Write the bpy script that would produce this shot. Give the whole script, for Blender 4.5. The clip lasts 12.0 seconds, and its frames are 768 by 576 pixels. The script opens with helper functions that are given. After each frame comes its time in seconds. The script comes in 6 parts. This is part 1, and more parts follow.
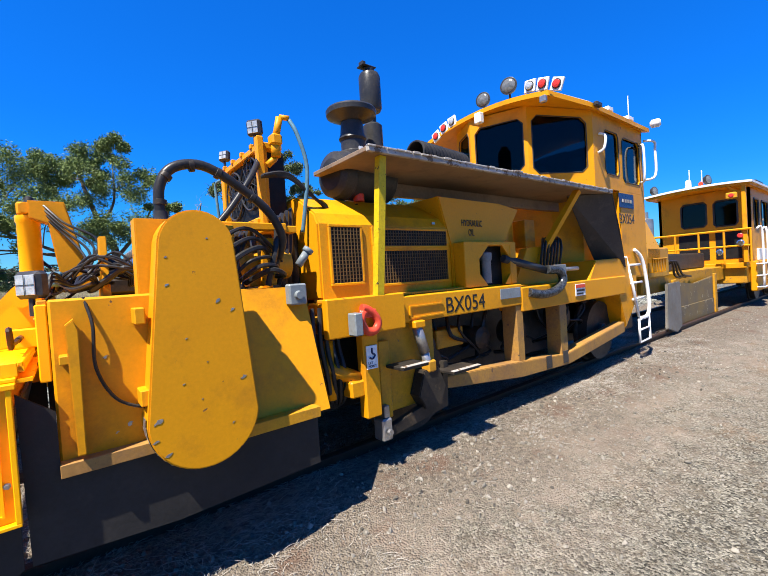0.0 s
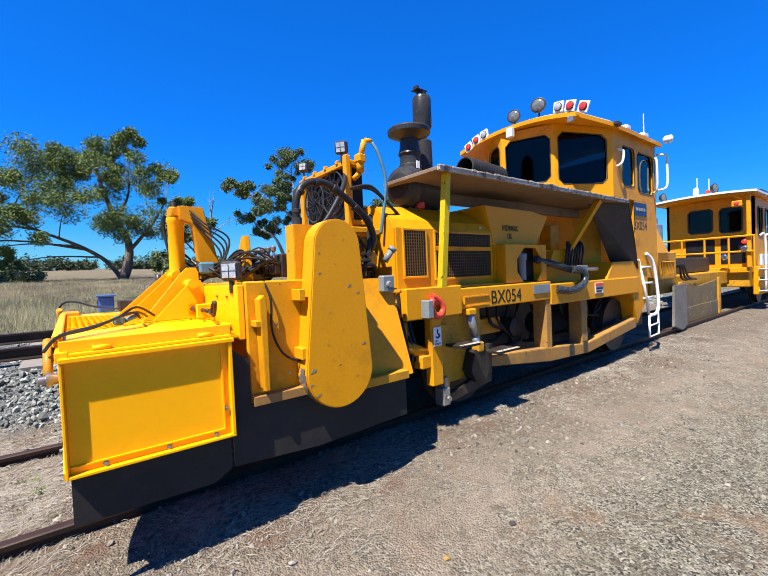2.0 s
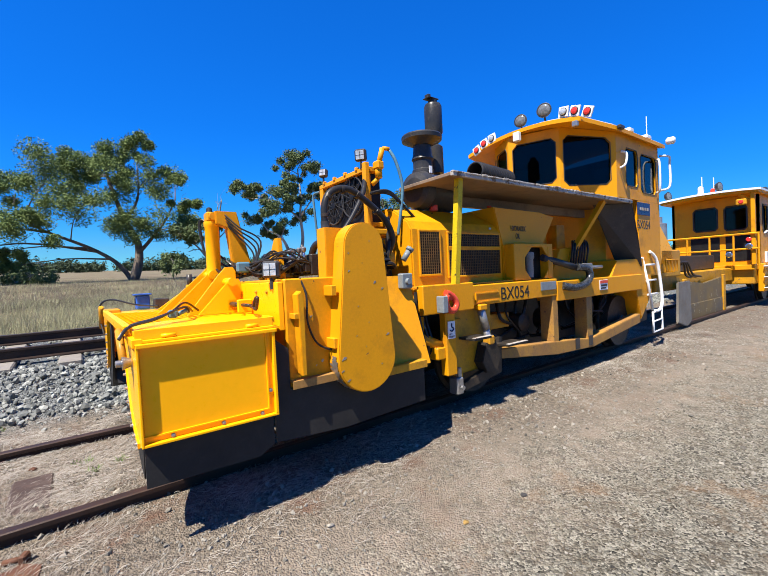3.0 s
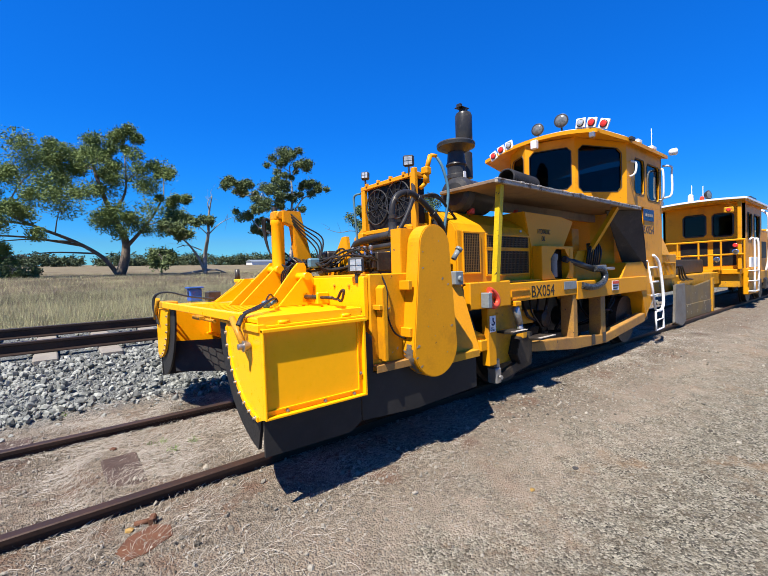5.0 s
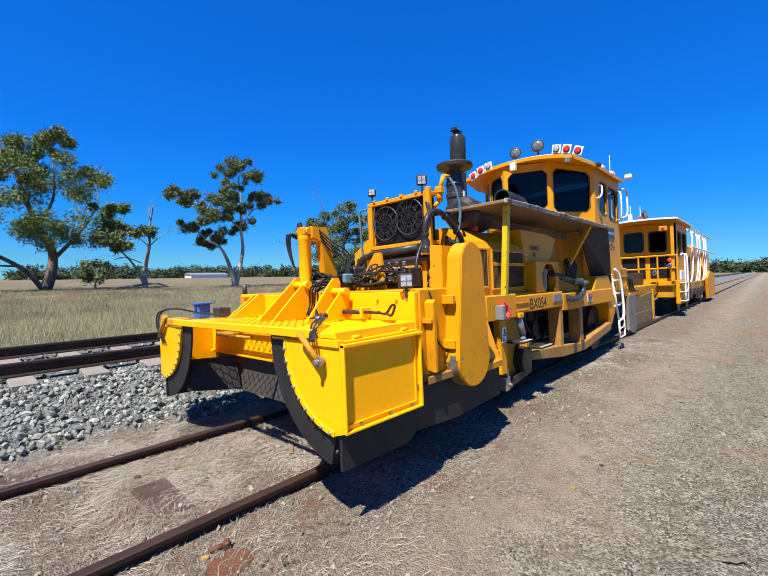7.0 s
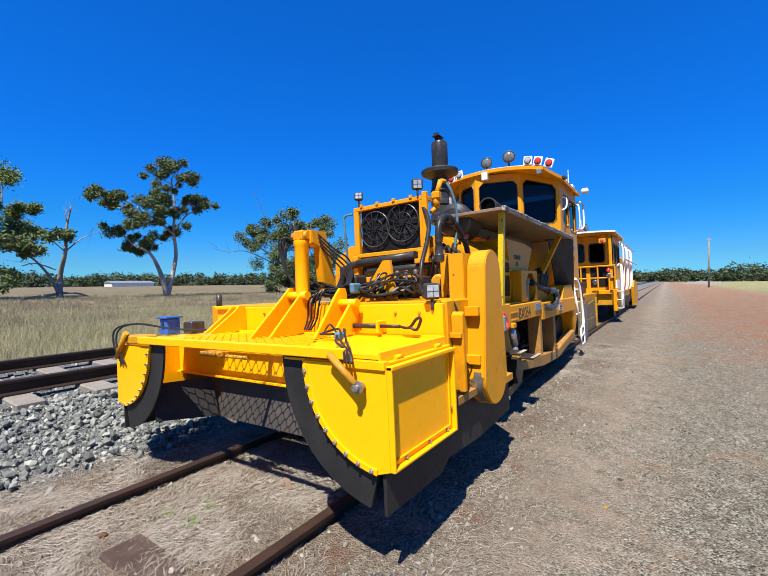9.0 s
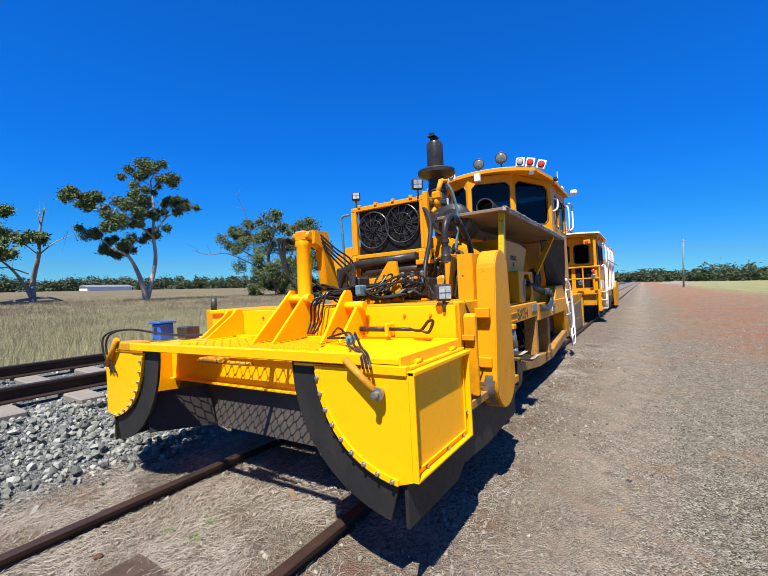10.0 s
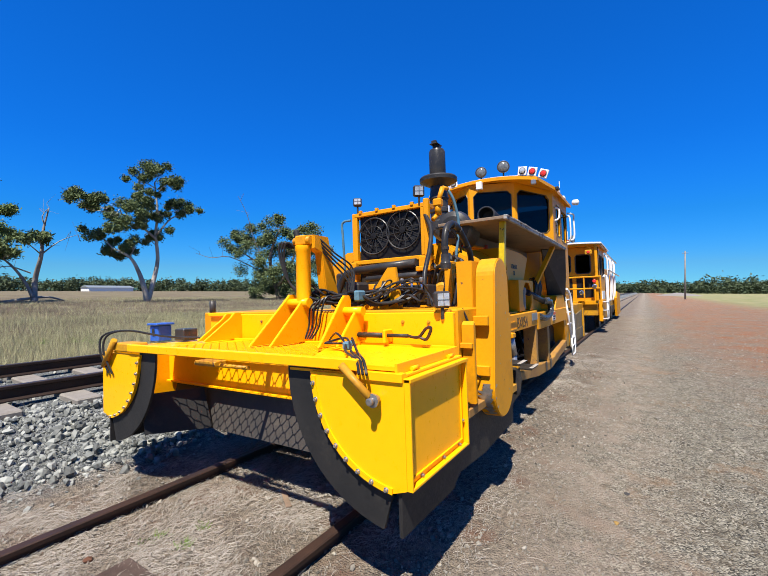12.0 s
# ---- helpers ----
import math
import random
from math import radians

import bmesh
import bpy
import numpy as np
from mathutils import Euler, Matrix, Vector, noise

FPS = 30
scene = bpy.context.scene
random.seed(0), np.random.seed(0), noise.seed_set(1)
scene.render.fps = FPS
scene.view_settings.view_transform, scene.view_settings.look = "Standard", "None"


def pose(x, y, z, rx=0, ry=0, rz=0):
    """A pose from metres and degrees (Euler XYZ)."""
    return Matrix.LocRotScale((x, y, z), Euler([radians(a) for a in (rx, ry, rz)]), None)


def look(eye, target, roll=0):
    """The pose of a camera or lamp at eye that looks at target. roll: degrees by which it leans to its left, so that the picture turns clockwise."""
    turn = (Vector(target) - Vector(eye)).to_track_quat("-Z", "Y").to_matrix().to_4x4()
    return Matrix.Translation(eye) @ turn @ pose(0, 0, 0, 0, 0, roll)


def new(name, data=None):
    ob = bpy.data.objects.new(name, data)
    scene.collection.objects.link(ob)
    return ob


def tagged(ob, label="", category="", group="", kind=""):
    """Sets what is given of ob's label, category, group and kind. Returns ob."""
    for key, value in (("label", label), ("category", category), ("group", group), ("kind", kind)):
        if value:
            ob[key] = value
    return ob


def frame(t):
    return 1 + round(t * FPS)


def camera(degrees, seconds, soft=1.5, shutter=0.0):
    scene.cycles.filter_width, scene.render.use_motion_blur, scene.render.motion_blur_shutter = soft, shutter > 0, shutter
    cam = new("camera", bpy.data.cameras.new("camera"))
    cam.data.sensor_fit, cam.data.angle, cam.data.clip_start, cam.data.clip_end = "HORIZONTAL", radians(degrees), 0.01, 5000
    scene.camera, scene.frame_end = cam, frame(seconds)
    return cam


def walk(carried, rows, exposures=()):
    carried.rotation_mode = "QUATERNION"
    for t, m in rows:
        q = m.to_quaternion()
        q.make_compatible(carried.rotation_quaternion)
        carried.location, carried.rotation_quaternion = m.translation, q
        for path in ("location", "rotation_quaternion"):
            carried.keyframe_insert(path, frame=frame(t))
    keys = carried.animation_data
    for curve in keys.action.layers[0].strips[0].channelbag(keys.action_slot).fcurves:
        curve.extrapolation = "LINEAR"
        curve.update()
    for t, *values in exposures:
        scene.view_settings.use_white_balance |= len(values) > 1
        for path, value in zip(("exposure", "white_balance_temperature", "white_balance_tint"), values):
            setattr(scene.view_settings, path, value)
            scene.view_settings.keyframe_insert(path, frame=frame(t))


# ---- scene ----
cam = camera(86.7, 12.0, soft=0.6)
K = 1.14                      # metres per plan unit
METRES, EYE, TURN, LEAN = 3.146 * K, 1.4 * K, -38.1, -2.33
# the siding and the machines on it lean a little to one side
SITE = pose(0, 0, EYE, LEAN, 0, 0) @ pose(0, 0, -EYE)
ROWS = [
    (0.0, 0.0, 0.0, 0.0, -0.09, -1.42, 3.74),
    (0.5, -0.0248, -0.058, -0.0022, 0.48, -1.53, 3.13),
    (1.0, -0.0707, -0.1015, -0.0001, 1.02, -1.47, 2.15),
    (1.5, -0.1249, -0.1363, -0.0, 0.52, -1.91, 2.66),
    (2.0, -0.1457, -0.1838, -0.001, 0.33, -1.69, 2.55),
    (2.5, -0.1597, -0.2346, -0.0012, 0.97, -1.45, 3.23),
    (3.0, -0.1767, -0.2611, -0.0045, 1.09, -1.64, 2.91),
    (5.0, -0.348, -0.3444, -0.0031, -1.02, -1.84, 2.03),
    (5.5, -0.4009, -0.3777, 0.0007, -3.01, -1.44, 2.78),
    (6.0, -0.4468, -0.3774, -0.0045, -4.18, -1.29, 2.46),
    (6.5, -0.4975, -0.3661, 0.0049, -6.28, -0.73, 2.68),
    (7.0, -0.5536, -0.3589, 0.0095, -8.56, -0.32, 2.34),
    (9.0, -0.6896, -0.2395, 0.0203, -17.05, 0.53, 2.46),
    (9.5, -0.7214, -0.215, 0.0243, -18.97, 0.38, 3.11),
    (10.0, -0.7279, -0.2011, 0.0221, -19.39, 0.72, 2.92),
    (10.5, -0.7284, -0.1989, 0.0212, -19.25, 0.89, 2.58),
    (11.0, -0.7272, -0.2025, 0.0218, -19.22, 1.31, 2.22),
    (11.5, -0.7244, -0.2041, 0.022, -19.35, 1.51, 1.92),
    (12.0, -0.723, -0.2006, 0.0216, -19.26, 1.59, 1.8),
]
walk(cam, [(t, SITE @ pose(0, 0, EYE, 0, 0, TURN) @ pose(METRES * x, METRES * y, METRES * z, 90 + pitch, roll, yaw))
           for t, x, y, z, yaw, pitch, roll in ROWS], exposures=[(0.0, 1.35), (3.0, 1.23), (6.5, 1.11), (12.0, 0.99)])

# ---- light: a high sun in a clear sky ----
SUN_FROM = Vector((-0.52, -0.145, 1.0)).normalized()
world = bpy.data.worlds.new("sky")
scene.world = world
world.use_nodes = True
wn = world.node_tree.nodes
sky = wn.new("ShaderNodeTexSky")
sky.sky_type, sky.sun_disc = "NISHITA", False
sky.sun_elevation = math.asin(SUN_FROM.z)
sky.sun_rotation = math.atan2(SUN_FROM.x, SUN_FROM.y)
sky.air_density, sky.dust_density, sky.ozone_density = 1.0, 0.0, 1.0
sky.altitude = 2500
# the deep blue of a dry winter sky, paler where the air is thick
bands = wn.new("ShaderNodeSeparateColor")
depth_of_air = wn.new("ShaderNodeMath")
depth_of_air.operation = "MULTIPLY"
depth_of_air.inputs[1].default_value = 1 / 6
tint = wn.new("ShaderNodeValToRGB")
tint.color_ramp.elements[0].position, tint.color_ramp.elements[0].color = 0.12, (0.035, 0.70, 1.78, 1)
tint.color_ramp.elements[1].position, tint.color_ramp.elements[1].color = 0.88, (0.16, 0.485, 0.80, 1)
for at, colour in ((0.22, (0.035, 0.61, 1.52, 1)), (0.41, (0.06, 0.545, 1.10, 1))):
    tint.color_ramp.elements.new(at).color = colour
hue = wn.new("ShaderNodeMix")
hue.data_type, hue.blend_type = "RGBA", "MULTIPLY"
hue.inputs["Factor"].default_value = 1.0
world.node_tree.links.new(sky.outputs[0], bands.inputs[0])
world.node_tree.links.new(bands.outputs[0], depth_of_air.inputs[0])
world.node_tree.links.new(depth_of_air.outputs[0], tint.inputs[0])
world.node_tree.links.new(sky.outputs[0], hue.inputs[6])
world.node_tree.links.new(tint.outputs[0], hue.inputs[7])
world.node_tree.links.new(hue.outputs[2], wn["Background"].inputs[0])
wn["Background"].inputs[1].default_value = 0.0705
sun = new("sun", bpy.data.lights.new("sun", "SUN"))
sun.data.energy, sun.data.angle, sun.data.color = 5.0, radians(0.53), (1.0, 0.94, 0.85)
sun.matrix_world = look(SUN_FROM * 60, (0, 0, 0))


# ---- materials ----
def nodes_of(name):
    m = bpy.data.materials.new(name)
    m.use_nodes = True
    nt = m.node_tree
    return m, nt, nt.nodes["Principled BSDF"], nt.nodes.new("ShaderNodeTexCoord")


def noise_node(nt, vec, scale, detail=4.0, rough=0.6):
    n = nt.nodes.new("ShaderNodeTexNoise")
    n.inputs["Scale"].default_value, n.inputs["Detail"].default_value, n.inputs["Roughness"].default_value = scale, detail, rough
    nt.links.new(vec, n.inputs["Vector"])
    return n.outputs["Fac"]


def ramp(nt, fac, lo, hi):
    n = nt.nodes.new("ShaderNodeMapRange")
    n.inputs["From Min"].default_value, n.inputs["From Max"].default_value = lo, hi
    nt.links.new(fac, n.inputs["Value"])
    return n.outputs["Result"]


def mixed(nt, fac, a, b):
    n = nt.nodes.new("ShaderNodeMix")
    n.data_type = "RGBA"
    if isinstance(fac, float):
        n.inputs["Factor"].default_value = fac
    else:
        nt.links.new(fac, n.inputs["Factor"])
    for key, v in ((6, a), (7, b)):
        if isinstance(v, tuple):
            n.inputs[key].default_value = (*v, 1)
        else:
            nt.links.new(v, n.inputs[key])
    return n.outputs[2]


def times(nt, a, b):
    n = nt.nodes.new("ShaderNodeMath")
    n.operation = "MULTIPLY"
    nt.links.new(a, n.inputs[0])
    if isinstance(b, float):
        n.inputs[1].default_value = b
    else:
        nt.links.new(b, n.inputs[1])
    return n.outputs[0]


def bump(nt, bsdf, height, strength, distance):
    n = nt.nodes.new("ShaderNodeBump")
    n.inputs["Strength"].default_value, n.inputs["Distance"].default_value = strength, distance
    nt.links.new(height, n.inputs["Height"])
    nt.links.new(n.outputs[0], bsdf.inputs["Normal"])


def surface(name, base, second, rough=0.6, metal=0.0, big=1.5, fine=40.0, bumps=0.15, depth=0.004, chips=None, chip_level=0.7, chip_scale=9.0,
            grime=None, grime_level=0.55, per_piece=0.0, grainy=0.35):
    """A worn surface: two tones at a large scale, grain at a fine one, chips and grime with shapes of their own."""
    m, nt, bsdf, tc = nodes_of(name)
    vec = tc.outputs["Object"]
    col = mixed(nt, ramp(nt, noise_node(nt, vec, big), 0.35, 0.68), base, second)
    grain = noise_node(nt, vec, fine, 5.0, 0.7)
    if grime:
        col = mixed(nt, times(nt, ramp(nt, noise_node(nt, vec, big * 2.3, 8.0, 0.7), grime_level, grime_level + 0.2), 0.75), col, grime)
    if chips:
        edge = ramp(nt, noise_node(nt, vec, chip_scale, 6.0, 0.65), chip_level, chip_level + 0.02)
        col = mixed(nt, edge, col, chips)
    if per_piece:
        info = nt.nodes.new("ShaderNodeObjectInfo")
        col = mixed(nt, times(nt, info.outputs["Random"], per_piece), col, tuple(c * 0.35 for c in base))
    dark = nt.nodes.new("ShaderNodeMix")
    dark.data_type, dark.blend_type = "RGBA", "MULTIPLY"
    dark.inputs["Factor"].default_value = grainy
    nt.links.new(col, dark.inputs[6])
    nt.links.new(ramp(nt, grain, 0.2, 0.7), dark.inputs[7])
    nt.links.new(dark.outputs[2], bsdf.inputs["Base Color"])
    nt.links.new(times(nt, ramp(nt, grain, -0.6, 0.9), rough), bsdf.inputs["Roughness"])
    bsdf.inputs["Metallic"].default_value = metal
    bsdf.inputs["Specular IOR Level"].default_value = 0.2
    bump(nt, bsdf, grain, bumps, depth)
    return m


YELLOW = surface("yellow_paint", (0.68, 0.288, 0.003), (0.61, 0.246, 0.003), 0.62, grainy=0.16, big=0.9, fine=55, bumps=0.05, chips=(0.15, 0.085, 0.035), chip_level=0.685,
                 chip_scale=15.0, grime=(0.27, 0.108, 0.012), grime_level=0.53)
FRESH = surface("fresh_yellow_paint", (1.01, 0.445, 0.00213), (1, 0.425, 0.00213), 0.42, grainy=0.08, big=0.8, fine=20, bumps=0.03, grime=(0.851, 0.435, 0.0106), grime_level=0.66)
OLDYELLOW = surface("weathered_yellow_paint", (0.602, 0.289, 0.0109), (0.474, 0.217, 0.0182), 0.6, big=2.0, fine=40, bumps=0.12, chips=(0.146, 0.0886, 0.0638), chip_level=0.64,
                    chip_scale=11.0, grime=(0.164, 0.0886, 0.0365), grime_level=0.52)
DUSTYELLOW = surface("dusty_yellow_paint", (0.42, 0.221, 0.0456), (0.31, 0.161, 0.0502), 0.75, big=2.4, fine=40, bumps=0.15, chips=(0.0912, 0.0562, 0.041), chip_level=0.66, chip_scale=9.0,
                     grime=(0.182, 0.109, 0.0638), grime_level=0.5)
POSTYELLOW = surface("lime_yellow_paint", (0.634, 0.451, 0.0096), (0.518, 0.365, 0.0115), 0.55, big=3.0, chips=(0.0576, 0.048, 0.0288), chip_level=0.62, chip_scale=14.0)
RUBBER = surface("black_rubber", (0.018, 0.018, 0.018), (0.0315, 0.0292, 0.027), 0.75, big=2.5, fine=55, bumps=0.2, grime=(0.0465, 0.0413, 0.0345), grime_level=0.56)
HOSE = surface("black_hose", (0.018, 0.018, 0.019), (0.035, 0.033, 0.030), 0.5, big=8, fine=90, bumps=0.1)
BLACK = surface("black_steel", (0.028, 0.029, 0.031), (0.055, 0.052, 0.048), 0.45, big=5, fine=60, bumps=0.1, grime=(0.10, 0.085, 0.07))
DARKSTEEL = surface("oily_steel", (0.030, 0.027, 0.024), (0.062, 0.050, 0.038), 0.6, 0.3, big=6, fine=60, bumps=0.25, grime=(0.12, 0.085, 0.05), grime_level=0.54)
STEEL = surface("bare_steel", (0.42, 0.41, 0.39), (0.30, 0.28, 0.26), 0.45, 0.7, big=5, fine=60, bumps=0.1, grime=(0.20, 0.16, 0.12))
ZINC = surface("zinc_bolt", (0.62, 0.62, 0.60), (0.5, 0.5, 0.48), 0.35, 0.85, big=20)
PLOUGH = surface("weathered_plough_steel", (0.221, 0.154, 0.0576), (0.134, 0.11, 0.0768), 0.85, 0.0, big=2.2, fine=30, bumps=0.2, chips=(0.403, 0.346, 0.211), chip_level=0.62, chip_scale=6,
                 grime=(0.192, 0.125, 0.0576), grime_level=0.5)
PLOUGHGREY = surface("scoured_plough_steel", (0.23, 0.216, 0.187), (0.144, 0.13, 0.106), 0.7, 0.1, big=3, fine=40, bumps=0.25, grime=(0.192, 0.125, 0.0576), grime_level=0.5)
RAILRUST = surface("rusty_rail", (0.0599, 0.0342, 0.0239), (0.0371, 0.0239, 0.0194), 0.65, 0.25, big=2, fine=50, bumps=0.3)
MAINRAIL = surface("brown_rail", (0.054, 0.036, 0.0288), (0.036, 0.0266, 0.023), 0.55, 0.35, big=2, fine=50, bumps=0.25)
CONCRETE = surface("sleeper_concrete", (0.257, 0.234, 0.199), (0.211, 0.187, 0.158), 0.85, big=3, fine=60, bumps=0.3, grime=(0.14, 0.106, 0.0762))
TIMBER = surface("old_sleeper_timber", (0.060, 0.040, 0.031), (0.105, 0.074, 0.058), 0.9, big=5, fine=45, bumps=0.6, depth=0.01)
PLYWOOD = surface("weathered_board", (0.264, 0.185, 0.119), (0.202, 0.145, 0.101), 0.8, big=1.6, fine=35, bumps=0.25, grime=(0.114, 0.0836, 0.0616), grime_level=0.5)
BOARDTOP = surface("peeling_white_board", (0.455, 0.426, 0.382), (0.308, 0.272, 0.228), 0.8, big=6, fine=45, bumps=0.5, chips=(0.161, 0.111, 0.0734), chip_level=0.55, chip_scale=18)
WHITE = surface("white_paint", (0.828, 0.828, 0.807), (0.724, 0.724, 0.693), 0.45, big=4, fine=40, bumps=0.05, grime=(0.466, 0.414, 0.342), grime_level=0.62)
RED = surface("red_paint", (0.72, 0.075, 0.035), (0.60, 0.06, 0.03), 0.45, big=6, fine=40, bumps=0.06, grime=(0.30, 0.06, 0.04))
BLUE = surface("blue_plastic", (0.035, 0.13, 0.55), (0.03, 0.11, 0.45), 0.45, big=4, fine=40, bumps=0.05)
BLUEHOSE = surface("blue_grey_hose", (0.10, 0.21, 0.27), (0.08, 0.16, 0.21), 0.5, big=6)
GREYBOX = surface("grey_enamel", (0.215, 0.24, 0.247), (0.176, 0.202, 0.208), 0.5, big=5, grime=(0.13, 0.117, 0.0975))
SILVERDUCT = surface("silver_tape", (0.12, 0.129, 0.132), (0.015, 0.015, 0.0168), 0.4, 0.5, big=34, fine=50, bumps=0.4)
LETTER = surface("black_lettering", (0.012, 0.012, 0.012), (0.02, 0.02, 0.02), 0.5)
NAVY = surface("navy_sign", (0.02, 0.03, 0.09), (0.025, 0.035, 0.10), 0.4)
COREBLACK = surface("radiator_core", (0.006, 0.006, 0.0065), (0.015, 0.014, 0.013), 0.7, big=9, fine=120, bumps=0.4)
INTERIOR = surface("cab_lining", (0.035, 0.035, 0.037), (0.05, 0.05, 0.05), 0.8, big=3)
BARK = surface("eucalypt_bark", (0.20, 0.155, 0.115), (0.10, 0.075, 0.058), 0.9, big=1.4, fine=9, bumps=0.6, depth=0.03)
PALEBARK = surface("pale_gum_bark", (0.50, 0.44, 0.37), (0.26, 0.21, 0.165), 0.85, big=0.7, fine=8, bumps=0.4, depth=0.02)
DEADWOOD = surface("grey_dead_wood", (0.30, 0.27, 0.24), (0.19, 0.17, 0.15), 0.9, big=1.5, fine=9, bumps=0.4, depth=0.02)


def leaf_material(name, a, b):
    m, nt, bsdf, tc = nodes_of(name)
    geo = nt.nodes.new("ShaderNodeNewGeometry")
    col = mixed(nt, geo.outputs["Random Per Island"], a, b)
    col = mixed(nt, ramp(nt, noise_node(nt, tc.outputs["Object"], 0.7), 0.4, 0.65), col, tuple(0.6 * (x + y) for x, y in zip(a, b)))
    nt.links.new(col, bsdf.inputs["Base Color"])
    bsdf.inputs["Roughness"].default_value = 0.65
    bsdf.inputs["Specular IOR Level"].default_value = 0.15
    return m


LEAVES = leaf_material("gum_leaves", (0.058, 0.0957, 0.0261), (0.181, 0.225, 0.0696))
DARKLEAVES = leaf_material("dark_gum_leaves", (0.0428, 0.0713, 0.0262), (0.137, 0.166, 0.0654))
FARLEAVES = leaf_material("distant_leaves", (0.030, 0.048, 0.024), (0.072, 0.092, 0.045))
STRAW = leaf_material("dry_straw", (0.113, 0.0958, 0.076), (0.409, 0.373, 0.31))
DUSTRUBBER = surface("dusty_rubber", (0.0748, 0.0634, 0.0528), (0.0484, 0.044, 0.0405), 0.85, big=2.5, fine=50, bumps=0.2, grime=(0.123, 0.101, 0.0792), grime_level=0.55)
FIELDGRASS = leaf_material("dry_field_grass", (0.20, 0.205, 0.095), (0.37, 0.345, 0.20))
BROWNSCRUB = leaf_material("brown_scrub", (0.085, 0.066, 0.050), (0.19, 0.150, 0.115))
GREENWEED = leaf_material("green_weed", (0.07, 0.13, 0.02), (0.15, 0.22, 0.045))
STONEMIX = leaf_material("ballast_stone_mix", (0.0309, 0.0336, 0.0301), (0.353, 0.358, 0.317))
PEBBLEMIX = leaf_material("road_pebble_mix", (0.0412, 0.0363, 0.0289), (0.329, 0.298, 0.24))
GRILLEWIRE = surface("dusty_grille_wire", (0.155, 0.095, 0.035), (0.09, 0.06, 0.03), 0.7, 0.1, big=4, fine=60, bumps=0.1)
STONE = surface("ballast_stone", (0.296, 0.304, 0.275), (0.134, 0.144, 0.131), 0.8, big=14, fine=60, bumps=0.4, grime=(0.219, 0.169, 0.127), per_piece=0.9)


def glass(name, tint, rough=0.02):
    m, nt, bsdf, tc = nodes_of(name)
    bsdf.inputs["Base Color"].default_value = (*tint, 1)
    bsdf.inputs["Transmission Weight"].default_value = 1.0
    bsdf.inputs["IOR"].default_value = 1.30
    nt.links.new(times(nt, ramp(nt, noise_node(nt, tc.outputs["Object"], 3.0), 0.3, 0.8), rough * 3), bsdf.inputs["Roughness"])
    return m


GLASS = glass("tinted_glass", (0.035, 0.042, 0.045))
LENS = surface("frosted_lens", (0.62, 0.64, 0.63), (0.40, 0.42, 0.42), 0.22, 0.35, big=30, fine=80, bumps=0.3)
DARKLENS = surface("lamp_glass", (0.20, 0.21, 0.21), (0.11, 0.12, 0.12), 0.15, 0.2, big=30, fine=80, bumps=0.3)
REDLENS = surface("red_lens", (0.72, 0.05, 0.04), (0.62, 0.04, 0.035), 0.25, big=12)
CHROME = surface("lamp_reflector", (0.75, 0.75, 0.74), (0.6, 0.6, 0.6), 0.2, 0.95, big=9)


# ---- mesh building ----
def spline(pts, n=6):
    pts = [Vector(p) for p in pts]
    out = []
    for i in range(len(pts) - 1):
        p0, p1, p2, p3 = pts[max(i - 1, 0)], pts[i], pts[i + 1], pts[min(i + 2, len(pts) - 1)]
        for k in range(n):
            t = k / n
            out.append(0.5 * (2 * p1 + (p2 - p0) * t + (2 * p0 - 5 * p1 + 4 * p2 - p3) * t * t + (3 * p1 - p0 - 3 * p2 + p3) * t ** 3))
    return out + [pts[-1]]


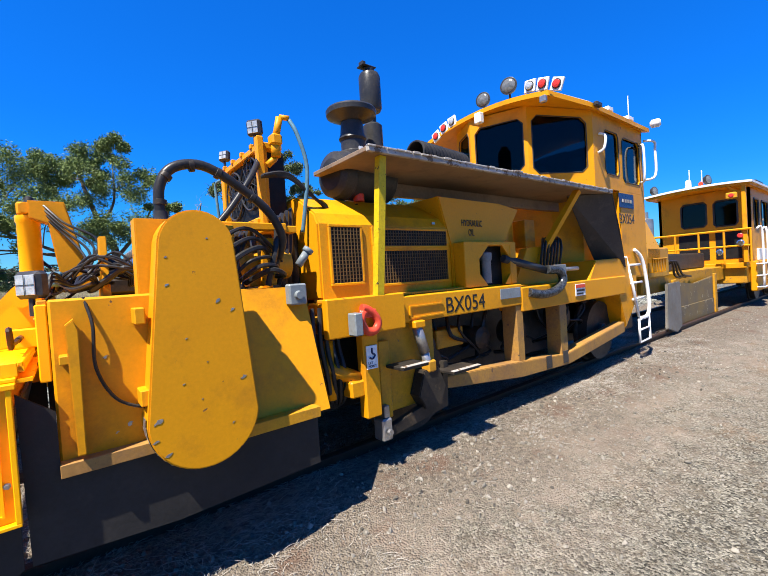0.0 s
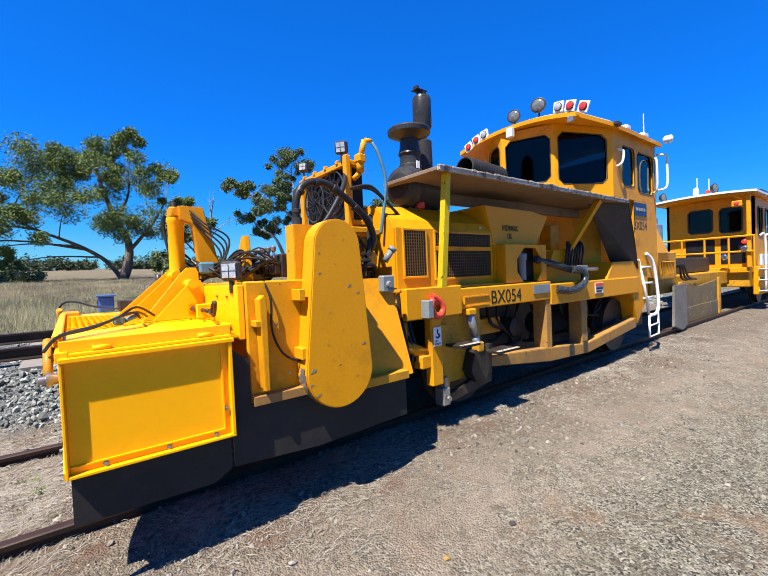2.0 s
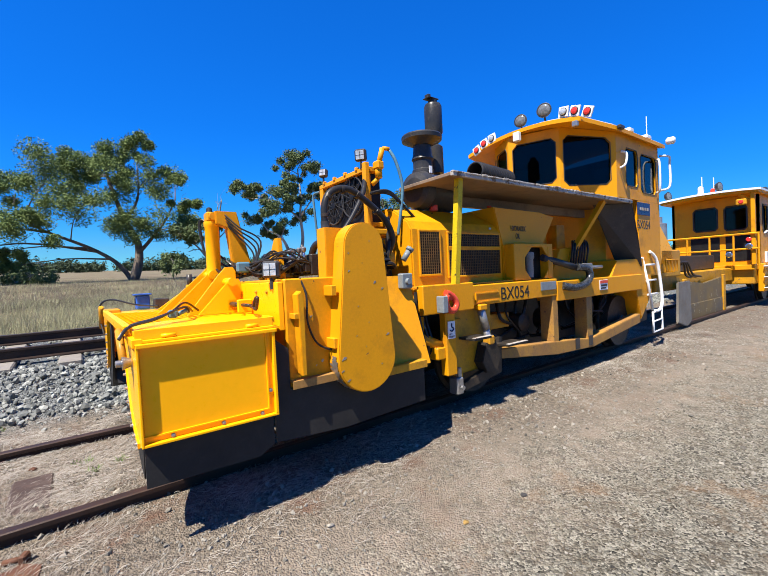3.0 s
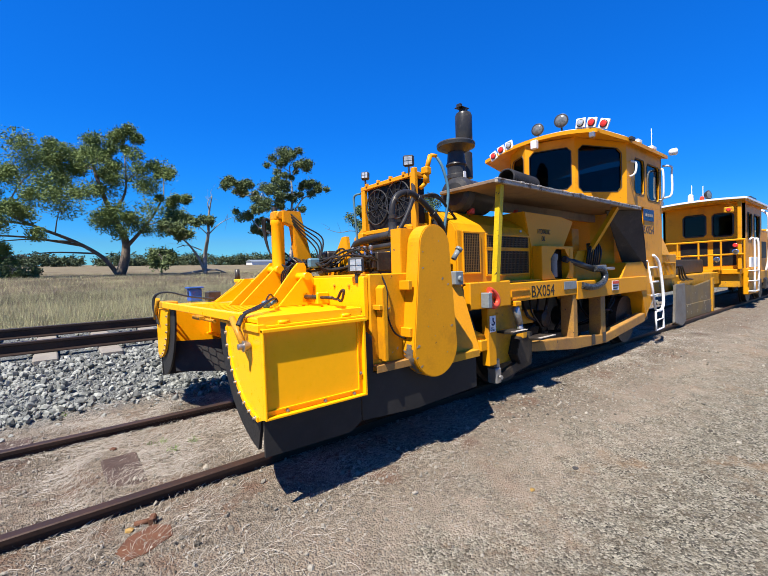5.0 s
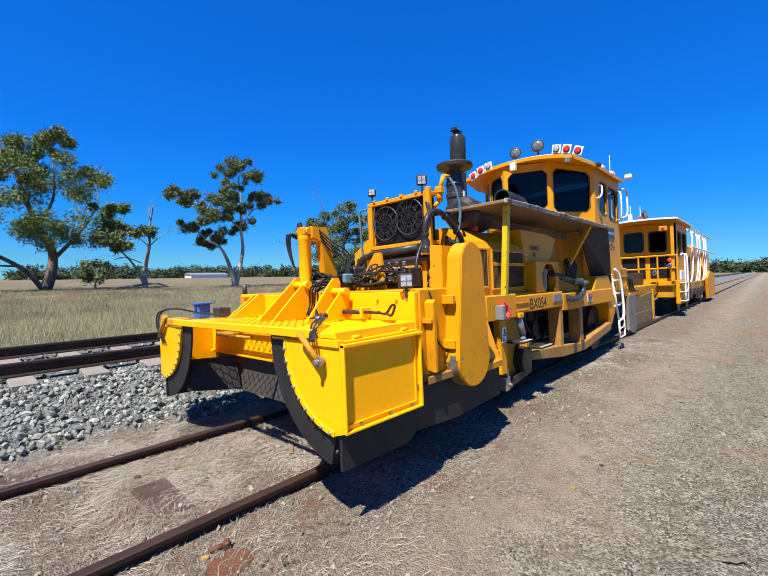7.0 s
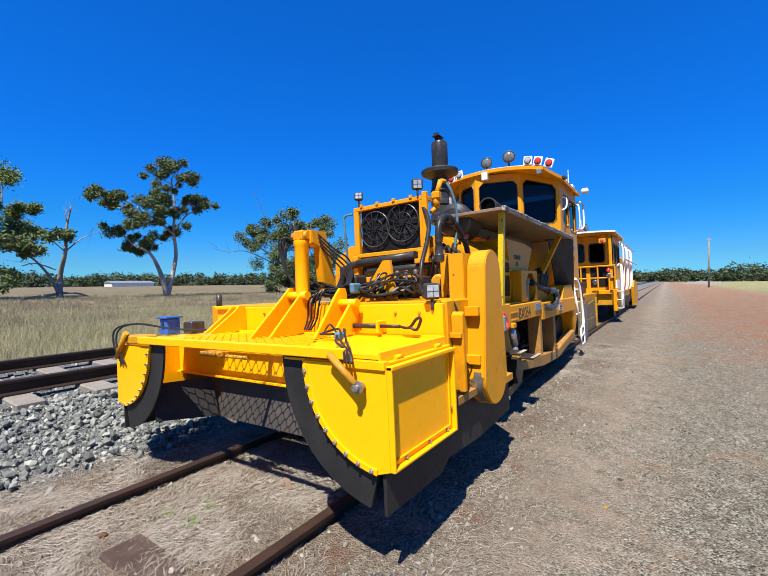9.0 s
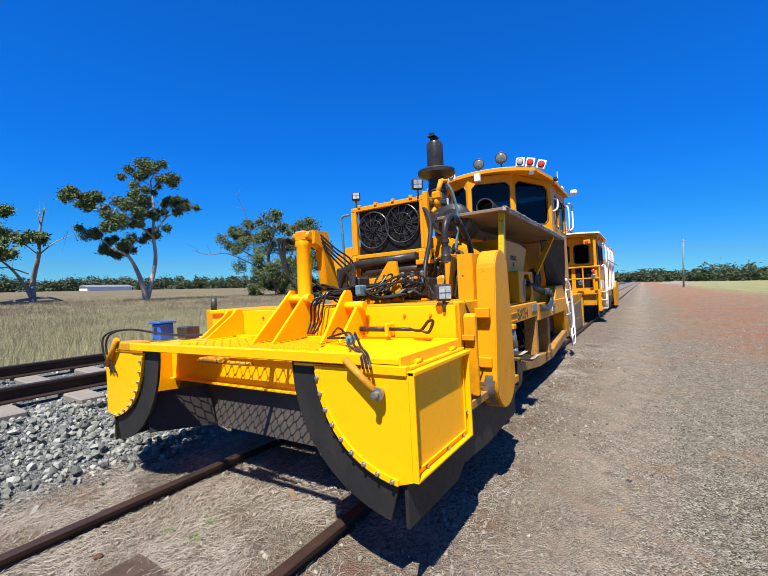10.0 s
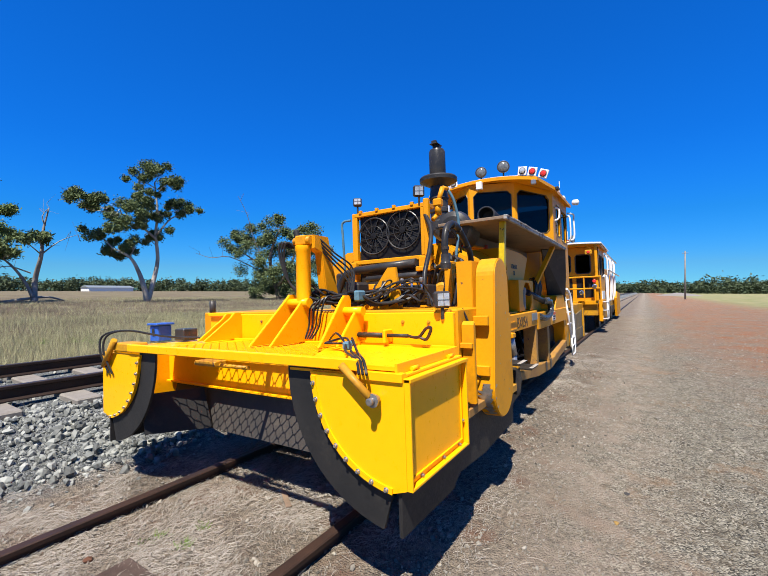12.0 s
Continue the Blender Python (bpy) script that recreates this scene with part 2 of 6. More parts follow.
class Shape:
    """A mesh under construction, in plan units."""

    def __init__(self):
        self.bm = bmesh.new()

    def box(self, x0, x1, y0, y1, z0, z1, bevel=0.006, m=None):
        r = bmesh.ops.create_cube(self.bm, size=1.0)
        vs = r["verts"]
        mt = pose((x0 + x1) / 2, (y0 + y1) / 2, (z0 + z1) / 2) @ Matrix.Diagonal((x1 - x0, y1 - y0, z1 - z0, 1))
        bmesh.ops.transform(self.bm, matrix=(m @ mt) if m else mt, verts=vs)
        if bevel:
            es = list({e for v in vs for e in v.link_edges})
            bmesh.ops.bevel(self.bm, geom=es, offset=min(bevel, 0.3 * min(abs(x1 - x0), abs(y1 - y0), abs(z1 - z0))), segments=1, affect="EDGES")
        return self

    def prism(self, pts, axis, d0, d1, bevel=0.0):
        """An outline in the plane across axis ('x': (y, z); 'y': (x, z); 'z': (x, y)), from d0 to d1."""
        def at(p, d):
            return {"x": (d, p[0], p[1]), "y": (p[0], d, p[1]), "z": (p[0], p[1], d)}[axis]
        a = [self.bm.verts.new(at(p, d0)) for p in pts]
        b = [self.bm.verts.new(at(p, d1)) for p in pts]
        n = len(pts)
        caps = [self.bm.faces.new(a), self.bm.faces.new(b[::-1])]
        sides = [self.bm.faces.new((a[i], b[i], b[(i + 1) % n], a[(i + 1) % n])) for i in range(n)]
        bmesh.ops.recalc_face_normals(self.bm, faces=caps + sides)
        if bevel:
            bmesh.ops.bevel(self.bm, geom=list(caps[0].edges) + list(caps[1].edges), offset=bevel, segments=2, affect="EDGES")
        return self

    def slab(self, corners, thick):
        """A plate with those corners (any number, in order) and a thickness along its normal."""
        c = [Vector(p) for p in corners]
        nrm = (c[1] - c[0]).cross(c[2] - c[0]).normalized() * thick
        a = [self.bm.verts.new(p) for p in c]
        b = [self.bm.verts.new(p + nrm) for p in c]
        n = len(c)
        fs = [self.bm.faces.new(a), self.bm.faces.new(b[::-1])] + [self.bm.faces.new((a[i], b[i], b[(i + 1) % n], a[(i + 1) % n])) for i in range(n)]
        bmesh.ops.recalc_face_normals(self.bm, faces=fs)
        return self

    def tube(self, pts, r, seg=8, smooth=0, r1=None, cap=True):
        pts = spline(pts, smooth) if smooth else [Vector(p) for p in pts]
        rings, up = [], None
        for i, p in enumerate(pts):
            d = (pts[min(i + 1, len(pts) - 1)] - pts[max(i - 1, 0)]).normalized()
            if up is None:
                up = d.orthogonal().normalized()
            up = (up - d * up.dot(d)).normalized()
            side = d.cross(up)
            rr = r if r1 is None else r + (r1 - r) * i / (len(pts) - 1)
            rings.append([self.bm.verts.new(p + (up * math.cos(a) + side * math.sin(a)) * rr) for a in (2 * math.pi * k / seg for k in range(seg))])
        for a, b in zip(rings, rings[1:]):
            for k in range(seg):
                f = self.bm.faces.new((a[k], a[(k + 1) % seg], b[(k + 1) % seg], b[k]))
                f.smooth = seg > 6
        if cap:
            self.bm.faces.new(rings[0][::-1])
            self.bm.faces.new(rings[-1])
        return self

    def turned(self, p, axis, profile, seg=20):
        """A turned body: profile rows of (distance along axis, radius) from p."""
        p, d = Vector(p), Vector(axis).normalized()
        up = d.orthogonal().normalized()
        side = d.cross(up)
        rings = [[self.bm.verts.new(p + d * h + (up * math.cos(a) + side * math.sin(a)) * max(r, 0.0005)) for a in (2 * math.pi * k / seg for k in range(seg))] for h, r in profile]
        for a, b in zip(rings, rings[1:]):
            for k in range(seg):
                self.bm.faces.new((a[k], a[(k + 1) % seg], b[(k + 1) % seg], b[k])).smooth = True
        slopes = [math.atan2(q[1] - o[1], q[0] - o[0]) for o, q in zip(profile, profile[1:])]
        for j, ring in enumerate(rings):
            if j in (0, len(rings) - 1) or abs(slopes[j] - slopes[j - 1]) > 0.55:
                for k in range(seg):
                    e = self.bm.edges.get((ring[k], ring[(k + 1) % seg]))
                    if e:
                        e.smooth = False
        self.bm.faces.new(rings[0][::-1])
        self.bm.faces.new(rings[-1])
        return self

    def bolt(self, p, axis, r=0.012, h=0.014):
        return self.turned(p, axis, [(0, r * 1.5), (h * 0.3, r * 1.5), (h * 0.3, r), (h, r), (h * 1.05, r * 0.5)], 6)

    def grille(self, x0, x1, z0, z1, y, step, r):
        """Square wire mesh in a plane of nearly constant y."""
        nx, nz = max(2, round((x1 - x0) / step)), max(2, round((z1 - z0) / step))
        for i in range(nx + 1):
            x = x0 + (x1 - x0) * i / nx
            self.box(x - r, x + r, y - r, y + r, z0, z1, 0)
        for i in range(nz + 1):
            z = z0 + (z1 - z0) * i / nz
            self.box(x0, x1, y - r + 0.002, y + r + 0.002, z - r, z + r, 0)
        return self


BASE = {}


def mesh_of(name, bm, material):
    me = bpy.data.meshes.new(name)
    bm.to_mesh(me)
    bm.free()
    me.materials.append(material)
    return me


def thing(name, base, label, category, group=""):
    """An Empty on the siding, at a place in plan units."""
    e = new(name)
    e.empty_display_size = 0.1
    e.matrix_world = SITE @ Matrix.Translation(Vector(base) * K)
    BASE[e] = Vector(base)
    return tagged(e, label, category, group)


def part(name, shape, material, parent, label=""):
    base = BASE[parent]
    shape.bm.transform(Matrix.Scale(K, 4) @ Matrix.Translation(-base))
    ob = new(name, mesh_of(name, shape.bm, material))
    ob.parent = parent
    BASE[ob] = base
    return tagged(ob, label)


def lettering(name, body, width, height, place, parent, material=LETTER, label=""):
    """Flat letters that face -y, of that width and height; place is the lower left corner."""
    cu = bpy.data.curves.new(name, "FONT")
    cu.body, cu.size, cu.extrude = body, 1.0, 0.01
    tmp = bpy.data.objects.new(name, cu)
    me = bpy.data.meshes.new_from_object(tmp)
    bpy.data.objects.remove(tmp)
    s = Shape()
    s.bm.from_mesh(me)
    bpy.data.meshes.remove(me)
    lo = [min(v.co[i] for v in s.bm.verts) for i in (0, 1)]
    hi = [max(v.co[i] for v in s.bm.verts) for i in (0, 1)]
    s.bm.transform(pose(*place, 90, 0, 0) @ Matrix.Diagonal((width / (hi[0] - lo[0]), height / (hi[1] - lo[1]), 0.1, 1)) @ Matrix.Translation((-lo[0], -lo[1], 0)))
    return part(name, s, material, parent, label)


def free_thing(name, shape, material, label="", category="", kind="", group="", at=(0, 0, 0)):
    """One plain mesh in the world, in metres, with its origin at a place."""
    shape.bm.transform(Matrix.Translation(-Vector(at)))
    ob = new(name, mesh_of(name, shape.bm, material))
    ob.location = at
    return tagged(ob, label, category, group, kind)


def free_root(name, at, label, category, group=""):
    e = new(name)
    e.location = at
    return tagged(e, label, category, group)


def free_part(name, shape, material, root, label=""):
    shape.bm.transform(Matrix.Translation(-Vector(root.location)))
    ob = new(name, mesh_of(name, shape.bm, material))
    ob.parent = root
    return tagged(ob, label)


# ---- ground ----
LEVEL = 0.115
MAIN_Y, MAIN_Z = 7.2, 0.50       # centre and sleeper top of the main line


def ground_height(x, y):
    # the track, the verge that falls away under the siding, the bank of the main line
    z = 0.075 + 0.055 * min(max((y - 0.9) / 1.2, 0), 1) - 0.068 * min(max((y - 2.2) / 1.9, 0), 1)
    z += (LEVEL - 0.062) * min(max((y - 9.5) / 2, 0), 1)
    up = min(max((y - 4.75) / 1.15, 0), 1) - min(max((y - 8.5) / 1.6, 0), 1)
    z += (MAIN_Z - 0.06 - 0.062) * up
    if y > 10:
        k = min((y - 10) / 30, 1)
        z += 0.32 * k * k * (3 - 2 * k)
    if y > 9:
        z += 0.10 * min((y - 9) / 10, 1) * noise.noise((x * 0.13, y * 0.13, 0))
    if -12 < x < 40 and -14 < y < 12:
        z += 0.012 * noise.noise((x * 1.3, y * 1.3, 3)) + 0.006 * noise.noise((x * 5, y * 5, 7))
    return z


def ground_material():
    m, nt, bsdf, tc = nodes_of("gravel_grass_and_soil")
    vec = tc.outputs["Object"]
    xyz = nt.nodes.new("ShaderNodeSeparateXYZ")
    nt.links.new(vec, xyz.inputs[0])
    wob = noise_node(nt, vec, 0.9, 6.0)

    def shifted(axis, amount):
        n = nt.nodes.new("ShaderNodeMath")
        n.operation = "MULTIPLY_ADD"
        nt.links.new(wob, n.inputs[0])
        n.inputs[1].default_value = amount
        nt.links.new(xyz.outputs[axis], n.inputs[2])
        return n.outputs[0]

    # packed gravel: small stones in a pale brown binder, patches of red soil
    vor = nt.nodes.new("ShaderNodeTexVoronoi")
    vor.inputs["Scale"].default_value = 85.0
    nt.links.new(vec, vor.inputs["Vector"])
    bw = nt.nodes.new("ShaderNodeSeparateColor")
    nt.links.new(vor.outputs["Color"], bw.inputs[0])
    stones = mixed(nt, bw.outputs[0], (0.0224, 0.0212, 0.0163), (0.367, 0.337, 0.258))
    coarse = nt.nodes.new("ShaderNodeTexVoronoi")
    coarse.inputs["Scale"].default_value = 34.0
    nt.links.new(vec, coarse.inputs["Vector"])
    cw = nt.nodes.new("ShaderNodeSeparateColor")
    nt.links.new(coarse.outputs["Color"], cw.inputs[0])
    grit = noise_node(nt, vec, 150.0, 3.0, 0.8)
    dust = mixed(nt, ramp(nt, noise_node(nt, vec, 0.8, 7.0), 0.42, 0.66), (0.169, 0.139, 0.0944), (0.194, 0.136, 0.0802))
    soil = mixed(nt, ramp(nt, grit, 0.36, 0.66), (0.053, 0.0432, 0.0299), dust)
    gravel = mixed(nt, ramp(nt, noise_node(nt, vec, 9.0, 9.0, 0.8), 0.36, 0.54), soil, stones)
    # single larger stones, light and dark, pressed into the surface
    larger = times(nt, ramp(nt, cw.outputs[1], 0.80, 0.83), ramp(nt, coarse.outputs["Distance"], 0.42, 0.34))
    gravel = mixed(nt, larger, gravel, mixed(nt, cw.outputs[0], (0.0357, 0.0342, 0.0291), (0.346, 0.322, 0.254)))
    gravel = mixed(nt, times(nt, ramp(nt, noise_node(nt, vec, 1.7, 9.0, 0.75), 0.52, 0.70), 0.45), gravel, (0.102, 0.0855, 0.059))
    gravel = mixed(nt, times(nt, ramp(nt, noise_node(nt, vec, 0.75, 8.0, 0.75), 0.53, 0.64), 0.75), gravel, (0.23, 0.139, 0.0745))
    blotch = noise_node(nt, vec, 6.5, 9.0, 0.85)
    gravel = mixed(nt, times(nt, ramp(nt, blotch, 0.54, 0.66), 0.6), gravel, (0.0637, 0.0553, 0.0409))
    gravel = mixed(nt, times(nt, ramp(nt, blotch, 0.46, 0.36), 0.45), gravel, (0.281, 0.247, 0.178))
    red = mixed(nt, ramp(nt, noise_node(nt, vec, 3.0, 6.0), 0.35, 0.7), (0.37, 0.142, 0.056), (0.35, 0.190, 0.105))
    red = mixed(nt, ramp(nt, grit, 0.40, 0.62), (0.12, 0.0624, 0.036), red)
    # wheel-worn red earth further along
    far = times(nt, ramp(nt, shifted("X", 6.0), 7.0, 14.0), ramp(nt, shifted("Y", 2.5), 2.2, 0.2))
    far = times(nt, far, ramp(nt, noise_node(nt, vec, 0.7, 9.0, 0.82), 0.38, 0.58))
    gravel = mixed(nt, far, gravel, red)
    # pale trodden dust along the verge
    gravel = mixed(nt, times(nt, times(nt, ramp(nt, shifted("Y", 1.2), 1.2, 2.0), ramp(nt, noise_node(nt, vec, 4.0, 8.0, 0.75), 0.38, 0.60)), 0.8), gravel, (0.31, 0.248, 0.187))
    # dead grass thatch beside and between the rails
    thatch_noise = noise_node(nt, vec, 26.0, 8.0, 0.8)
    thatch = mixed(nt, ramp(nt, thatch_noise, 0.32, 0.66), (0.0321, 0.0255, 0.019), (0.291, 0.24, 0.178))
    thatch = mixed(nt, ramp(nt, noise_node(nt, vec, 2.6, 7.0, 0.7), 0.52, 0.66), thatch, (0.14, 0.0855, 0.0569))
    col = mixed(nt, ramp(nt, shifted("Y", 1.5), 1.9, 2.7), gravel, thatch)
    # broken stone under the main line
    ballast = mixed(nt, bw.outputs[1], (0.036, 0.0396, 0.0384), (0.216, 0.225, 0.216))
    col = mixed(nt, ramp(nt, shifted("Y", 0.5), 4.95, 5.15), col, ballast)
    # dry paddock beyond
    field = mixed(nt, ramp(nt, noise_node(nt, vec, 0.22, 9.0, 0.7), 0.38, 0.62), (0.0918, 0.0698, 0.044), (0.173, 0.143, 0.0845))
    field = mixed(nt, ramp(nt, noise_node(nt, vec, 0.05, 5.0), 0.5, 0.7), field, (0.125, 0.114, 0.0551))
    col = mixed(nt, ramp(nt, shifted("Y", 1.0), 9.2, 10.0), col, field)
    green = mixed(nt, ramp(nt, noise_node(nt, vec, 0.4, 6.0), 0.35, 0.65), (0.12, 0.156, 0.048), (0.288, 0.234, 0.132))
    col = mixed(nt, times(nt, ramp(nt, shifted("X", 14.0), 44.0, 60.0), ramp(nt, shifted("Y", 4.0), -4.0, -8.0)), col, green)
    nt.links.new(col, bsdf.inputs["Base Color"])
    bsdf.inputs["Roughness"].default_value = 0.95
    bsdf.inputs["Specular IOR Level"].default_value = 0.2
    add = nt.nodes.new("ShaderNodeMath")
    add.operation = "ADD"
    nt.links.new(thatch_noise, add.inputs[0])
    nt.links.new(times(nt, vor.outputs["Distance"], -1.0), add.inputs[1])
    bump(nt, bsdf, add.outputs[0], 1.0, 0.017)
    return m


def steps(lo, hi, step, reach):
    mid = list(np.arange(lo, hi + 1e-6, step))
    out, d = [], step
    while (out[-1] if out else 0) < reach:
        d *= 1.35
        out.append((out[-1] if out else 0) + d)
    return [lo - o for o in out[::-1]] + mid + [hi + o for o in out]


def ground_sheet():
    xs, ys = steps(-6, 16, 0.16, 2600), steps(-6, 10.5, 0.16, 2600)
    verts = [(x, y, ground_height(x, y)) for x in xs for y in ys]
    ny = len(ys)
    faces = [(i * ny + j, (i + 1) * ny + j, (i + 1) * ny + j + 1, i * ny + j + 1) for i in range(len(xs) - 1) for j in range(ny - 1)]
    me = bpy.data.meshes.new("ground")
    me.from_pydata(verts, [], faces)
    me.materials.append(ground_material())
    for p in me.polygons:
        p.use_smooth = True
    tagged(new("ground", me), "packed gravel track, dead grass verge and dry paddock", "ground", kind="structure")


ground_sheet()


def rail_profile(h=0.155, head=0.07, foot=0.135):
    a, b, w = head / 2, foot / 2, 0.009
    return [(-b, 0), (b, 0), (b, 0.012), (w, 0.032), (w, h - 0.042), (a, h - 0.032), (a, h - 0.006), (a - 0.008, h), (-a + 0.008, h), (-a, h - 0.006),
            (-a, h - 0.032), (-w, h - 0.042), (-w, 0.032), (-b, 0.012)]


def track(name, rails, material, sleepers, label):
    root = free_root(name, (0, rails[0][0], rails[0][1] - 0.155), label, "railway track")
    tagged(root, kind="structure")
    for y, top in rails:
        s = Shape().prism([(y + p[0], top - 0.155 + p[1]) for p in rail_profile()], "x", -60, 420)
        free_part("rail", s, material, root, "rust-brown steel rail")
    for x, y0, y1, z, mat in sleepers:
        s = Shape().box(x - 0.12, x + 0.12, y0, y1, z - 0.16, z, 0.015)
        free_part("sleeper", s, mat, root)
    return root


track("siding_track", [(2.60, 0.203), (4.08, 0.150)], RAILRUST, [(-2.06 - 0.68 * i * 2, 2.2, 4.55, 0.072, TIMBER) for i in range(3)] + [(-1.41, 2.78, 3.52, 0.105, TIMBER)],
      "siding with two rusty rails half sunk in dead grass")
track("main_track", [(MAIN_Y - 0.753, MAIN_Z + 0.16), (MAIN_Y + 0.753, MAIN_Z + 0.16)], MAINRAIL,
      [(-9.78 + 0.66 * i, MAIN_Y - 1.25, MAIN_Y + 1.25, MAIN_Z, CONCRETE) for i in range(60)], "main line on concrete sleepers and grey ballast")

# ---- the ballast regulator ----
YC = 3.0
reg = thing("ballast_regulator", (2.6, YC, 0.28), "yellow ballast regulator with cab, broom box and canopy, parked on rails", "rail vehicle")


def arc(cy, cz, r, a0, a1, n):
    return [(cy + r * math.cos(radians(a0 + (a1 - a0) * i / n)), cz + r * math.sin(radians(a0 + (a1 - a0) * i / n))) for i in range(n + 1)]


def flip(pts):
    return [(2 * YC - p[0], p[1]) for p in pts][::-1]


# broom box at the front end: two quadrant plates, rubber fringes, side panels and a lid
FX = -0.765
for mirror in (False, True):
    turn = flip if mirror else (lambda p: p)
    sgn = -1 if mirror else 1

    def my(y):
        return 2 * YC - y if mirror else y
    plate = [(1.732, 0.70), (1.732, 1.145), (2.235, 1.145)] + arc(1.75, 1.15, 0.475, -5, -84, 12)
    front = part("front_plate", Shape().prism(turn(plate), "x", FX, FX + 0.014), FRESH, reg, "fresh yellow steel plate with a curved edge")
    rim = arc(1.75, 1.15, 0.478, -3, -84, 14) + arc(1.75, 1.15, 0.452, -84, -3, 14)
    part("clamp_strip", Shape().prism(turn(rim), "x", FX - 0.007, FX), FRESH, front)
    fringe = arc(1.745, 1.15, 0.455, 2, -83, 16) + arc(1.745, 1.15, 0.648, -80, 2, 16)
    part("rubber_flap", Shape().prism(turn(fringe), "x", FX + 0.016, FX + 0.032), RUBBER, reg, "thick black rubber flap")
    for i in range(9):
        a = radians(-7 - 9.2 * i)
        part("bolt", Shape().bolt((FX - 0.006, my(1.75 + 0.465 * math.cos(a)), 1.15 + 0.465 * math.sin(a)), (-1, 0, 0), 0.008, 0.013), ZINC, front)
    y0, y1 = sorted((my(1.732), my(1.750)))
    side = part("side_panel", Shape().box(-0.751, -0.155, y0, y1, 0.70, 1.145, 0.002), FRESH, reg, "fresh yellow recessed panel with flanged border")
    o0, o1 = sorted((my(1.705), my(1.732)))
    part("flange", Shape().box(-0.765, -0.755, o0, o1, 0.70, 1.145, 0.002), FRESH, side)
    part("flange", Shape().box(-0.755, -0.15, o0, o1, 0.70, 0.712, 0.002), FRESH, side)
    part("flange", Shape().box(-0.165, -0.15, o0, o1, 0.712, 1.13, 0.002), FRESH, side)
    part("flange", Shape().box(-0.765, -0.14, o0 - 0.004, o1 + 0.004, 1.13, 1.147, 0.002), FRESH, side)
    in0, in1 = sorted((my(1.724), my(1.732)))
    part("inner_strip", Shape().box(-0.755, -0.19, in0, in1, 0.735, 0.741, 0), FRESH, side)
    part("inner_strip", Shape().box(-0.196, -0.190, in0, in1, 0.741, 1.13, 0), FRESH, side)
    for bx, bz in ((-0.64, 0.722), (-0.42, 0.722), (-0.23, 0.722), (-0.18, 0.83)):
        part("bolt", Shape().bolt((bx, my(1.731), bz), (0, -sgn, 0), 0.007, 0.012), STEEL, side)
    s0, s1 = sorted((my(1.765), my(1.782)))
    part("rubber_skirt", Shape().prism([(-0.75, 0.50), (-0.24, 0.49), (-0.16, 0.535), (-0.16, 0.76), (-0.75, 0.76)], "y", s0, s1), RUBBER, reg, "black rubber side skirt")

# lid: solid ends, expanded mesh between
lid = part("lid_frame", Shape().box(-0.785, -0.75, 1.95, 3.90, 1.165, 1.215, 0.004).box(-0.16, -0.12, 2.40, 3.90, 1.165, 1.205, 0.004), FRESH, reg, "fresh yellow lid frame")
part("lid_plate", Shape().prism([(-0.755, 1.775), (-0.12, 1.775), (-0.12, 2.62), (-0.755, 2.27)], "z", 1.172, 1.190), FRESH, reg, "fresh yellow lid plate")
part("top_ledge", Shape().box(-0.765, -0.14, 1.736, 1.80, 1.148, 1.160, 0.002), FRESH, reg)
part("lid_lip", Shape().box(-0.762, -0.135, 1.762, 1.775, 1.160, 1.205, 0.002).box(-0.135, -0.122, 1.775, 2.40, 1.172, 1.205, 0.002), FRESH, reg)
part("lid_plate", Shape().prism([(-0.755, 3.74), (-0.12, 3.39), (-0.12, 4.05), (-0.62, 4.05), (-0.755, 3.88)], "z", 1.172, 1.190), FRESH, reg)
part("lid_bar", Shape().box(-0.75, -0.16, 3.00, 3.03, 1.165, 1.185, 0.002).box(-0.47, -0.44, 2.40, 3.84, 1.160, 1.182, 0.002), FRESH, lid)
s = Shape()
PX, PY = 0.0318, 0.088           # expanded steel: long cells with short bonds between them
for i in range(20):
    for j in range(20):
        x = -0.752 + PX * i
        y = 2.24 + PY * (j + 0.5 * (i % 2))
        edge = 2.27 + (x + 0.755) * 0.55
        for a, b in (((x, y - PY * 0.09), (x, y + PY * 0.09)), ((x, y + PY * 0.09), (x + PX, y + PY * 0.41)), ((x, y - PY * 0.09), (x + PX, y - PY * 0.41))):
            if b[0] < -0.125 and edge < min(a[1], b[1]) and max(a[1], b[1]) < 6.01 - edge:
                s.tube([(*a, 1.190), (*b, 1.190)], 0.0036, 4, cap=False)
part("expanded_mesh", s, FRESH, lid, "yellow expanded steel mesh")
for y in (1.80, 1.98):
    part("hinge", Shape().tube([(-0.66 if y < 1.9 else -0.28, 1.752, 1.170), (-0.60 if y < 1.9 else -0.22, 1.752, 1.170)], 0.010, 10), FRESH, reg)
part("pivot_pin", Shape().turned((-0.80, 1.86, 1.055), (-1, 0, 0), [(-0.03, 0.018), (0.0, 0.030), (0.006, 0.030), (0.008, 0.016), (0.03, 0.016), (0.032, 0.01)], 8), STEEL, reg, "bare steel nut and pin")
part("pivot_arm", Shape().tube([(-0.80, 1.875, 1.065), (-0.80, 2.02, 1.19)], 0.017, 8), OLDYELLOW, reg)

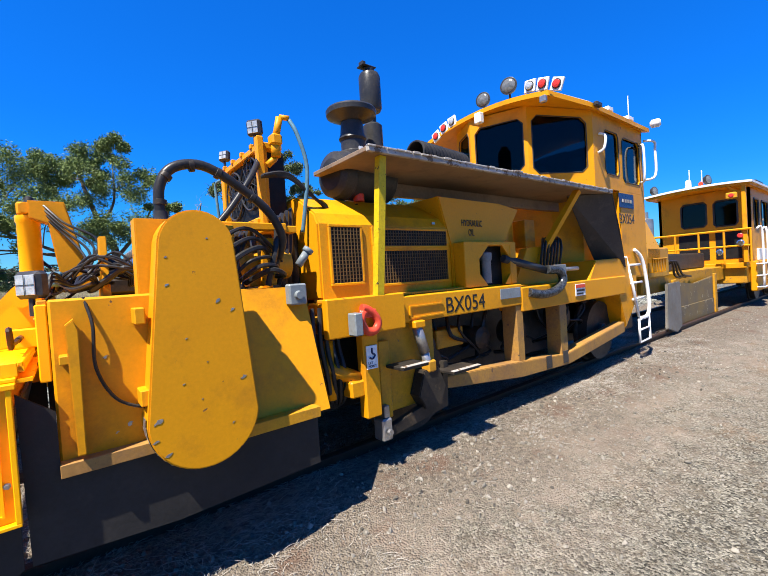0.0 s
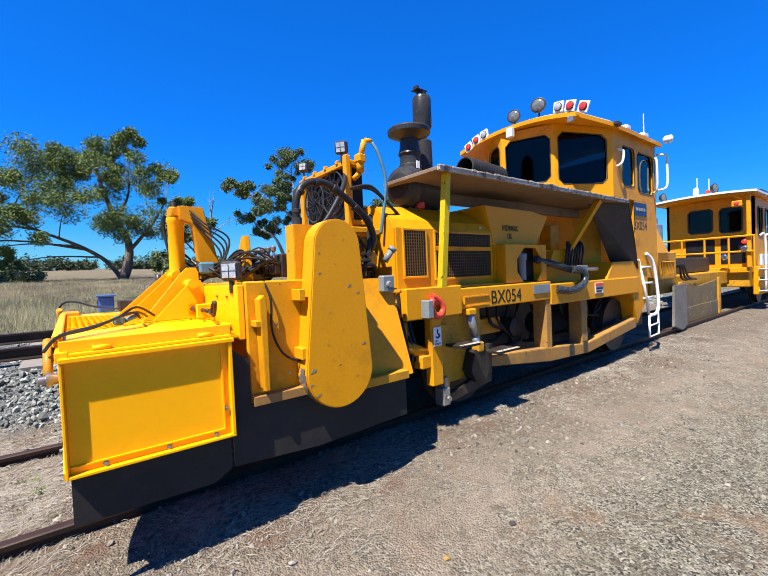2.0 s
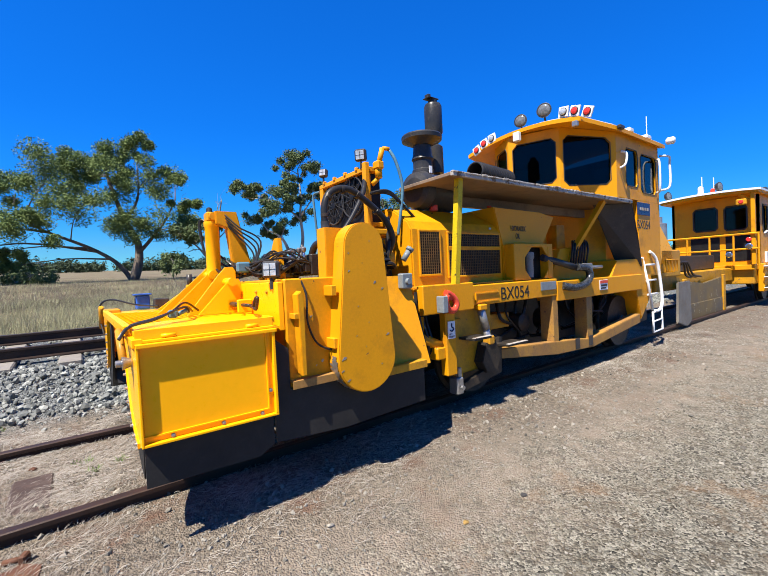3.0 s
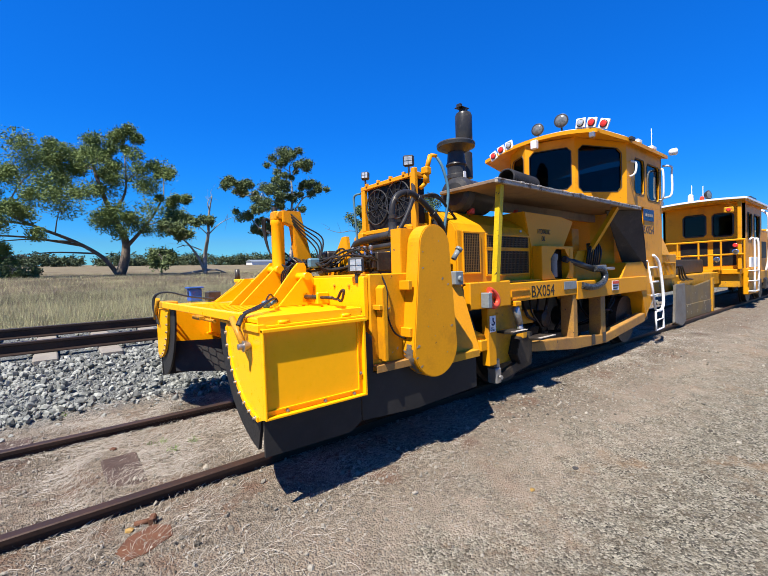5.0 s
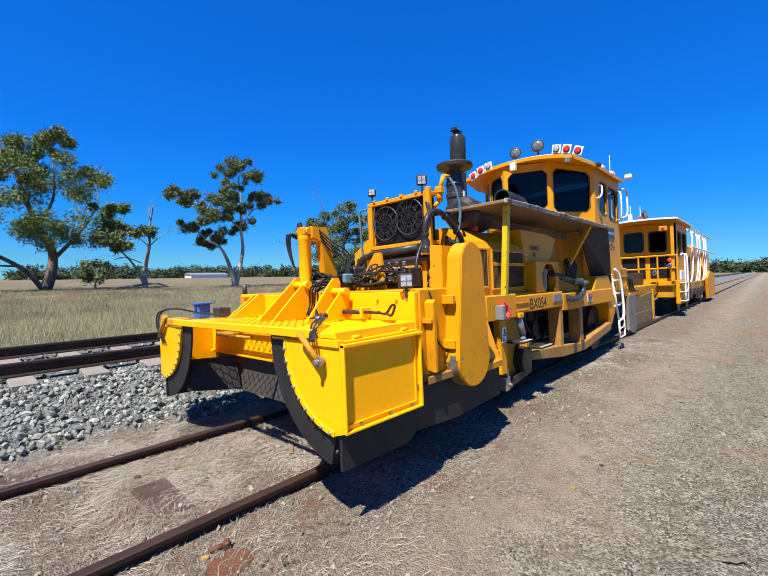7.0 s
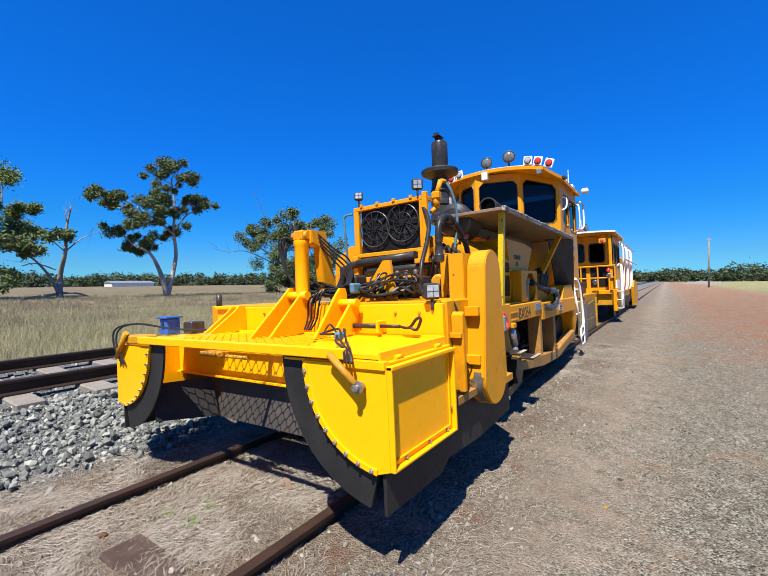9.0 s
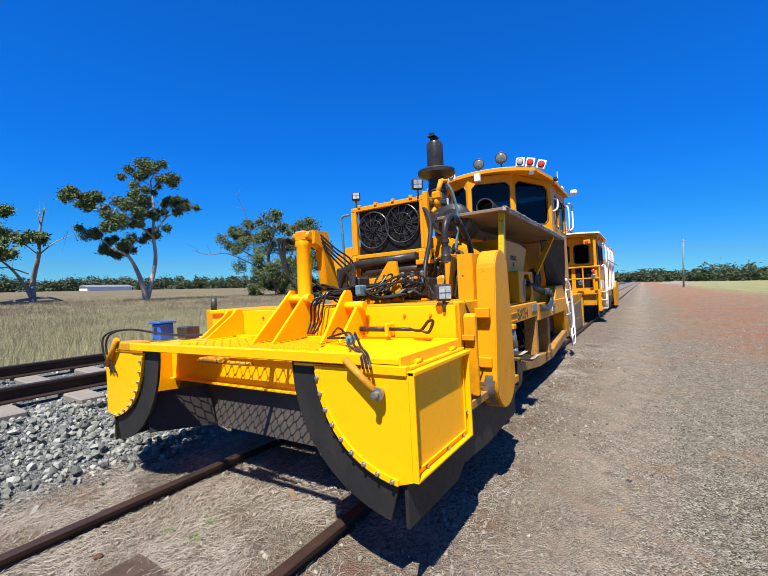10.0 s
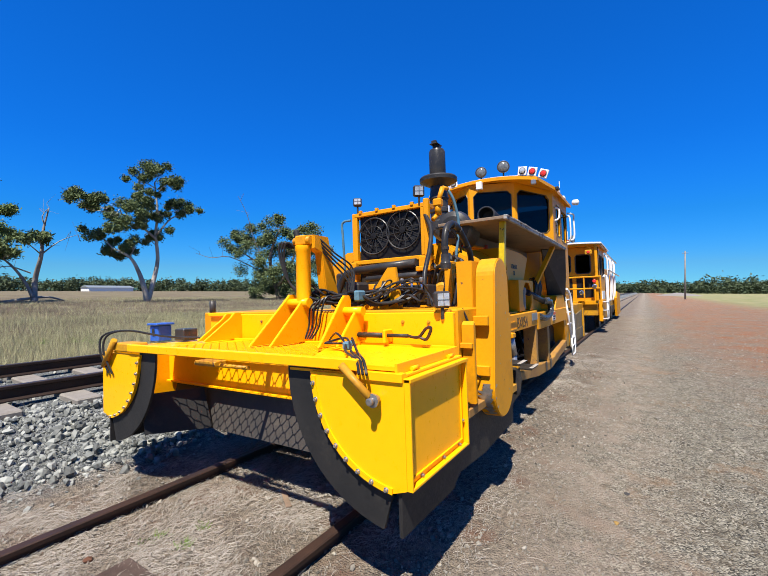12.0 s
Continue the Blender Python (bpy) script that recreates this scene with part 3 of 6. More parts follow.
# behind the opening: yellow beam, dark rubber curtains
part("cross_beam", Shape().box(-0.30, -0.24, 1.76, 4.24, 0.855, 1.15, 0.004).box(-0.335, -0.30, 1.78, 4.22, 0.855, 0.87, 0.002).box(-0.33, -0.30, 2.6, 3.6, 1.06, 1.09, 0.003), FRESH, reg)
part("corner_flange", Shape().box(-0.775, -0.735, 1.735, 1.96, 1.13, 1.167, 0.002), FRESH, reg)
part("roof_sheet", Shape().box(-0.75, -0.10, 1.76, 2.38, 1.14, 1.152, 0), FRESH, reg)
for y0, y1, tilt in ((2.15, 2.66, 0.012), (2.66, 3.25, 0.0), (3.25, 3.80, 0.008), (3.80, 4.22, 0.0)):
    part("rubber_curtain", Shape().slab([(-0.215, y0, 0.885), (-0.215, y1, 0.885), (-0.30 + tilt, y1, 0.545), (-0.30 + tilt, y0, 0.54)], 0.014), DUSTRUBBER, reg)
part("curved_rubber", Shape().slab([(-0.72, 3.86, 0.86), (-0.32, 3.74, 0.85), (-0.32, 3.64, 0.56), (-0.72, 3.80, 0.60)], 0.014), RUBBER, reg)
part("chain_bracket", Shape().box(-0.70, -0.62, 3.05, 3.25, 1.10, 1.13, 0.004).tube([(-0.66, 2.80, 1.105), (-0.66, 3.30, 1.105)], 0.012, 8), OLDYELLOW, reg)

# broom housing
housing = part("broom_housing", Shape().box(-0.05, 0.58, 1.79, 4.12, 0.80, 1.40, 0.008), YELLOW, reg, "yellow welded housing with scuffed paint")
part("sloped_end", Shape().prism([(1.80, 0.76), (2.01, 1.385), (3.9, 1.385), (4.1, 0.76)], "x", 0.58, 1.02, 0.004), YELLOW, reg)
part("front_beam", Shape().box(-0.085, -0.052, 1.80, 3.98, 1.12, 1.385, 0.004).box(-0.11, -0.05, 3.60, 3.98, 1.37, 1.40, 0.004), FRESH, reg, "fresh yellow cross beam")
for y in (1.95, 2.12, 2.55, 3.35, 3.60, 3.85):
    for z in (1.17, 1.33):
        part("bolt", Shape().bolt((-0.085, y, z), (-1, 0, 0), 0.008, 0.01), OLDYELLOW, reg)
cover_line = [(0.415 + 0.14 * math.cos(radians(a)), 1.57 + 0.14 * math.sin(radians(a))) for a in range(5, 181, 11)] + \
             [(0.405 + 0.205 * math.cos(radians(a)), 0.915 + 0.205 * math.sin(radians(a))) for a in range(183, 363, 9)]
part("drive_cover", Shape().prism(cover_line, "y", 1.675, 1.795, 0.006), YELLOW, reg, "yellow teardrop chain cover, chipped at the edges")
part("cover_back", Shape().prism([(0.22, 1.30), (0.225, 1.69), (0.52, 1.69), (0.56, 1.30)], "y", 1.798, 1.90, 0.004), YELLOW, reg)
for z in (1.32, 1.02):
    part("cover_clip", Shape().box(0.19, 0.225, 1.70, 1.79, z - 0.03, z + 0.03, 0.004), YELLOW, reg)
part("upright_bracket", Shape().prism([(0.0, 0.87), (-0.008, 1.31), (0.016, 1.33), (0.028, 1.29), (0.024, 0.87)], "y", 1.715, 1.785, 0.003).box(-0.03, 0.005, 1.72, 1.79, 1.18, 1.21, 0.003), YELLOW, reg, "yellow bracket with bare worn foot")
part("angle_bar", Shape().box(-0.05, 0.30, 1.745, 1.795, 0.835, 0.845, 0.002).box(-0.05, 0.30, 1.74, 1.748, 0.80, 0.845, 0.002), DUSTYELLOW, reg, "rusty yellow angle bar")
part("angle_bar", Shape().box(0.55, 0.93, 1.745, 1.80, 0.795, 0.805, 0.002).box(0.55, 0.93, 1.74, 1.748, 0.755, 0.805, 0.002), OLDYELLOW, reg)
part("rubber_skirt", Shape().prism([(-0.15, 1.10), (-0.05, 1.02), (-0.05, 0.80), (0.93, 0.80), (0.93, 0.52), (0.30, 0.50), (-0.14, 0.53)], "y", 1.778, 1.792), RUBBER, reg, "hanging black rubber skirt")
part("rubber_skirt", Shape().box(-0.15, 0.93, 4.12, 4.135, 0.52, 0.9, 0.002), RUBBER, reg)

# engine hood
hood = part("hood", Shape().prism([(2.20, 1.29), (2.20, 1.76), (2.24, 1.83), (2.46, 1.97), (3.55, 1.97), (3.77, 1.83), (3.8, 1.29)], "x", 1.24, 2.42, 0.012), YELLOW, reg, "yellow louvred engine hood")
part("hydraulic_tank", Shape().prism([(2.30, 2.00), (3.08, 1.99), (3.36, 1.95), (3.10, 1.62), (3.06, 1.20), (2.42, 1.20), (2.42, 1.60)], "y", 2.19, 3.78, 0.008), YELLOW, reg, "yellow hydraulic oil tank")
# main frame
part("frame_rail", Shape().box(1.16, 3.12, 2.04, 2.30, 1.09, 1.27, 0.008), YELLOW, reg, "yellow side frame with black fleet number")
part("frame_block", Shape().box(1.14, 1.72, 1.985, 2.04, 1.07, 1.30, 0.008), YELLOW, reg)
part("frame_rail", Shape().box(3.10, 5.25, 2.03, 2.28, 1.03, 1.24, 0.008), YELLOW, reg)
part("frame_rail", Shape().box(1.16, 5.25, 3.70, 3.96, 0.60, 1.27, 0.008), YELLOW, reg)
for x0, x1 in ((3.03, 3.13), (3.74, 3.87)):
    part("frame_post", Shape().box(x0, x1, 2.05, 2.20, 0.52, 1.09, 0.006), DUSTYELLOW, reg)
part("lower_beam", Shape().prism([(1.93, 0.60), (1.93, 0.68), (3.05, 0.605), (3.80, 0.545), (5.15, 0.70), (5.15, 0.58), (3.85, 0.44), (3.05, 0.47)], "y", 2.03, 2.16, 0.006), DUSTYELLOW, reg, "dusty yellow lower beam")
# black block stands in for the deep shade in the gaps under the frame
part("belly_shade_block", Shape().box(1.2, 5.3, 2.60, 3.4, 0.45, 1.15, 0.01), BLACK, reg)
# older paint on bulkhead and deck: real dirt, and canopy shade put into the colour
part("bulkhead", Shape().box(1.55, 2.06, 2.09, 2.13, 0.52, 1.09, 0.006), OLDYELLOW, reg)
part("deck", Shape().box(1.05, 5.6, 2.10, 3.9, 1.16, 1.20, 0.004), OLDYELLOW, reg)
part("rear_box", Shape().prism([(4.35, 1.20), (4.55, 1.44), (5.55, 1.46), (5.62, 1.25), (5.62, 0.95), (5.25, 0.62), (5.1, 1.02)], "y", 2.05, 3.9, 0.008), YELLOW, reg)
# canopy
part("canopy_board", Shape().box(1.45, 4.72, 1.94, 2.58, 2.155, 2.185, 0.004), PLYWOOD, reg, "weathered brown canopy board")
part("canopy_edge", Shape().box(1.45, 4.72, 1.910, 1.94, 2.15, 2.192, 0.004), BOARDTOP, reg, "peeling white board edge")
part("canopy_post", Shape().tube([(1.53, 2.012, 1.29), (1.60, 1.99, 2.155)], 0.036, 4), POSTYELLOW, reg, "greenish yellow canopy post")
part("canopy_brace", Shape().tube([(3.70, 2.28, 1.40), (4.12, 2.00, 2.15)], 0.04, 4), YELLOW, reg)
part("rubber_guard", Shape().slab([(4.73, 1.945, 2.165), (4.28, 2.20, 2.15), (4.98, 2.27, 1.46), (5.29, 2.05, 1.35)], 0.02), DUSTRUBBER, reg, "hanging black rubber mudguard")

# ---- cab of the regulator ----
def roof_z(y, cy=3.0, top=3.275, drop=0.15):
    return top - drop * (y - cy) ** 2


def lerp4(c, u, v):
    a, b = Vector(c[0]).lerp(Vector(c[1]), u), Vector(c[3]).lerp(Vector(c[2]), u)
    return a.lerp(b, v)


def facet(root, corners, holes, material, thick=0.04, seal=0.0065, name="cab_wall", pane=GLASS):
    """A wall between four corners (low left, low right, high right, high left, seen from outside) with windows (u0, u1, v0, v1)."""
    s = Shape()
    us = [0.0] + [(a[1] + b[0]) / 2 for a, b in zip(holes, holes[1:])] + [1.0]
    for (u0, u1, v0, v1), a, b in zip(holes, us, us[1:]):
        for p, q, r, t in ((a, b, 0, v0), (a, b, v1, 1), (a, u0, v0, v1), (u1, b, v0, v1)):
            s.slab([lerp4(corners, p, r), lerp4(corners, q, r), lerp4(corners, q, t), lerp4(corners, p, t)], -thick)
        for cu, cv, du, dv in ((u0, v0, 1, 1), (u1, v0, -1, 1), (u1, v1, -1, -1), (u0, v1, 1, -1)):
            w, h = (u1 - u0) * 0.10, (v1 - v0) * 0.10
            tri = [lerp4(corners, cu, cv), lerp4(corners, cu + du * w, cv), lerp4(corners, cu, cv + dv * h)]
            s.slab(tri if du * dv > 0 else tri[::-1], -thick)
    if not holes:
        s.slab(corners, -thick)
    wall = part(name, s, material, root)
    for u0, u1, v0, v1 in holes:
        w, h = (u1 - u0) * 0.10, (v1 - v0) * 0.10
        loop = [(u0 + w, v0), (u1 - w, v0), (u1, v0 + h), (u1, v1 - h), (u1 - w, v1), (u0 + w, v1), (u0, v1 - h), (u0, v0 + h)]
        pts = [lerp4(corners, *p) for p in loop]
        nrm = (pts[1] - pts[0]).cross(pts[3] - pts[0]).normalized()
        win = part("window", Shape().slab([p - nrm * (thick * 0.5) for p in pts], -0.008), pane, root, "dark tinted cab window")
        win.visible_shadow = False
        part("seal", Shape().tube(pts + [pts[0], pts[1]], seal, 6, cap=False), BLACK, win)
    return wall


A, B, C, D = (3.95, 3.17), (4.12, 2.52), (4.70, 2.08), (6.08, 2.08)
BM, CM, DM = (4.12, 3.52), (4.70, 3.92), (6.08, 3.92)


def wall_quad(p, q, z0, cap=None):
    top = lambda a: (roof_z(a[1]) - 0.05) if cap is None else cap
    return [(*p, z0), (*q, z0), (*q, top(q)), (*p, top(p))]


facet(reg, wall_quad(A, B, 2.30), [(0.09, 0.93, 0.22, 0.86)], YELLOW)
facet(reg, wall_quad(B, C, 2.30), [(0.07, 0.90, 0.16, 0.89)], YELLOW)
facet(reg, wall_quad(C, D, 2.30), [(0.20, 0.47, 0.17, 0.80), (0.54, 0.93, 0.10, 0.78)], YELLOW)
facet(reg, wall_quad(D, DM, 2.30), [(0.1, 0.9, 0.25, 0.85)], YELLOW)
facet(reg, wall_quad(DM, CM, 2.30), [(0.07, 0.46, 0.10, 0.78), (0.53, 0.80, 0.17, 0.80)], YELLOW)
facet(reg, wall_quad(CM, BM, 2.30), [(0.10, 0.93, 0.16, 0.89)], YELLOW)
facet(reg, wall_quad(BM, A, 2.30), [(0.12, 0.88, 0.22, 0.86)], YELLOW)
part("cab_base", Shape().prism([(4.35, 3.0), (4.60, 2.55), (4.90, 2.34), (5.32, 2.34), (5.32, 2.08), D, DM, CM, BM], "z", 1.20, 2.26), YELLOW, reg, "yellow cab base")
part("cab_sill", Shape().prism([A, B, C, D, DM, CM, BM], "z", 2.262, 2.30), YELLOW, reg)
part("cab_floor", Shape().prism([(4.05, 3.1), (4.2, 2.6), (4.72, 2.15), (6.0, 2.15), (6.0, 3.85), (4.72, 3.85)], "z", 2.302, 2.32), INTERIOR, reg)
part("cab_seat", Shape().box(5.0, 5.45, 2.75, 3.2, 2.32, 2.50, 0.03).box(5.42, 5.54, 2.75, 3.2, 2.45, 2.95, 0.03), INTERIOR, reg, "dark driver's seat")
part("cab_console", Shape().box(4.35, 4.60, 2.55, 3.4, 2.32, 2.58, 0.02).tube([(4.5, 2.9, 2.58), (4.62, 2.9, 2.72)], 0.015, 6), INTERIOR, reg)


def cab_roof(root, stations, zf, thick, material, lift=0.0):
    s = Shape()
    rows = []
    n = 14
    for x, w, cy in stations:
        up, dn = [], []
        for i in range(n + 1):
            y = cy - w + 2 * w * i / n
            up.append(s.bm.verts.new((x, y, zf(y) + lift)))
            dn.append(s.bm.verts.new((x, y, zf(y) + lift - thick)))
        rows.append((up, dn))
    for (u0, d0), (u1, d1) in zip(rows, rows[1:]):
        for i in range(n):
            s.bm.faces.new((u0[i], u0[i + 1], u1[i + 1], u1[i]))
            s.bm.faces.new((d0[i], d1[i], d1[i + 1], d0[i + 1]))
        s.bm.faces.new((u0[0], u1[0], d1[0], d0[0]))
        s.bm.faces.new((u0[n], d0[n], d1[n], u1[n]))
    for u, d in (rows[0], rows[-1]):
        for i in range(n):
            s.bm.faces.new((u[i], u[i + 1], d[i + 1], d[i]))
    bmesh.ops.recalc_face_normals(s.bm, faces=s.bm.faces)
    return part("roof", s, material, root)


cab_roof(reg, [(3.92, 0.86, 3.0), (4.55, 0.99, 3.0), (6.16, 0.99, 3.0)], roof_z, 0.05, YELLOW)
cab_roof(reg, [(3.98, 0.82, 3.0), (4.57, 0.95, 3.0), (6.14, 0.95, 3.0)], roof_z, 0.022, WHITE, 0.022)


def round_lamp(root, p, r, aim=(-1, 0, 0.0), lens=DARKLENS, foot=0.08, body=BLACK):
    p, d = Vector(p), Vector(aim).normalized()
    lamp = part("head_lamp", Shape().turned(p - d * r * 0.9, d, [(0, r * 0.35), (r * 0.3, r * 0.8), (r * 0.8, r), (r * 0.9, r), (r * 0.92, r * 0.93)], 18)
                .tube([p - d * r * 0.4 - Vector((0, 0, r * 0.9)), p - d * r * 0.4 - Vector((0, 0, r + foot))], 0.012, 6), body, root, "round black driving lamp")
    part("lens", Shape().turned(p + d * 0.004, d, [(0, r * 0.8), (r * 0.12, r * 0.62), (r * 0.16, 0.0)], 18), lens, lamp)
    part("reflector", Shape().turned(p - d * 0.003, d, [(0, r * 0.9), (0.003, r * 0.88)], 18), CHROME, lamp)
    return lamp


round_lamp(reg, (3.98, 2.98, 3.40), 0.088, (-1, -0.25, 0))
round_lamp(reg, (3.98, 2.63, 3.42), 0.094, (-1, -0.3, 0))
for side in (1, -1):
    ys = [2.34, 2.20, 2.05] if side > 0 else [3.42, 3.56, 3.70]
    zs = [3.285, 3.25, 3.19]
    for k, (y, z) in enumerate(zip(ys, zs)):
        w = 0.062
        tilt = pose(3.93, y, z, (8 + 7 * k) * side)
        pl = part("marker_plate", Shape().box(-0.012, 0.012, -w, w, -w, w, 0.004, m=tilt), WHITE, reg, "white square marker lamp plate")
        part("lens_rim", Shape().turned((3.918, y, z), (-1, 0, 0), [(0, 0.048), (0.008, 0.047), (0.010, 0.03)], 16), BLACK, pl)
        part("lens", Shape().turned((3.909, y, z), (-1, 0, 0), [(0, 0.040), (0.010, 0.036), (0.016, 0.016)], 16), REDLENS if k else LENS, pl)
part("eave_lamp", Shape().box(3.87, 3.92, 2.15, 2.22, 3.05, 3.12, 0.01), STEEL, reg)
part("white_box", Shape().box(3.86, 3.93, 2.94, 3.03, 3.11, 3.23, 0.008), WHITE, reg, "small white junction box")
part("side_lamp", Shape().box(4.58, 4.70, 1.96, 2.01, 3.09, 3.14, 0.01), BLACK, reg)
part("corner_lamp", Shape().turned((6.10, 1.98, 3.16), (0.3, -1, 0), [(0, 0.02), (0.02, 0.05), (0.10, 0.055), (0.12, 0.03)], 14), WHITE, reg, "white corner lamp")
for x0, x1 in ((5.0, 5.12), (5.55, 5.70)):
    part("roof_vent", Shape().box(x0, x1, 2.02, 2.12, 3.14, 3.195, 0.01), WHITE, reg)
part("antenna", Shape().tube([(5.9, 2.15, 3.15), (5.9, 2.15, 3.55)], 0.006, 5), WHITE, reg)
part("grab_rail", Shape().tube([(6.10, 2.06, 2.97), (6.22, 1.98, 2.96), (6.24, 1.98, 2.85), (6.22, 1.98, 2.52), (6.10, 2.06, 2.46)], 0.016, 8, 4), WHITE, reg, "white tubular grab rail")
part("grab_rail", Shape().tube([(5.98, 2.07, 2.88), (5.90, 2.0, 2.85), (5.90, 2.0, 2.45), (5.98, 2.07, 2.42)], 0.014, 8, 4), WHITE, reg)
part("door_handle", Shape().tube([(4.82, 2.07, 2.86), (4.84, 2.01, 2.82), (4.80, 2.01, 2.68), (4.78, 2.07, 2.64)], 0.014, 8, 4), WHITE, reg)
sign = part("logo_plate", Shape().box(5.28, 5.70, 2.068, 2.078, 2.06, 2.235, 0.003), NAVY, reg, "dark blue company plate")
for k in range(4):
    part("logo_bar", Shape().box(5.35 + 0.08 * k, 5.395 + 0.08 * k, 2.062, 2.067, 2.125, 2.165, 0), BOARDTOP, sign)
lettering("fleet_number", "BX054", 0.44, 0.12, (5.28, 2.0785, 1.87), reg, LETTER, "black fleet number")

# ---- lettering and plates on the frame ----
lettering("fleet_number", "BX054", 0.44, 0.115, (2.16, 2.0385, 1.115), reg, LETTER, "black fleet number")
lettering("tank_lettering", "HYDRAULIC\n      OIL", 0.26, 0.13, (2.55, 2.185, 1.70), reg, LETTER, "black tank lettering")
part("white_plate", Shape().box(2.80, 3.08, 2.030, 2.038, 1.16, 1.245, 0.002), GREYBOX, reg, "pale blank plate")
part("raised_strip", Shape().box(1.80, 2.12, 2.030, 2.040, 1.19, 1.20, 0).box(1.80, 2.12, 2.030, 2.040, 1.115, 1.125, 0).box(1.80, 1.81, 2.030, 2.040, 1.125, 1.19, 0), YELLOW, reg)
lab = part("warning_label", Shape().box(4.02, 4.22, 2.022, 2.028, 1.09, 1.21, 0.001), WHITE, reg, "white warning label with red header")
part("header_bar", Shape().box(4.025, 4.215, 2.018, 2.021, 1.17, 1.205, 0), RED, lab)
part("text_bar", Shape().box(4.04, 4.20, 2.018, 2.021, 1.135, 1.155, 0), LETTER, lab)
part("text_bar", Shape().box(4.04, 4.17, 2.018, 2.021, 1.105, 1.12, 0), LETTER, lab)
lab = part("lift_label", Shape().box(1.385, 1.465, 1.975, 1.983, 0.86, 1.00, 0.001), WHITE, reg, "white lift point label")
part("pictogram", Shape().tube([(1.425, 1.973, 0.985), (1.425, 1.973, 0.955), (1.445, 1.973, 0.94), (1.425, 1.973, 0.92), (1.405, 1.973, 0.93)], 0.006, 6, 3), NAVY, lab)
lettering("label_text", "LIFT\nPOINT", 0.06, 0.036, (1.394, 1.974, 0.868), lab, NAVY)

# ---- hood details ----
def framed_grille(x0, x1, z0, z1, y, step=0.024):
    s = Shape()
    for a, b, c, d in ((x0 - 0.018, x1 + 0.018, z0 - 0.018, z0), (x0 - 0.018, x1 + 0.018, z1, z1 + 0.018), (x0 - 0.018, x0, z0, z1), (x1, x1 + 0.018, z0, z1)):
        s.box(a, b, y - 0.012, y + 0.004, c, d, 0.003)
    g = part("grille_frame", s, YELLOW, hood)
    # black sheet on the solid hood imitates the unlit space behind the wire
    part("dark_behind_mesh", Shape().box(x0, x1, y - 0.002, y + 0.003, z0, z1, 0), COREBLACK, g)
    part("wire_mesh", Shape().grille(x0, x1, z0, z1, y - 0.008, step, 0.0026), GRILLEWIRE, g, "woven wire grille")


framed_grille(1.325, 1.545, 1.385, 1.74, 2.197)
framed_grille(1.66, 2.36, 1.62, 1.73, 2.197)
framed_grille(1.66, 2.36, 1.36, 1.585, 2.197)
# ledge colour holds both weathering and the darkness below the canopy board
part("hood_ledge", Shape().box(1.20, 2.45, 2.10, 2.24, 1.272, 1.29, 0.004), OLDYELLOW, reg)
part("hood_latch", Shape().box(2.22, 2.25, 2.19, 2.2, 1.78, 1.80, 0.002), STEEL, hood)
part("red_cap", Shape().turned((1.72, 2.42, 1.965), (0, 0, 1), [(0, 0.04), (0.05, 0.04), (0.06, 0.02)], 12), RED, reg)
oct_line = [(2.66, 1.32), (2.66, 1.52), (2.72, 1.60), (2.94, 1.60), (3.0, 1.52), (3.0, 1.32), (2.95, 1.25), (2.71, 1.25)]
boxf = part("filter_box", Shape().box(2.44, 2.62, 2.08, 2.19, 1.28, 1.62, 0.006).box(3.03, 3.12, 2.08, 2.19, 1.28, 1.62, 0.006).box(2.44, 3.12, 2.08, 2.19, 1.61, 1.64, 0.004)
            .slab([(2.62, 2.085, 1.62), (2.76, 2.085, 1.62), (2.62, 2.085, 1.50)], 0.012).slab([(3.04, 2.085, 1.62), (3.04, 2.085, 1.50), (2.92, 2.085, 1.62)], 0.012)
            .slab([(2.62, 2.085, 1.28), (2.62, 2.085, 1.38), (2.72, 2.085, 1.28)], 0.012).slab([(3.04, 2.085, 1.28), (2.95, 2.085, 1.28), (3.04, 2.085, 1.38)], 0.012), YELLOW, reg)
part("filter_recess", Shape().box(2.62, 3.03, 2.175, 2.186, 1.28, 1.61, 0), COREBLACK, boxf)
part("filter_canister", Shape().turned((2.76, 2.13, 1.30), (0, 0, 1), [(0, 0.04), (0.18, 0.04), (0.20, 0.05), (0.25, 0.05), (0.26, 0.02)], 12), GREYBOX, boxf)

# ---- canopy details ----
s = Shape()
for i in range(46):
    x = 1.45 + 3.27 * i / 46
    s.box(x, x + 0.05 + 0.03 * random.random(), 1.906 - 0.007 * random.random() ** 2, 1.93, 2.178, 2.189 + 0.006 * random.random() ** 3, 0.002)
part("frayed_edge", s, BOARDTOP, reg, "frayed whitish board edge")
part("canopy_joint", Shape().box(2.92, 3.02, 1.90, 2.05, 2.184, 2.20, 0.004), BOARDTOP, reg)
part("canopy_beam", Shape().box(1.6, 4.72, 2.50, 2.56, 2.05, 2.153, 0.004), PLYWOOD, reg)
part("canopy_bracket", Shape().tube([(2.62, 2.5, 1.98), (2.62, 2.5, 2.08)], 0.03, 6), RED, reg)
for x, z in ((4.98, 1.95), (5.1, 1.72), (5.22, 1.45)):
    part("guard_bolt", Shape().bolt((x - 0.05, 2.0, z), (-0.4, -1, 0), 0.008, 0.012), ZINC, reg)
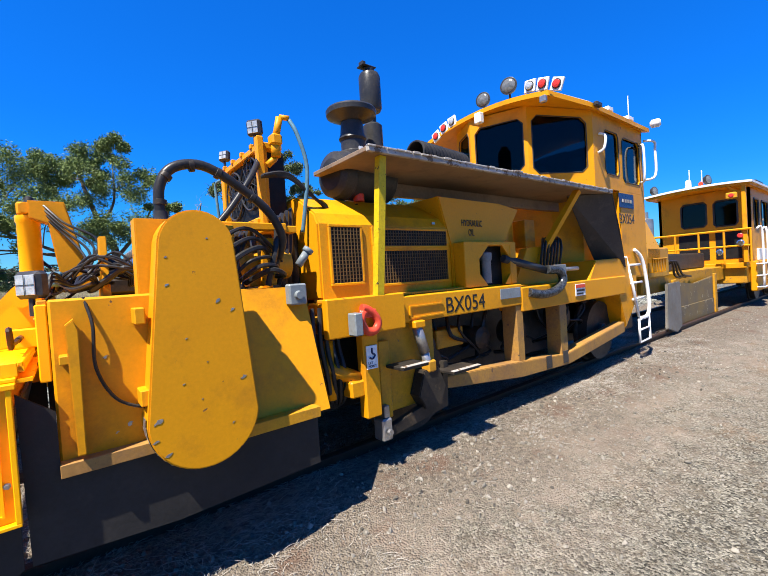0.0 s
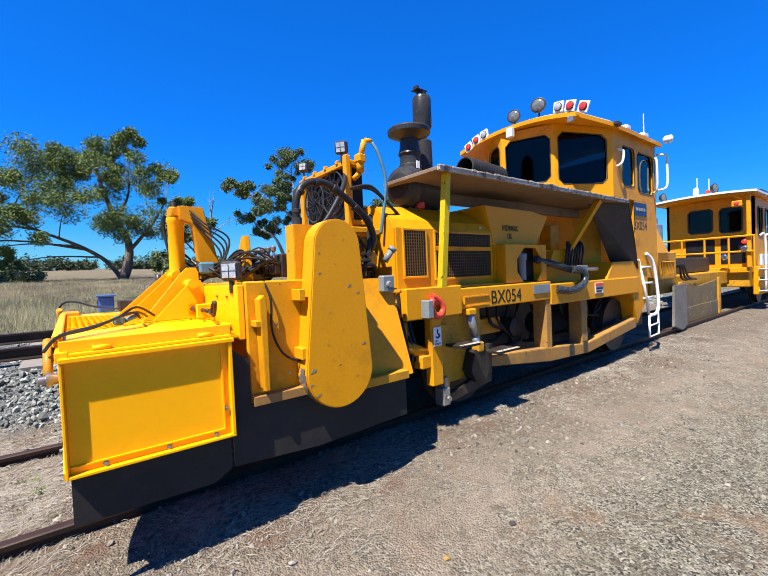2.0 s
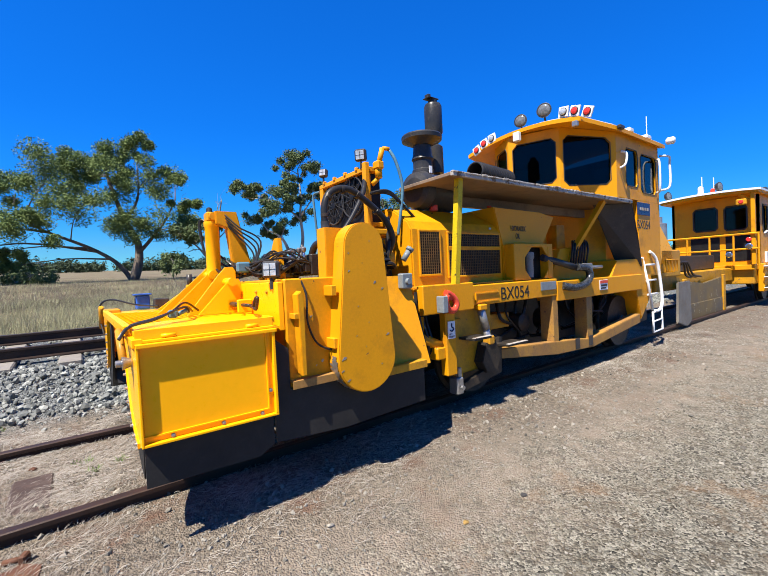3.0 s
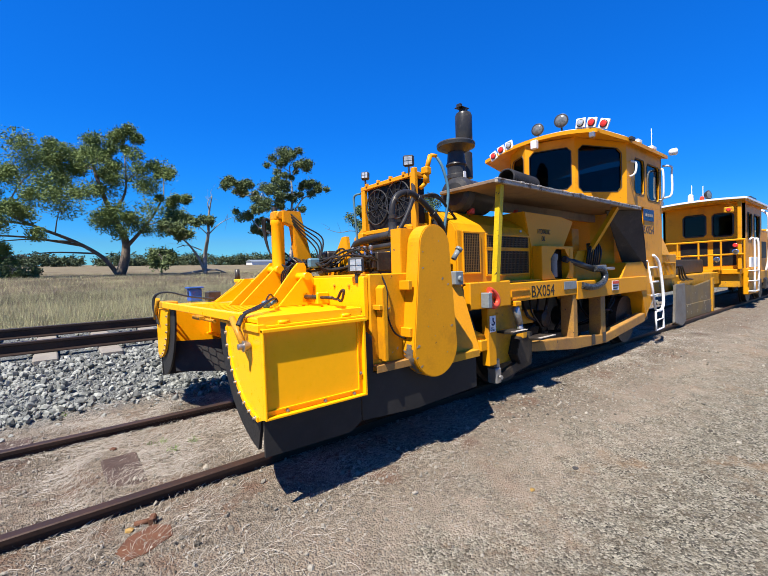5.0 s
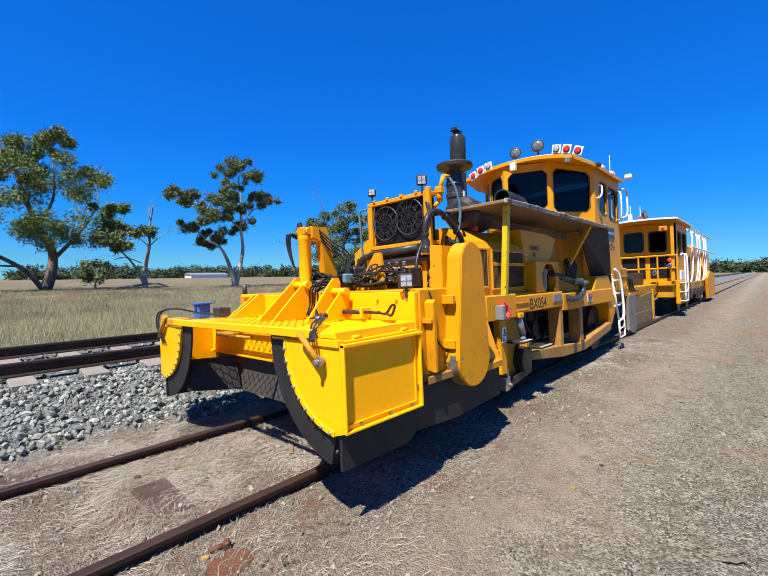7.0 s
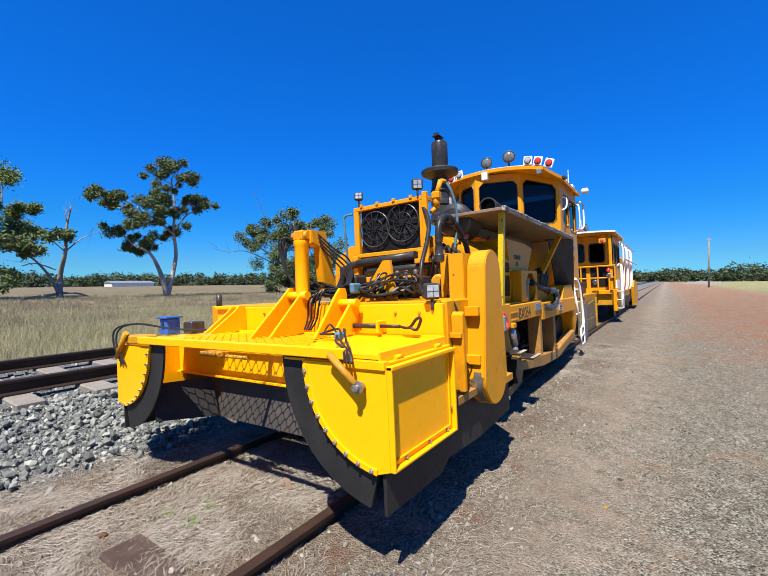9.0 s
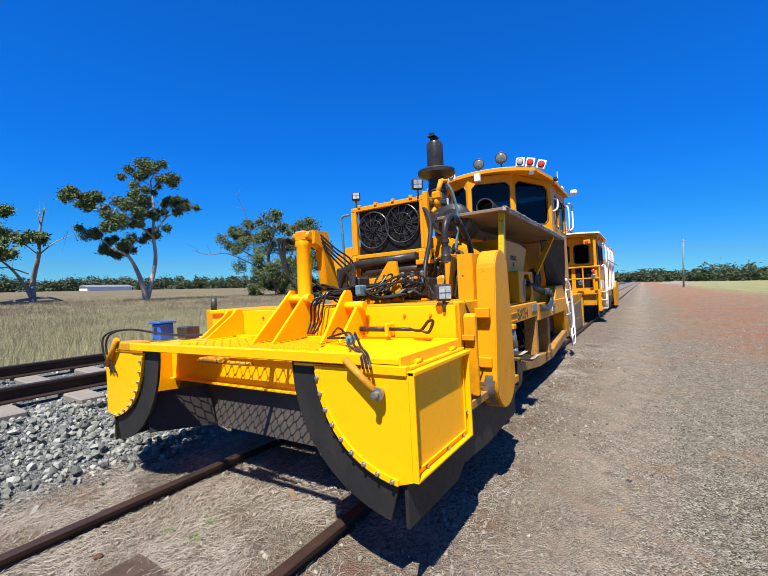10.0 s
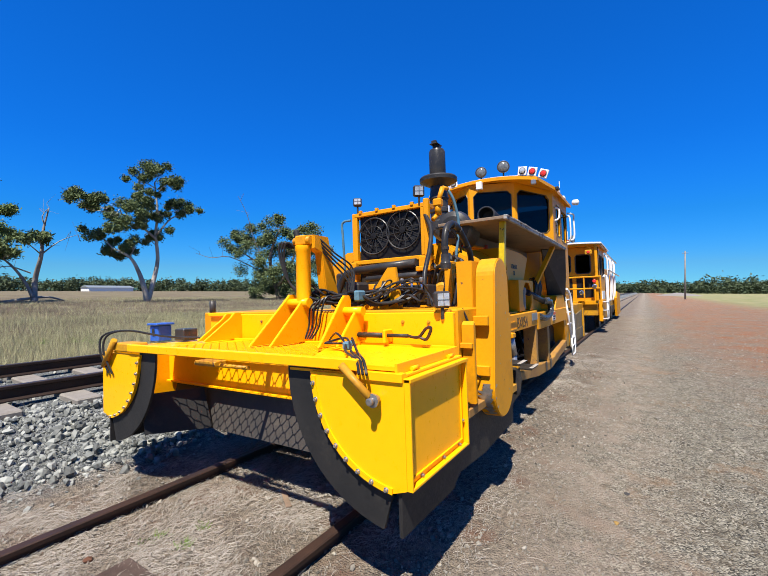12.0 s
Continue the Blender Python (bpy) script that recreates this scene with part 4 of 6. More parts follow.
part("guard_strap", Shape().tube([(4.74, 1.935, 2.16), (5.02, 1.985, 1.75), (5.29, 2.05, 1.36)], 0.010, 6), BLACK, reg)
duct = Shape()
duct.turned((2.26, 2.36, 2.375), (1, 0.12, 0), [(0.20, 0.0), (0.19, 0.080), (0.0, 0.083), (0.0, 0.092)] + [(0.01 + 0.0125 * i, (0.084, 0.094, 0.099, 0.094)[i % 4]) for i in range(50)], 22)
part("flexible_duct", duct, HOSE, reg, "black corrugated duct lying on the canopy")
for x in (2.42, 2.78):
    part("duct_cradle", Shape().box(x, x + 0.06, 2.30, 2.48, 2.186, 2.285, 0.006), PLYWOOD, reg)
part("duct_rim", Shape().tube([(2.255 - 0.0106 * math.cos(a), 2.36 + 0.088 * math.cos(a), 2.375 + 0.088 * math.sin(a)) for a in (2 * math.pi * j / 24 for j in range(25))], 0.009, 6, cap=False), BLACK, reg)

# ---- air cleaner and exhaust ----
part("exhaust_muffler", Shape().turned((2.30, 2.95, 2.86), (0, 0, 1), [(0, 0.035), (0.05, 0.035), (0.055, 0.085), (0.08, 0.098), (0.36, 0.098), (0.39, 0.085), (0.40, 0.05), (0.44, 0.05), (0.445, 0.045)], 22), BLACK, reg, "black cylindrical muffler")
part("exhaust_base", Shape().turned((2.30, 2.95, 2.0), (0, 0, 1), [(0, 0.05), (0.48, 0.05), (0.49, 0.09), (0.78, 0.09), (0.80, 0.07), (0.81, 0.04), (0.87, 0.04)], 20), BLACK, reg)
part("exhaust_flap", Shape().box(2.20, 2.35, 2.90, 3.0, 3.30, 3.31, 0.003, m=pose(0, 0, 0)).box(2.21, 2.25, 2.92, 2.98, 3.30, 3.345, 0.004), BLACK, reg)
part("air_intake_cap", Shape().turned((1.96, 2.79, 2.70), (0, 0, 1), [(0, 0.10), (0.035, 0.17), (0.05, 0.205), (0.085, 0.21), (0.10, 0.20), (0.115, 0.12), (0.12, 0.0)], 26), BLACK, reg, "black mushroom air intake")
part("intake_pipe", Shape().turned((1.96, 2.79, 2.20), (0, 0, 1), [(0, 0.12), (0.10, 0.12), (0.12, 0.10), (0.20, 0.10), (0.21, 0.112), (0.25, 0.112), (0.26, 0.10), (0.34, 0.10), (0.36, 0.115), (0.40, 0.10), (0.50, 0.09)], 20), BLACK, reg)
part("intake_label", Shape().box(1.93, 1.97, 2.665, 2.672, 2.40, 2.47, 0.001), WHITE, reg)
part("air_cleaner", Shape().turned((1.52, 2.46, 2.15), (1, 0.15, 0), [(0, 0.11), (0.02, 0.16), (0.08, 0.17), (0.10, 0.18), (0.12, 0.17), (0.52, 0.17), (0.55, 0.14), (0.6, 0.10)], 26), BLACK, reg, "black air cleaner drum")
part("air_elbow", Shape().tube([(1.96, 2.79, 2.25), (1.93, 2.72, 2.18), (1.85, 2.60, 2.15)], 0.11, 14, 4), BLACK, reg)

# ---- radiator with two fans ----
rad = part("radiator_core", Shape().box(1.07, 1.22, 2.56, 3.24, 1.85, 2.28, 0.004), COREBLACK, reg, "black oil cooler core")
s = Shape()
for a in ((1.03, 1.18, 2.49, 3.31, 2.275, 2.315), (1.03, 1.18, 2.49, 3.31, 1.81, 1.85), (1.03, 1.075, 2.49, 2.555, 1.85, 2.275), (1.03, 1.075, 3.25, 3.31, 1.85, 2.275)):
    s.box(*a, 0.005)
s.box(1.0, 1.045, 2.46, 2.51, 1.60, 2.34, 0.006)
part("cooler_frame", s, YELLOW, reg, "yellow cooler frame")
for i in range(4):
    part("frame_clip", Shape().box(1.02, 1.05, 2.62 + 0.19 * i, 2.65 + 0.19 * i, 2.305, 2.335, 0.003), YELLOW, reg)
for y, z, r in ((3.065, 2.075, 0.172), (2.745, 2.10, 0.175)):
    s = Shape()
    for k in (0, 2):
        rr = r * (1 - 0.22 * k)
        s.tube([(1.045, y + rr * math.cos(a), z + rr * math.sin(a)) for a in (2 * math.pi * j / 28 for j in range(29))], 0.003 if k else 0.007, 5, cap=False)
    fan = part("cooling_fan", s, BLACK, reg, "round black cooling fan with wire guard")
    for j in range(12):
        a = 2 * math.pi * j / 12
        part("guard_wire", Shape().tube([(1.04, y + 0.04 * math.cos(a), z + 0.04 * math.sin(a)), (1.045, y + r * math.cos(a + 0.35), z + r * math.sin(a + 0.35))], 0.003, 4), BLACK, fan)
    part("fan_back", Shape().turned((1.069, y, z), (-1, 0, 0), [(0, r * 0.97), (0.004, r * 0.97)], 24), COREBLACK, fan)
    part("fan_hub", Shape().turned((1.055, y, z), (-1, 0, 0), [(0, 0.036), (0.02, 0.032), (0.022, 0.0)], 16), COREBLACK, fan)
    for j in range(9):
        a = 2 * math.pi * j / 9
        part("blade", Shape().slab([(1.062, y + 0.05 * math.cos(a), z + 0.05 * math.sin(a)), (1.062, y + r * 0.9 * math.cos(a + 0.1), z + r * 0.9 * math.sin(a + 0.1)),
                (1.052, y + r * 0.9 * math.cos(a + 0.45), z + r * 0.9 * math.sin(a + 0.45)), (1.052, y + 0.05 * math.cos(a + 0.6), z + 0.05 * math.sin(a + 0.6))], 0.003), COREBLACK, fan)


def work_light(p, yaw, tilt, w=0.05, stalk=0.07):
    m = pose(*p, 0, tilt, yaw)
    body = part("work_light", Shape().box(-0.018, 0.03, -w, w, -w, w, 0.012, m=m).tube([Vector(p) - Vector((0, 0, w)), Vector(p) - Vector((0, 0, w + stalk))], 0.01, 6), BLACK, reg, "square black work light")
    part("lens", Shape().box(-0.023, -0.0185, -w * 0.72, w * 0.72, -w * 0.72, w * 0.72, 0.002, m=m), LENS, body)
    part("lens_bars", Shape().box(-0.025, -0.0235, -w * 0.72, w * 0.72, -0.0012, 0.0012, 0, m=m).box(-0.0262, -0.0252, -0.0012, 0.0012, -w * 0.72, w * 0.72, 0, m=m), BLACK, body)
    part("reflector", Shape().box(-0.0182, -0.0178, -w * 0.70, w * 0.70, -w * 0.70, w * 0.70, 0, m=m), CHROME, body)


work_light((1.03, 2.56, 2.42), 38, -6)
work_light((1.05, 3.25, 2.43), 35, 10, 0.042)
work_light((-0.09, 1.86, 1.455), 48, 0, 0.048, 0.06)
part("lamp_bracket", Shape().box(-0.08, -0.05, 1.82, 1.90, 1.33, 1.40, 0.004), OLDYELLOW, reg)
VX, VZ = 1.10, 2.20
part("hose_valve", Shape().tube([(VX, 2.41, VZ), (VX, 2.41, VZ + 0.10)], 0.03, 10).tube([(VX, 2.41, VZ + 0.10), (VX + 0.02, 2.37, VZ + 0.24)], 0.022, 10).box(VX - 0.035, VX + 0.035, 2.37, 2.45, VZ + 0.07, VZ + 0.14, 0.012)
     .tube([(VX + 0.02, 2.37, VZ + 0.24), (VX + 0.07, 2.34, VZ + 0.23)], 0.017, 8).tube([(VX, 2.42, VZ), (VX - 0.05, 2.44, VZ - 0.05)], 0.02, 8), YELLOW, reg, "yellow hose valve")
part("blue_hose", Shape().tube([(1.17, 2.34, 2.42), (1.20, 2.30, 2.32), (1.24, 2.28, 2.12), (1.22, 2.30, 1.88), (1.20, 2.32, 1.72)], 0.013, 8, 6), BLUEHOSE, reg, "blue-grey hose")
part("blue_hose", Shape().tube([(1.04, 3.33, 2.26), (1.02, 3.42, 2.24), (1.02, 3.42, 2.1), (1.04, 3.42, 1.75), (1.0, 3.40, 1.58)], 0.012, 8, 6), BLUEHOSE, reg)
part("oil_pipe", Shape().tube([(0.98, 3.24, 1.75), (0.98, 2.58, 1.78)], 0.04, 12), BLACK, reg)
part("oil_pipe", Shape().tube([(0.96, 3.10, 1.66), (0.96, 2.30, 1.68)], 0.028, 12), BLACK, reg)
part("oil_hose", Shape().tube([(0.98, 3.22, 1.75), (0.96, 3.34, 1.72), (0.95, 3.42, 1.60), (0.9, 3.45, 1.45)], 0.035, 10, 6), HOSE, reg)
part("cooler_stand", Shape().box(0.98, 1.06, 2.50, 2.56, 1.38, 1.83, 0.006).box(0.98, 1.06, 3.24, 3.30, 1.38, 1.83, 0.006).box(0.92, 1.0, 2.55, 3.3, 1.56, 1.61, 0.006)
     .box(0.90, 1.10, 2.2, 2.55, 1.70, 1.74, 0.005), YELLOW, reg)
part("engine_block", Shape().box(1.10, 1.235, 2.45, 3.6, 1.2, 1.75, 0.02), DARKSTEEL, reg)

# ---- levers, hoses and brackets over the broom housing ----
for k in range(5):
    y = 2.14 + 0.075 * k
    part("valve_section", Shape().box(0.30, 0.44, y, y + 0.06, 1.42, 1.56, 0.006).box(0.26, 0.30, y + 0.008, y + 0.052, 1.44, 1.50, 0.006), DARKSTEEL, reg)
    part("spool_rod", Shape().tube([(0.27, y + 0.03, 1.50), (0.265, y + 0.03, 1.585)], 0.009, 8), CHROME, reg, "chrome valve spool")
    part("rod_clevis", Shape().turned((0.265, y + 0.03, 1.575), (0, 0, 1), [(0, 0.012), (0.008, 0.016), (0.026, 0.016), (0.034, 0.008)], 10), STEEL, reg)
    part("valve_hose", Shape().tube([(0.30, y + 0.03, 1.50), (0.22, y + 0.02, 1.52), (0.15, y + 0.06, 1.47), (0.10, y + 0.12, 1.43)], 0.014, 6, 5), HOSE, reg)
random.seed(15)
for k in range(14):
    y0, j = 2.12 + 0.03 * k, lambda a: random.uniform(-a, a)
    part("hydraulic_hose", Shape().tube([(0.29, y0, 1.47 + j(0.03)), (0.16 + j(0.04), y0 + 0.03, 1.55 + j(0.05)), (0.04 + j(0.05), 2.40 + j(0.06), 1.50 + j(0.05)), (-0.02 + j(0.04), 2.62 + j(0.05), 1.47 + j(0.05)),
                                         (0.0 + j(0.04), 2.80 + j(0.06), 1.50 + j(0.06)), (-0.06 + j(0.03), 3.0 + j(0.05), 1.46 + j(0.03))], random.choice((0.005, 0.0065, 0.008)), 6, 6), HOSE, reg)
for k in range(4):
    part("hydraulic_hose", Shape().tube([(0.0, 2.66 + 0.03 * k, 1.47), (-0.10, 2.68 + 0.03 * k, 1.50 - 0.01 * k), (-0.14, 2.70 + 0.035 * k, 1.42), (-0.13, 2.74 + 0.03 * k, 1.30), (-0.16, 2.78 + 0.02 * k, 1.22)], 0.0065, 6, 6), HOSE, reg)
    part("hydraulic_hose", Shape().tube([(0.06, 2.60, 1.46), (0.10 + 0.02 * k, 2.66, 1.60 + 0.03 * k), (0.02, 2.74 - 0.01 * k, 1.74 + 0.02 * k), (-0.08, 2.80, 1.86 + 0.02 * k), (-0.13, 2.86, 1.90)], 0.0065, 6, 6), HOSE, reg)
for k in range(6):
    part("machine_hose", Shape().tube([(0.50 + 0.05 * k, 2.04 + 0.02 * k, 1.42), (0.55 + 0.06 * k, 2.02, 1.58 - 0.02 * k), (0.74 + 0.04 * k, 2.06, 1.70 - 0.05 * k), (0.92, 2.14 + 0.02 * k, 1.60 - 0.03 * k), (1.06, 2.26, 1.44)], 0.010 + 0.002 * (k % 3), 6, 6), HOSE, reg)
random.seed(5)
for k in range(7):
    o = 0.014 * k
    part("hydraulic_hose", Shape().tube([(0.10 + o, 2.20 + o, 1.46), (0.02, 2.35 + o, 1.43 + 0.02 * random.random()), (-0.06 + o, 2.50, 1.50 + 0.03 * random.random()), (-0.03 - o, 2.62, 1.48 + 0.02 * random.random()),
                                         (0.0 + o, 2.78 + o, 1.45 + 0.06 * random.random()), (-0.09, 2.90 + o, 1.62 - 4 * o)], 0.0075, 6, 6), HOSE, reg)
part("cable_tie", Shape().box(-0.09, 0.0, 2.44, 2.48, 1.46, 1.53, 0.01), BLUEHOSE, reg)
for k in range(3):
    part("hydraulic_hose", Shape().tube([(-0.13, 2.93 + 0.02 * k, 1.84), (-0.17, 2.98 + 0.03 * k, 1.88), (-0.17, 3.01 + 0.02 * k, 1.78), (-0.15, 2.98, 1.60), (-0.12, 2.86 - 0.03 * k, 1.49), (-0.10, 2.66 - 0.05 * k, 1.45)], 0.0075, 6, 6), HOSE, reg)
part("lift_cylinder", Shape().turned((-0.13, 2.87, 1.44), (0.01, -0.005, 1), [(0, 0.025), (0.02, 0.05), (0.37, 0.05), (0.38, 0.056), (0.41, 0.056), (0.42, 0.03)], 16), FRESH, reg, "upright yellow hydraulic cylinder")
part("cylinder_clevis", Shape().box(-0.17, -0.09, 2.82, 2.91, 1.85, 1.92, 0.01).tube([(-0.13, 2.79, 1.885), (-0.13, 2.94, 1.885)], 0.028, 10), YELLOW, reg)
part("cylinder_cap", Shape().turned((-0.12, 2.92, 1.90), (0, 0.3, 1), [(0, 0.022), (0.06, 0.022), (0.07, 0.015)], 10), RUBBER, reg)
part("lift_arm", Shape().prism([(-0.12, 1.92), (0.03, 1.92), (0.14, 1.44), (0.0, 1.44), (-0.045, 1.80), (-0.12, 1.83)], "y", 2.77, 2.84, 0.006), YELLOW, reg, "yellow lift arm")
for y, top, x0 in ((2.98, 1.52, -0.50), (2.84, 1.50, -0.46), (2.50, 1.50, -0.40), (2.40, 1.42, -0.36), (3.58, 1.40, -0.42), (3.68, 1.39, -0.40)):
    part("gusset", Shape().prism([(x0, 1.20), (-0.085, 1.20), (-0.085, top - 0.03), (-0.10, top), (-0.15, top), (-0.19, top - 0.04)], "y", y, y + 0.02, 0.003), FRESH, reg)
part("pivot_boss", Shape().tube([(-0.15, 2.36, 1.40), (-0.15, 2.56, 1.40)], 0.028, 12), FRESH, reg)
part("pivot_boss", Shape().tube([(-0.15, 2.80, 1.46), (-0.15, 3.02, 1.46)], 0.032, 12), FRESH, reg)
part("top_bracket", Shape().prism([(2.26, 1.40), (2.30, 1.68), (2.36, 1.68), (2.58, 1.40)], "x", 0.14, 0.17, 0.003), YELLOW, reg)
part("lock_pin", Shape().tube([(-0.15, 2.42, 1.255), (-0.15, 2.20, 1.255)], 0.016, 8).tube([(-0.15, 2.20, 1.255), (-0.15, 2.05, 1.255)], 0.011, 8), DARKSTEEL, reg)
part("pin_lug", Shape().box(-0.18, -0.09, 2.19, 2.21, 1.21, 1.29, 0.008), FRESH, reg)
part("pin_lug", Shape().box(-0.18, -0.09, 2.40, 2.42, 1.21, 1.29, 0.008), FRESH, reg)
part("pin_handle", Shape().tube([(-0.15, 2.05, 1.255), (-0.16, 1.98, 1.25), (-0.16, 1.93, 1.30), (-0.16, 1.90, 1.30), (-0.16, 1.93, 1.24), (-0.16, 1.97, 1.25)], 0.009, 6, 4), RAILRUST, reg, "worn rusty pull handle")
for k in range(3):
    part("lid_hose", Shape().tube([(-0.34 - 0.04 * k, 2.48 - 0.02 * k, 1.23), (-0.44, 2.34 - 0.05 * k, 1.29 - 0.025 * k), (-0.54 + 0.03 * k, 2.20, 1.25 + 0.01 * k), (-0.64, 2.12 - 0.035 * k, 1.225), (-0.76, 1.97 - 0.02 * k, 1.21), (-0.81, 1.92 - 0.02 * k, 1.16)], 0.0065, 6, 6), HOSE, reg)
part("hose_joint", Shape().box(-0.56, -0.51, 2.17, 2.21, 1.215, 1.26, 0.01).tube([(-0.51, 2.19, 1.235), (-0.46, 2.22, 1.25)], 0.012, 8), BLUEHOSE, reg)
for k in range(2):
    part("lid_hose", Shape().tube([(-0.78, 4.12 + 0.05 * k, 1.00), (-0.80, 4.20 + 0.05 * k, 1.16), (-0.78, 4.18 + 0.06 * k, 1.27), (-0.70, 4.05, 1.30), (-0.55, 3.85, 1.25), (-0.40, 3.65, 1.23)], 0.0075, 6, 6), HOSE, reg)
part("end_bracket", Shape().box(-0.78, -0.66, 3.86, 4.10, 1.16, 1.22, 0.008).tube([(-0.79, 4.22, 1.05), (-0.79, 4.06, 1.24)], 0.02, 8), OLDYELLOW, reg)
blue = part("control_box", Shape().box(-0.53, -0.42, 3.98, 4.09, 1.20, 1.325, 0.008).box(-0.545, -0.405, 3.965, 4.105, 1.325, 1.34, 0.004), BLUE, reg, "blue box with lid")
part("box_latch", Shape().box(-0.537, -0.530, 4.02, 4.05, 1.25, 1.30, 0.002), BLACK, blue)
part("battery_box", Shape().box(-0.40, -0.28, 3.86, 3.98, 1.20, 1.29, 0.008), BLACK, reg)
part("end_post", Shape().tube([(-0.08, 3.96, 1.38), (-0.08, 3.96, 1.50)], 0.025, 8), BLACK, reg)
part("thick_hose", Shape().tube([(0.36, 2.03, 1.70), (0.36, 2.03, 1.86), (0.42, 2.03, 1.96), (0.55, 2.03, 1.985), (0.70, 2.03, 1.91), (0.86, 2.04, 1.79), (0.95, 2.08, 1.66), (0.95, 2.15, 1.55)], 0.023, 10, 6), HOSE, reg, "thick ribbed black suction hose")
for at, along in (((0.36, 2.03, 1.80), (0, 0, 1)), ((0.39, 2.03, 1.92), (0.6, 0, 0.8)), ((0.50, 2.03, 1.978), (1, 0, 0.2)), ((0.62, 2.03, 1.955), (0.9, 0, -0.45)), ((0.78, 2.035, 1.85), (0.8, 0, -0.6))):
    part("hose_band", Shape().turned(Vector(at) - Vector(along) * 0.012, along, [(0, 0.025), (0.002, 0.028), (0.022, 0.028), (0.024, 0.025)], 12), DARKSTEEL, reg)
part("hose_cuff", Shape().turned((0.36, 2.03, 1.66), (0, 0, 1), [(0, 0.034), (0.04, 0.036), (0.05, 0.030), (0.1, 0.030)], 14), BLACK, reg)
part("thick_hose", Shape().tube([(1.02, 2.50, 2.20), (0.92, 2.40, 2.05), (0.78, 2.35, 1.86), (0.62, 2.32, 1.66), (0.55, 2.3, 1.45)], 0.019, 10, 6), HOSE, reg)
for k in range(3):
    part("cable", Shape().tube([(0.98, 2.38 - 0.02 * k, 2.06), (1.12, 2.30, 2.05 + 0.01 * k), (1.30, 2.30, 1.93), (1.48, 2.36, 1.86), (1.70, 2.42, 1.90 + 0.02 * k)], 0.011, 6, 6), HOSE, reg)
for k in range(8):
    x, y = 0.62 + 0.06 * k, 2.10 + 0.07 * (k % 4)
    part("machine_hose", Shape().tube([(x, y, 1.40), (x + 0.05, y - 0.02, 1.55 + 0.05 * (k % 3)), (x + 0.12, y + 0.08, 1.66 + 0.03 * k), (x + 0.18, y + 0.16, 1.56), (x + 0.2, y + 0.22, 1.40)], 0.016, 6, 5), HOSE, reg)
part("hydraulic_pump", Shape().turned((0.75, 2.25, 1.52), (1, 0.1, 0), [(0, 0.05), (0.02, 0.07), (0.16, 0.07), (0.18, 0.09), (0.30, 0.09), (0.31, 0.04)], 14).box(0.8, 0.95, 2.2, 2.35, 1.40, 1.47, 0.006), OLDYELLOW, reg)
part("pipe_bracket", Shape().box(0.62, 0.70, 2.10, 2.16, 1.40, 1.72, 0.005).box(0.85, 0.93, 2.14, 2.2, 1.40, 1.66, 0.005).box(0.60, 1.0, 2.12, 2.18, 1.70, 1.74, 0.005), YELLOW, reg)
part("inspection_lamp", Shape().tube([(1.02, 2.05, 1.50), (1.07, 2.04, 1.57)], 0.022, 10).tube([(1.07, 2.04, 1.57), (1.085, 2.035, 1.59)], 0.03, 10), GREYBOX, reg)
part("switch_box", Shape().box(0.90, 1.0, 1.93, 1.985, 1.29, 1.40, 0.008).turned((0.95, 1.93, 1.34), (0, -1, 0), [(0, 0.025), (0.02, 0.02)], 10), GREYBOX, reg, "grey rotary switch box")
part("panel_cable", Shape().tube([(0.05, 1.80, 1.40), (0.07, 1.77, 1.30), (0.07, 1.77, 1.15), (0.12, 1.77, 1.03), (0.20, 1.76, 0.98), (0.26, 1.78, 0.97)], 0.006, 6, 6), HOSE, reg)
for k in range(3):
    part("lamp_cable", Shape().tube([(-0.05, 1.90 + 0.02 * k, 1.42), (-0.03, 1.98, 1.47 + 0.015 * k), (0.03, 2.06, 1.45), (0.06 + 0.02 * k, 2.16, 1.49), (0.12, 2.24, 1.46)], 0.006, 6, 5), HOSE, reg)
# unidentified clutter, added as dark blocks and a pipe
part("engine_clutter", Shape().box(0.15, 0.45, 2.62, 2.76, 1.40, 1.50, 0.02).box(0.18, 0.34, 2.64, 2.74, 1.50, 1.60, 0.02).tube([(0.40, 2.55, 1.46), (0.40, 2.95, 1.46)], 0.04, 10), DARKSTEEL, reg)

# ---- running gear and lower side ----
for x in (1.95, 4.95):
    for y, o in ((2.28, -1), (3.60, 1)):
        w = part("wheel", Shape().turned((x, y + o * 0.06, 0.62), (0, -o, 0), [(0, 0.06), (0.005, 0.10), (0.01, 0.28), (0.0, 0.34), (0.10, 0.345), (0.11, 0.38), (0.14, 0.38), (0.145, 0.1)], 26), DARKSTEEL, reg, "dark steel rail wheel")
        part("hub", Shape().turned((x, y + o * 0.06, 0.62), (0, o, 0), [(0, 0.08), (0.04, 0.08), (0.05, 0.05)], 14), BLACK, w)
part("hook_box", Shape().box(1.27, 1.325, 1.90, 1.98, 1.08, 1.21, 0.006), GREYBOX, reg)
part("lift_hook", Shape().tube([(1.37, 1.955, 1.21), (1.345, 1.95, 1.16), (1.37, 1.945, 1.10), (1.43, 1.945, 1.09), (1.465, 1.95, 1.13), (1.45, 1.955, 1.18), (1.40, 1.96, 1.22), (1.36, 1.96, 1.23)], 0.026, 8, 4)
     .box(1.34, 1.46, 1.945, 1.965, 1.17, 1.22, 0.008), RED, reg, "red painted towing hook")
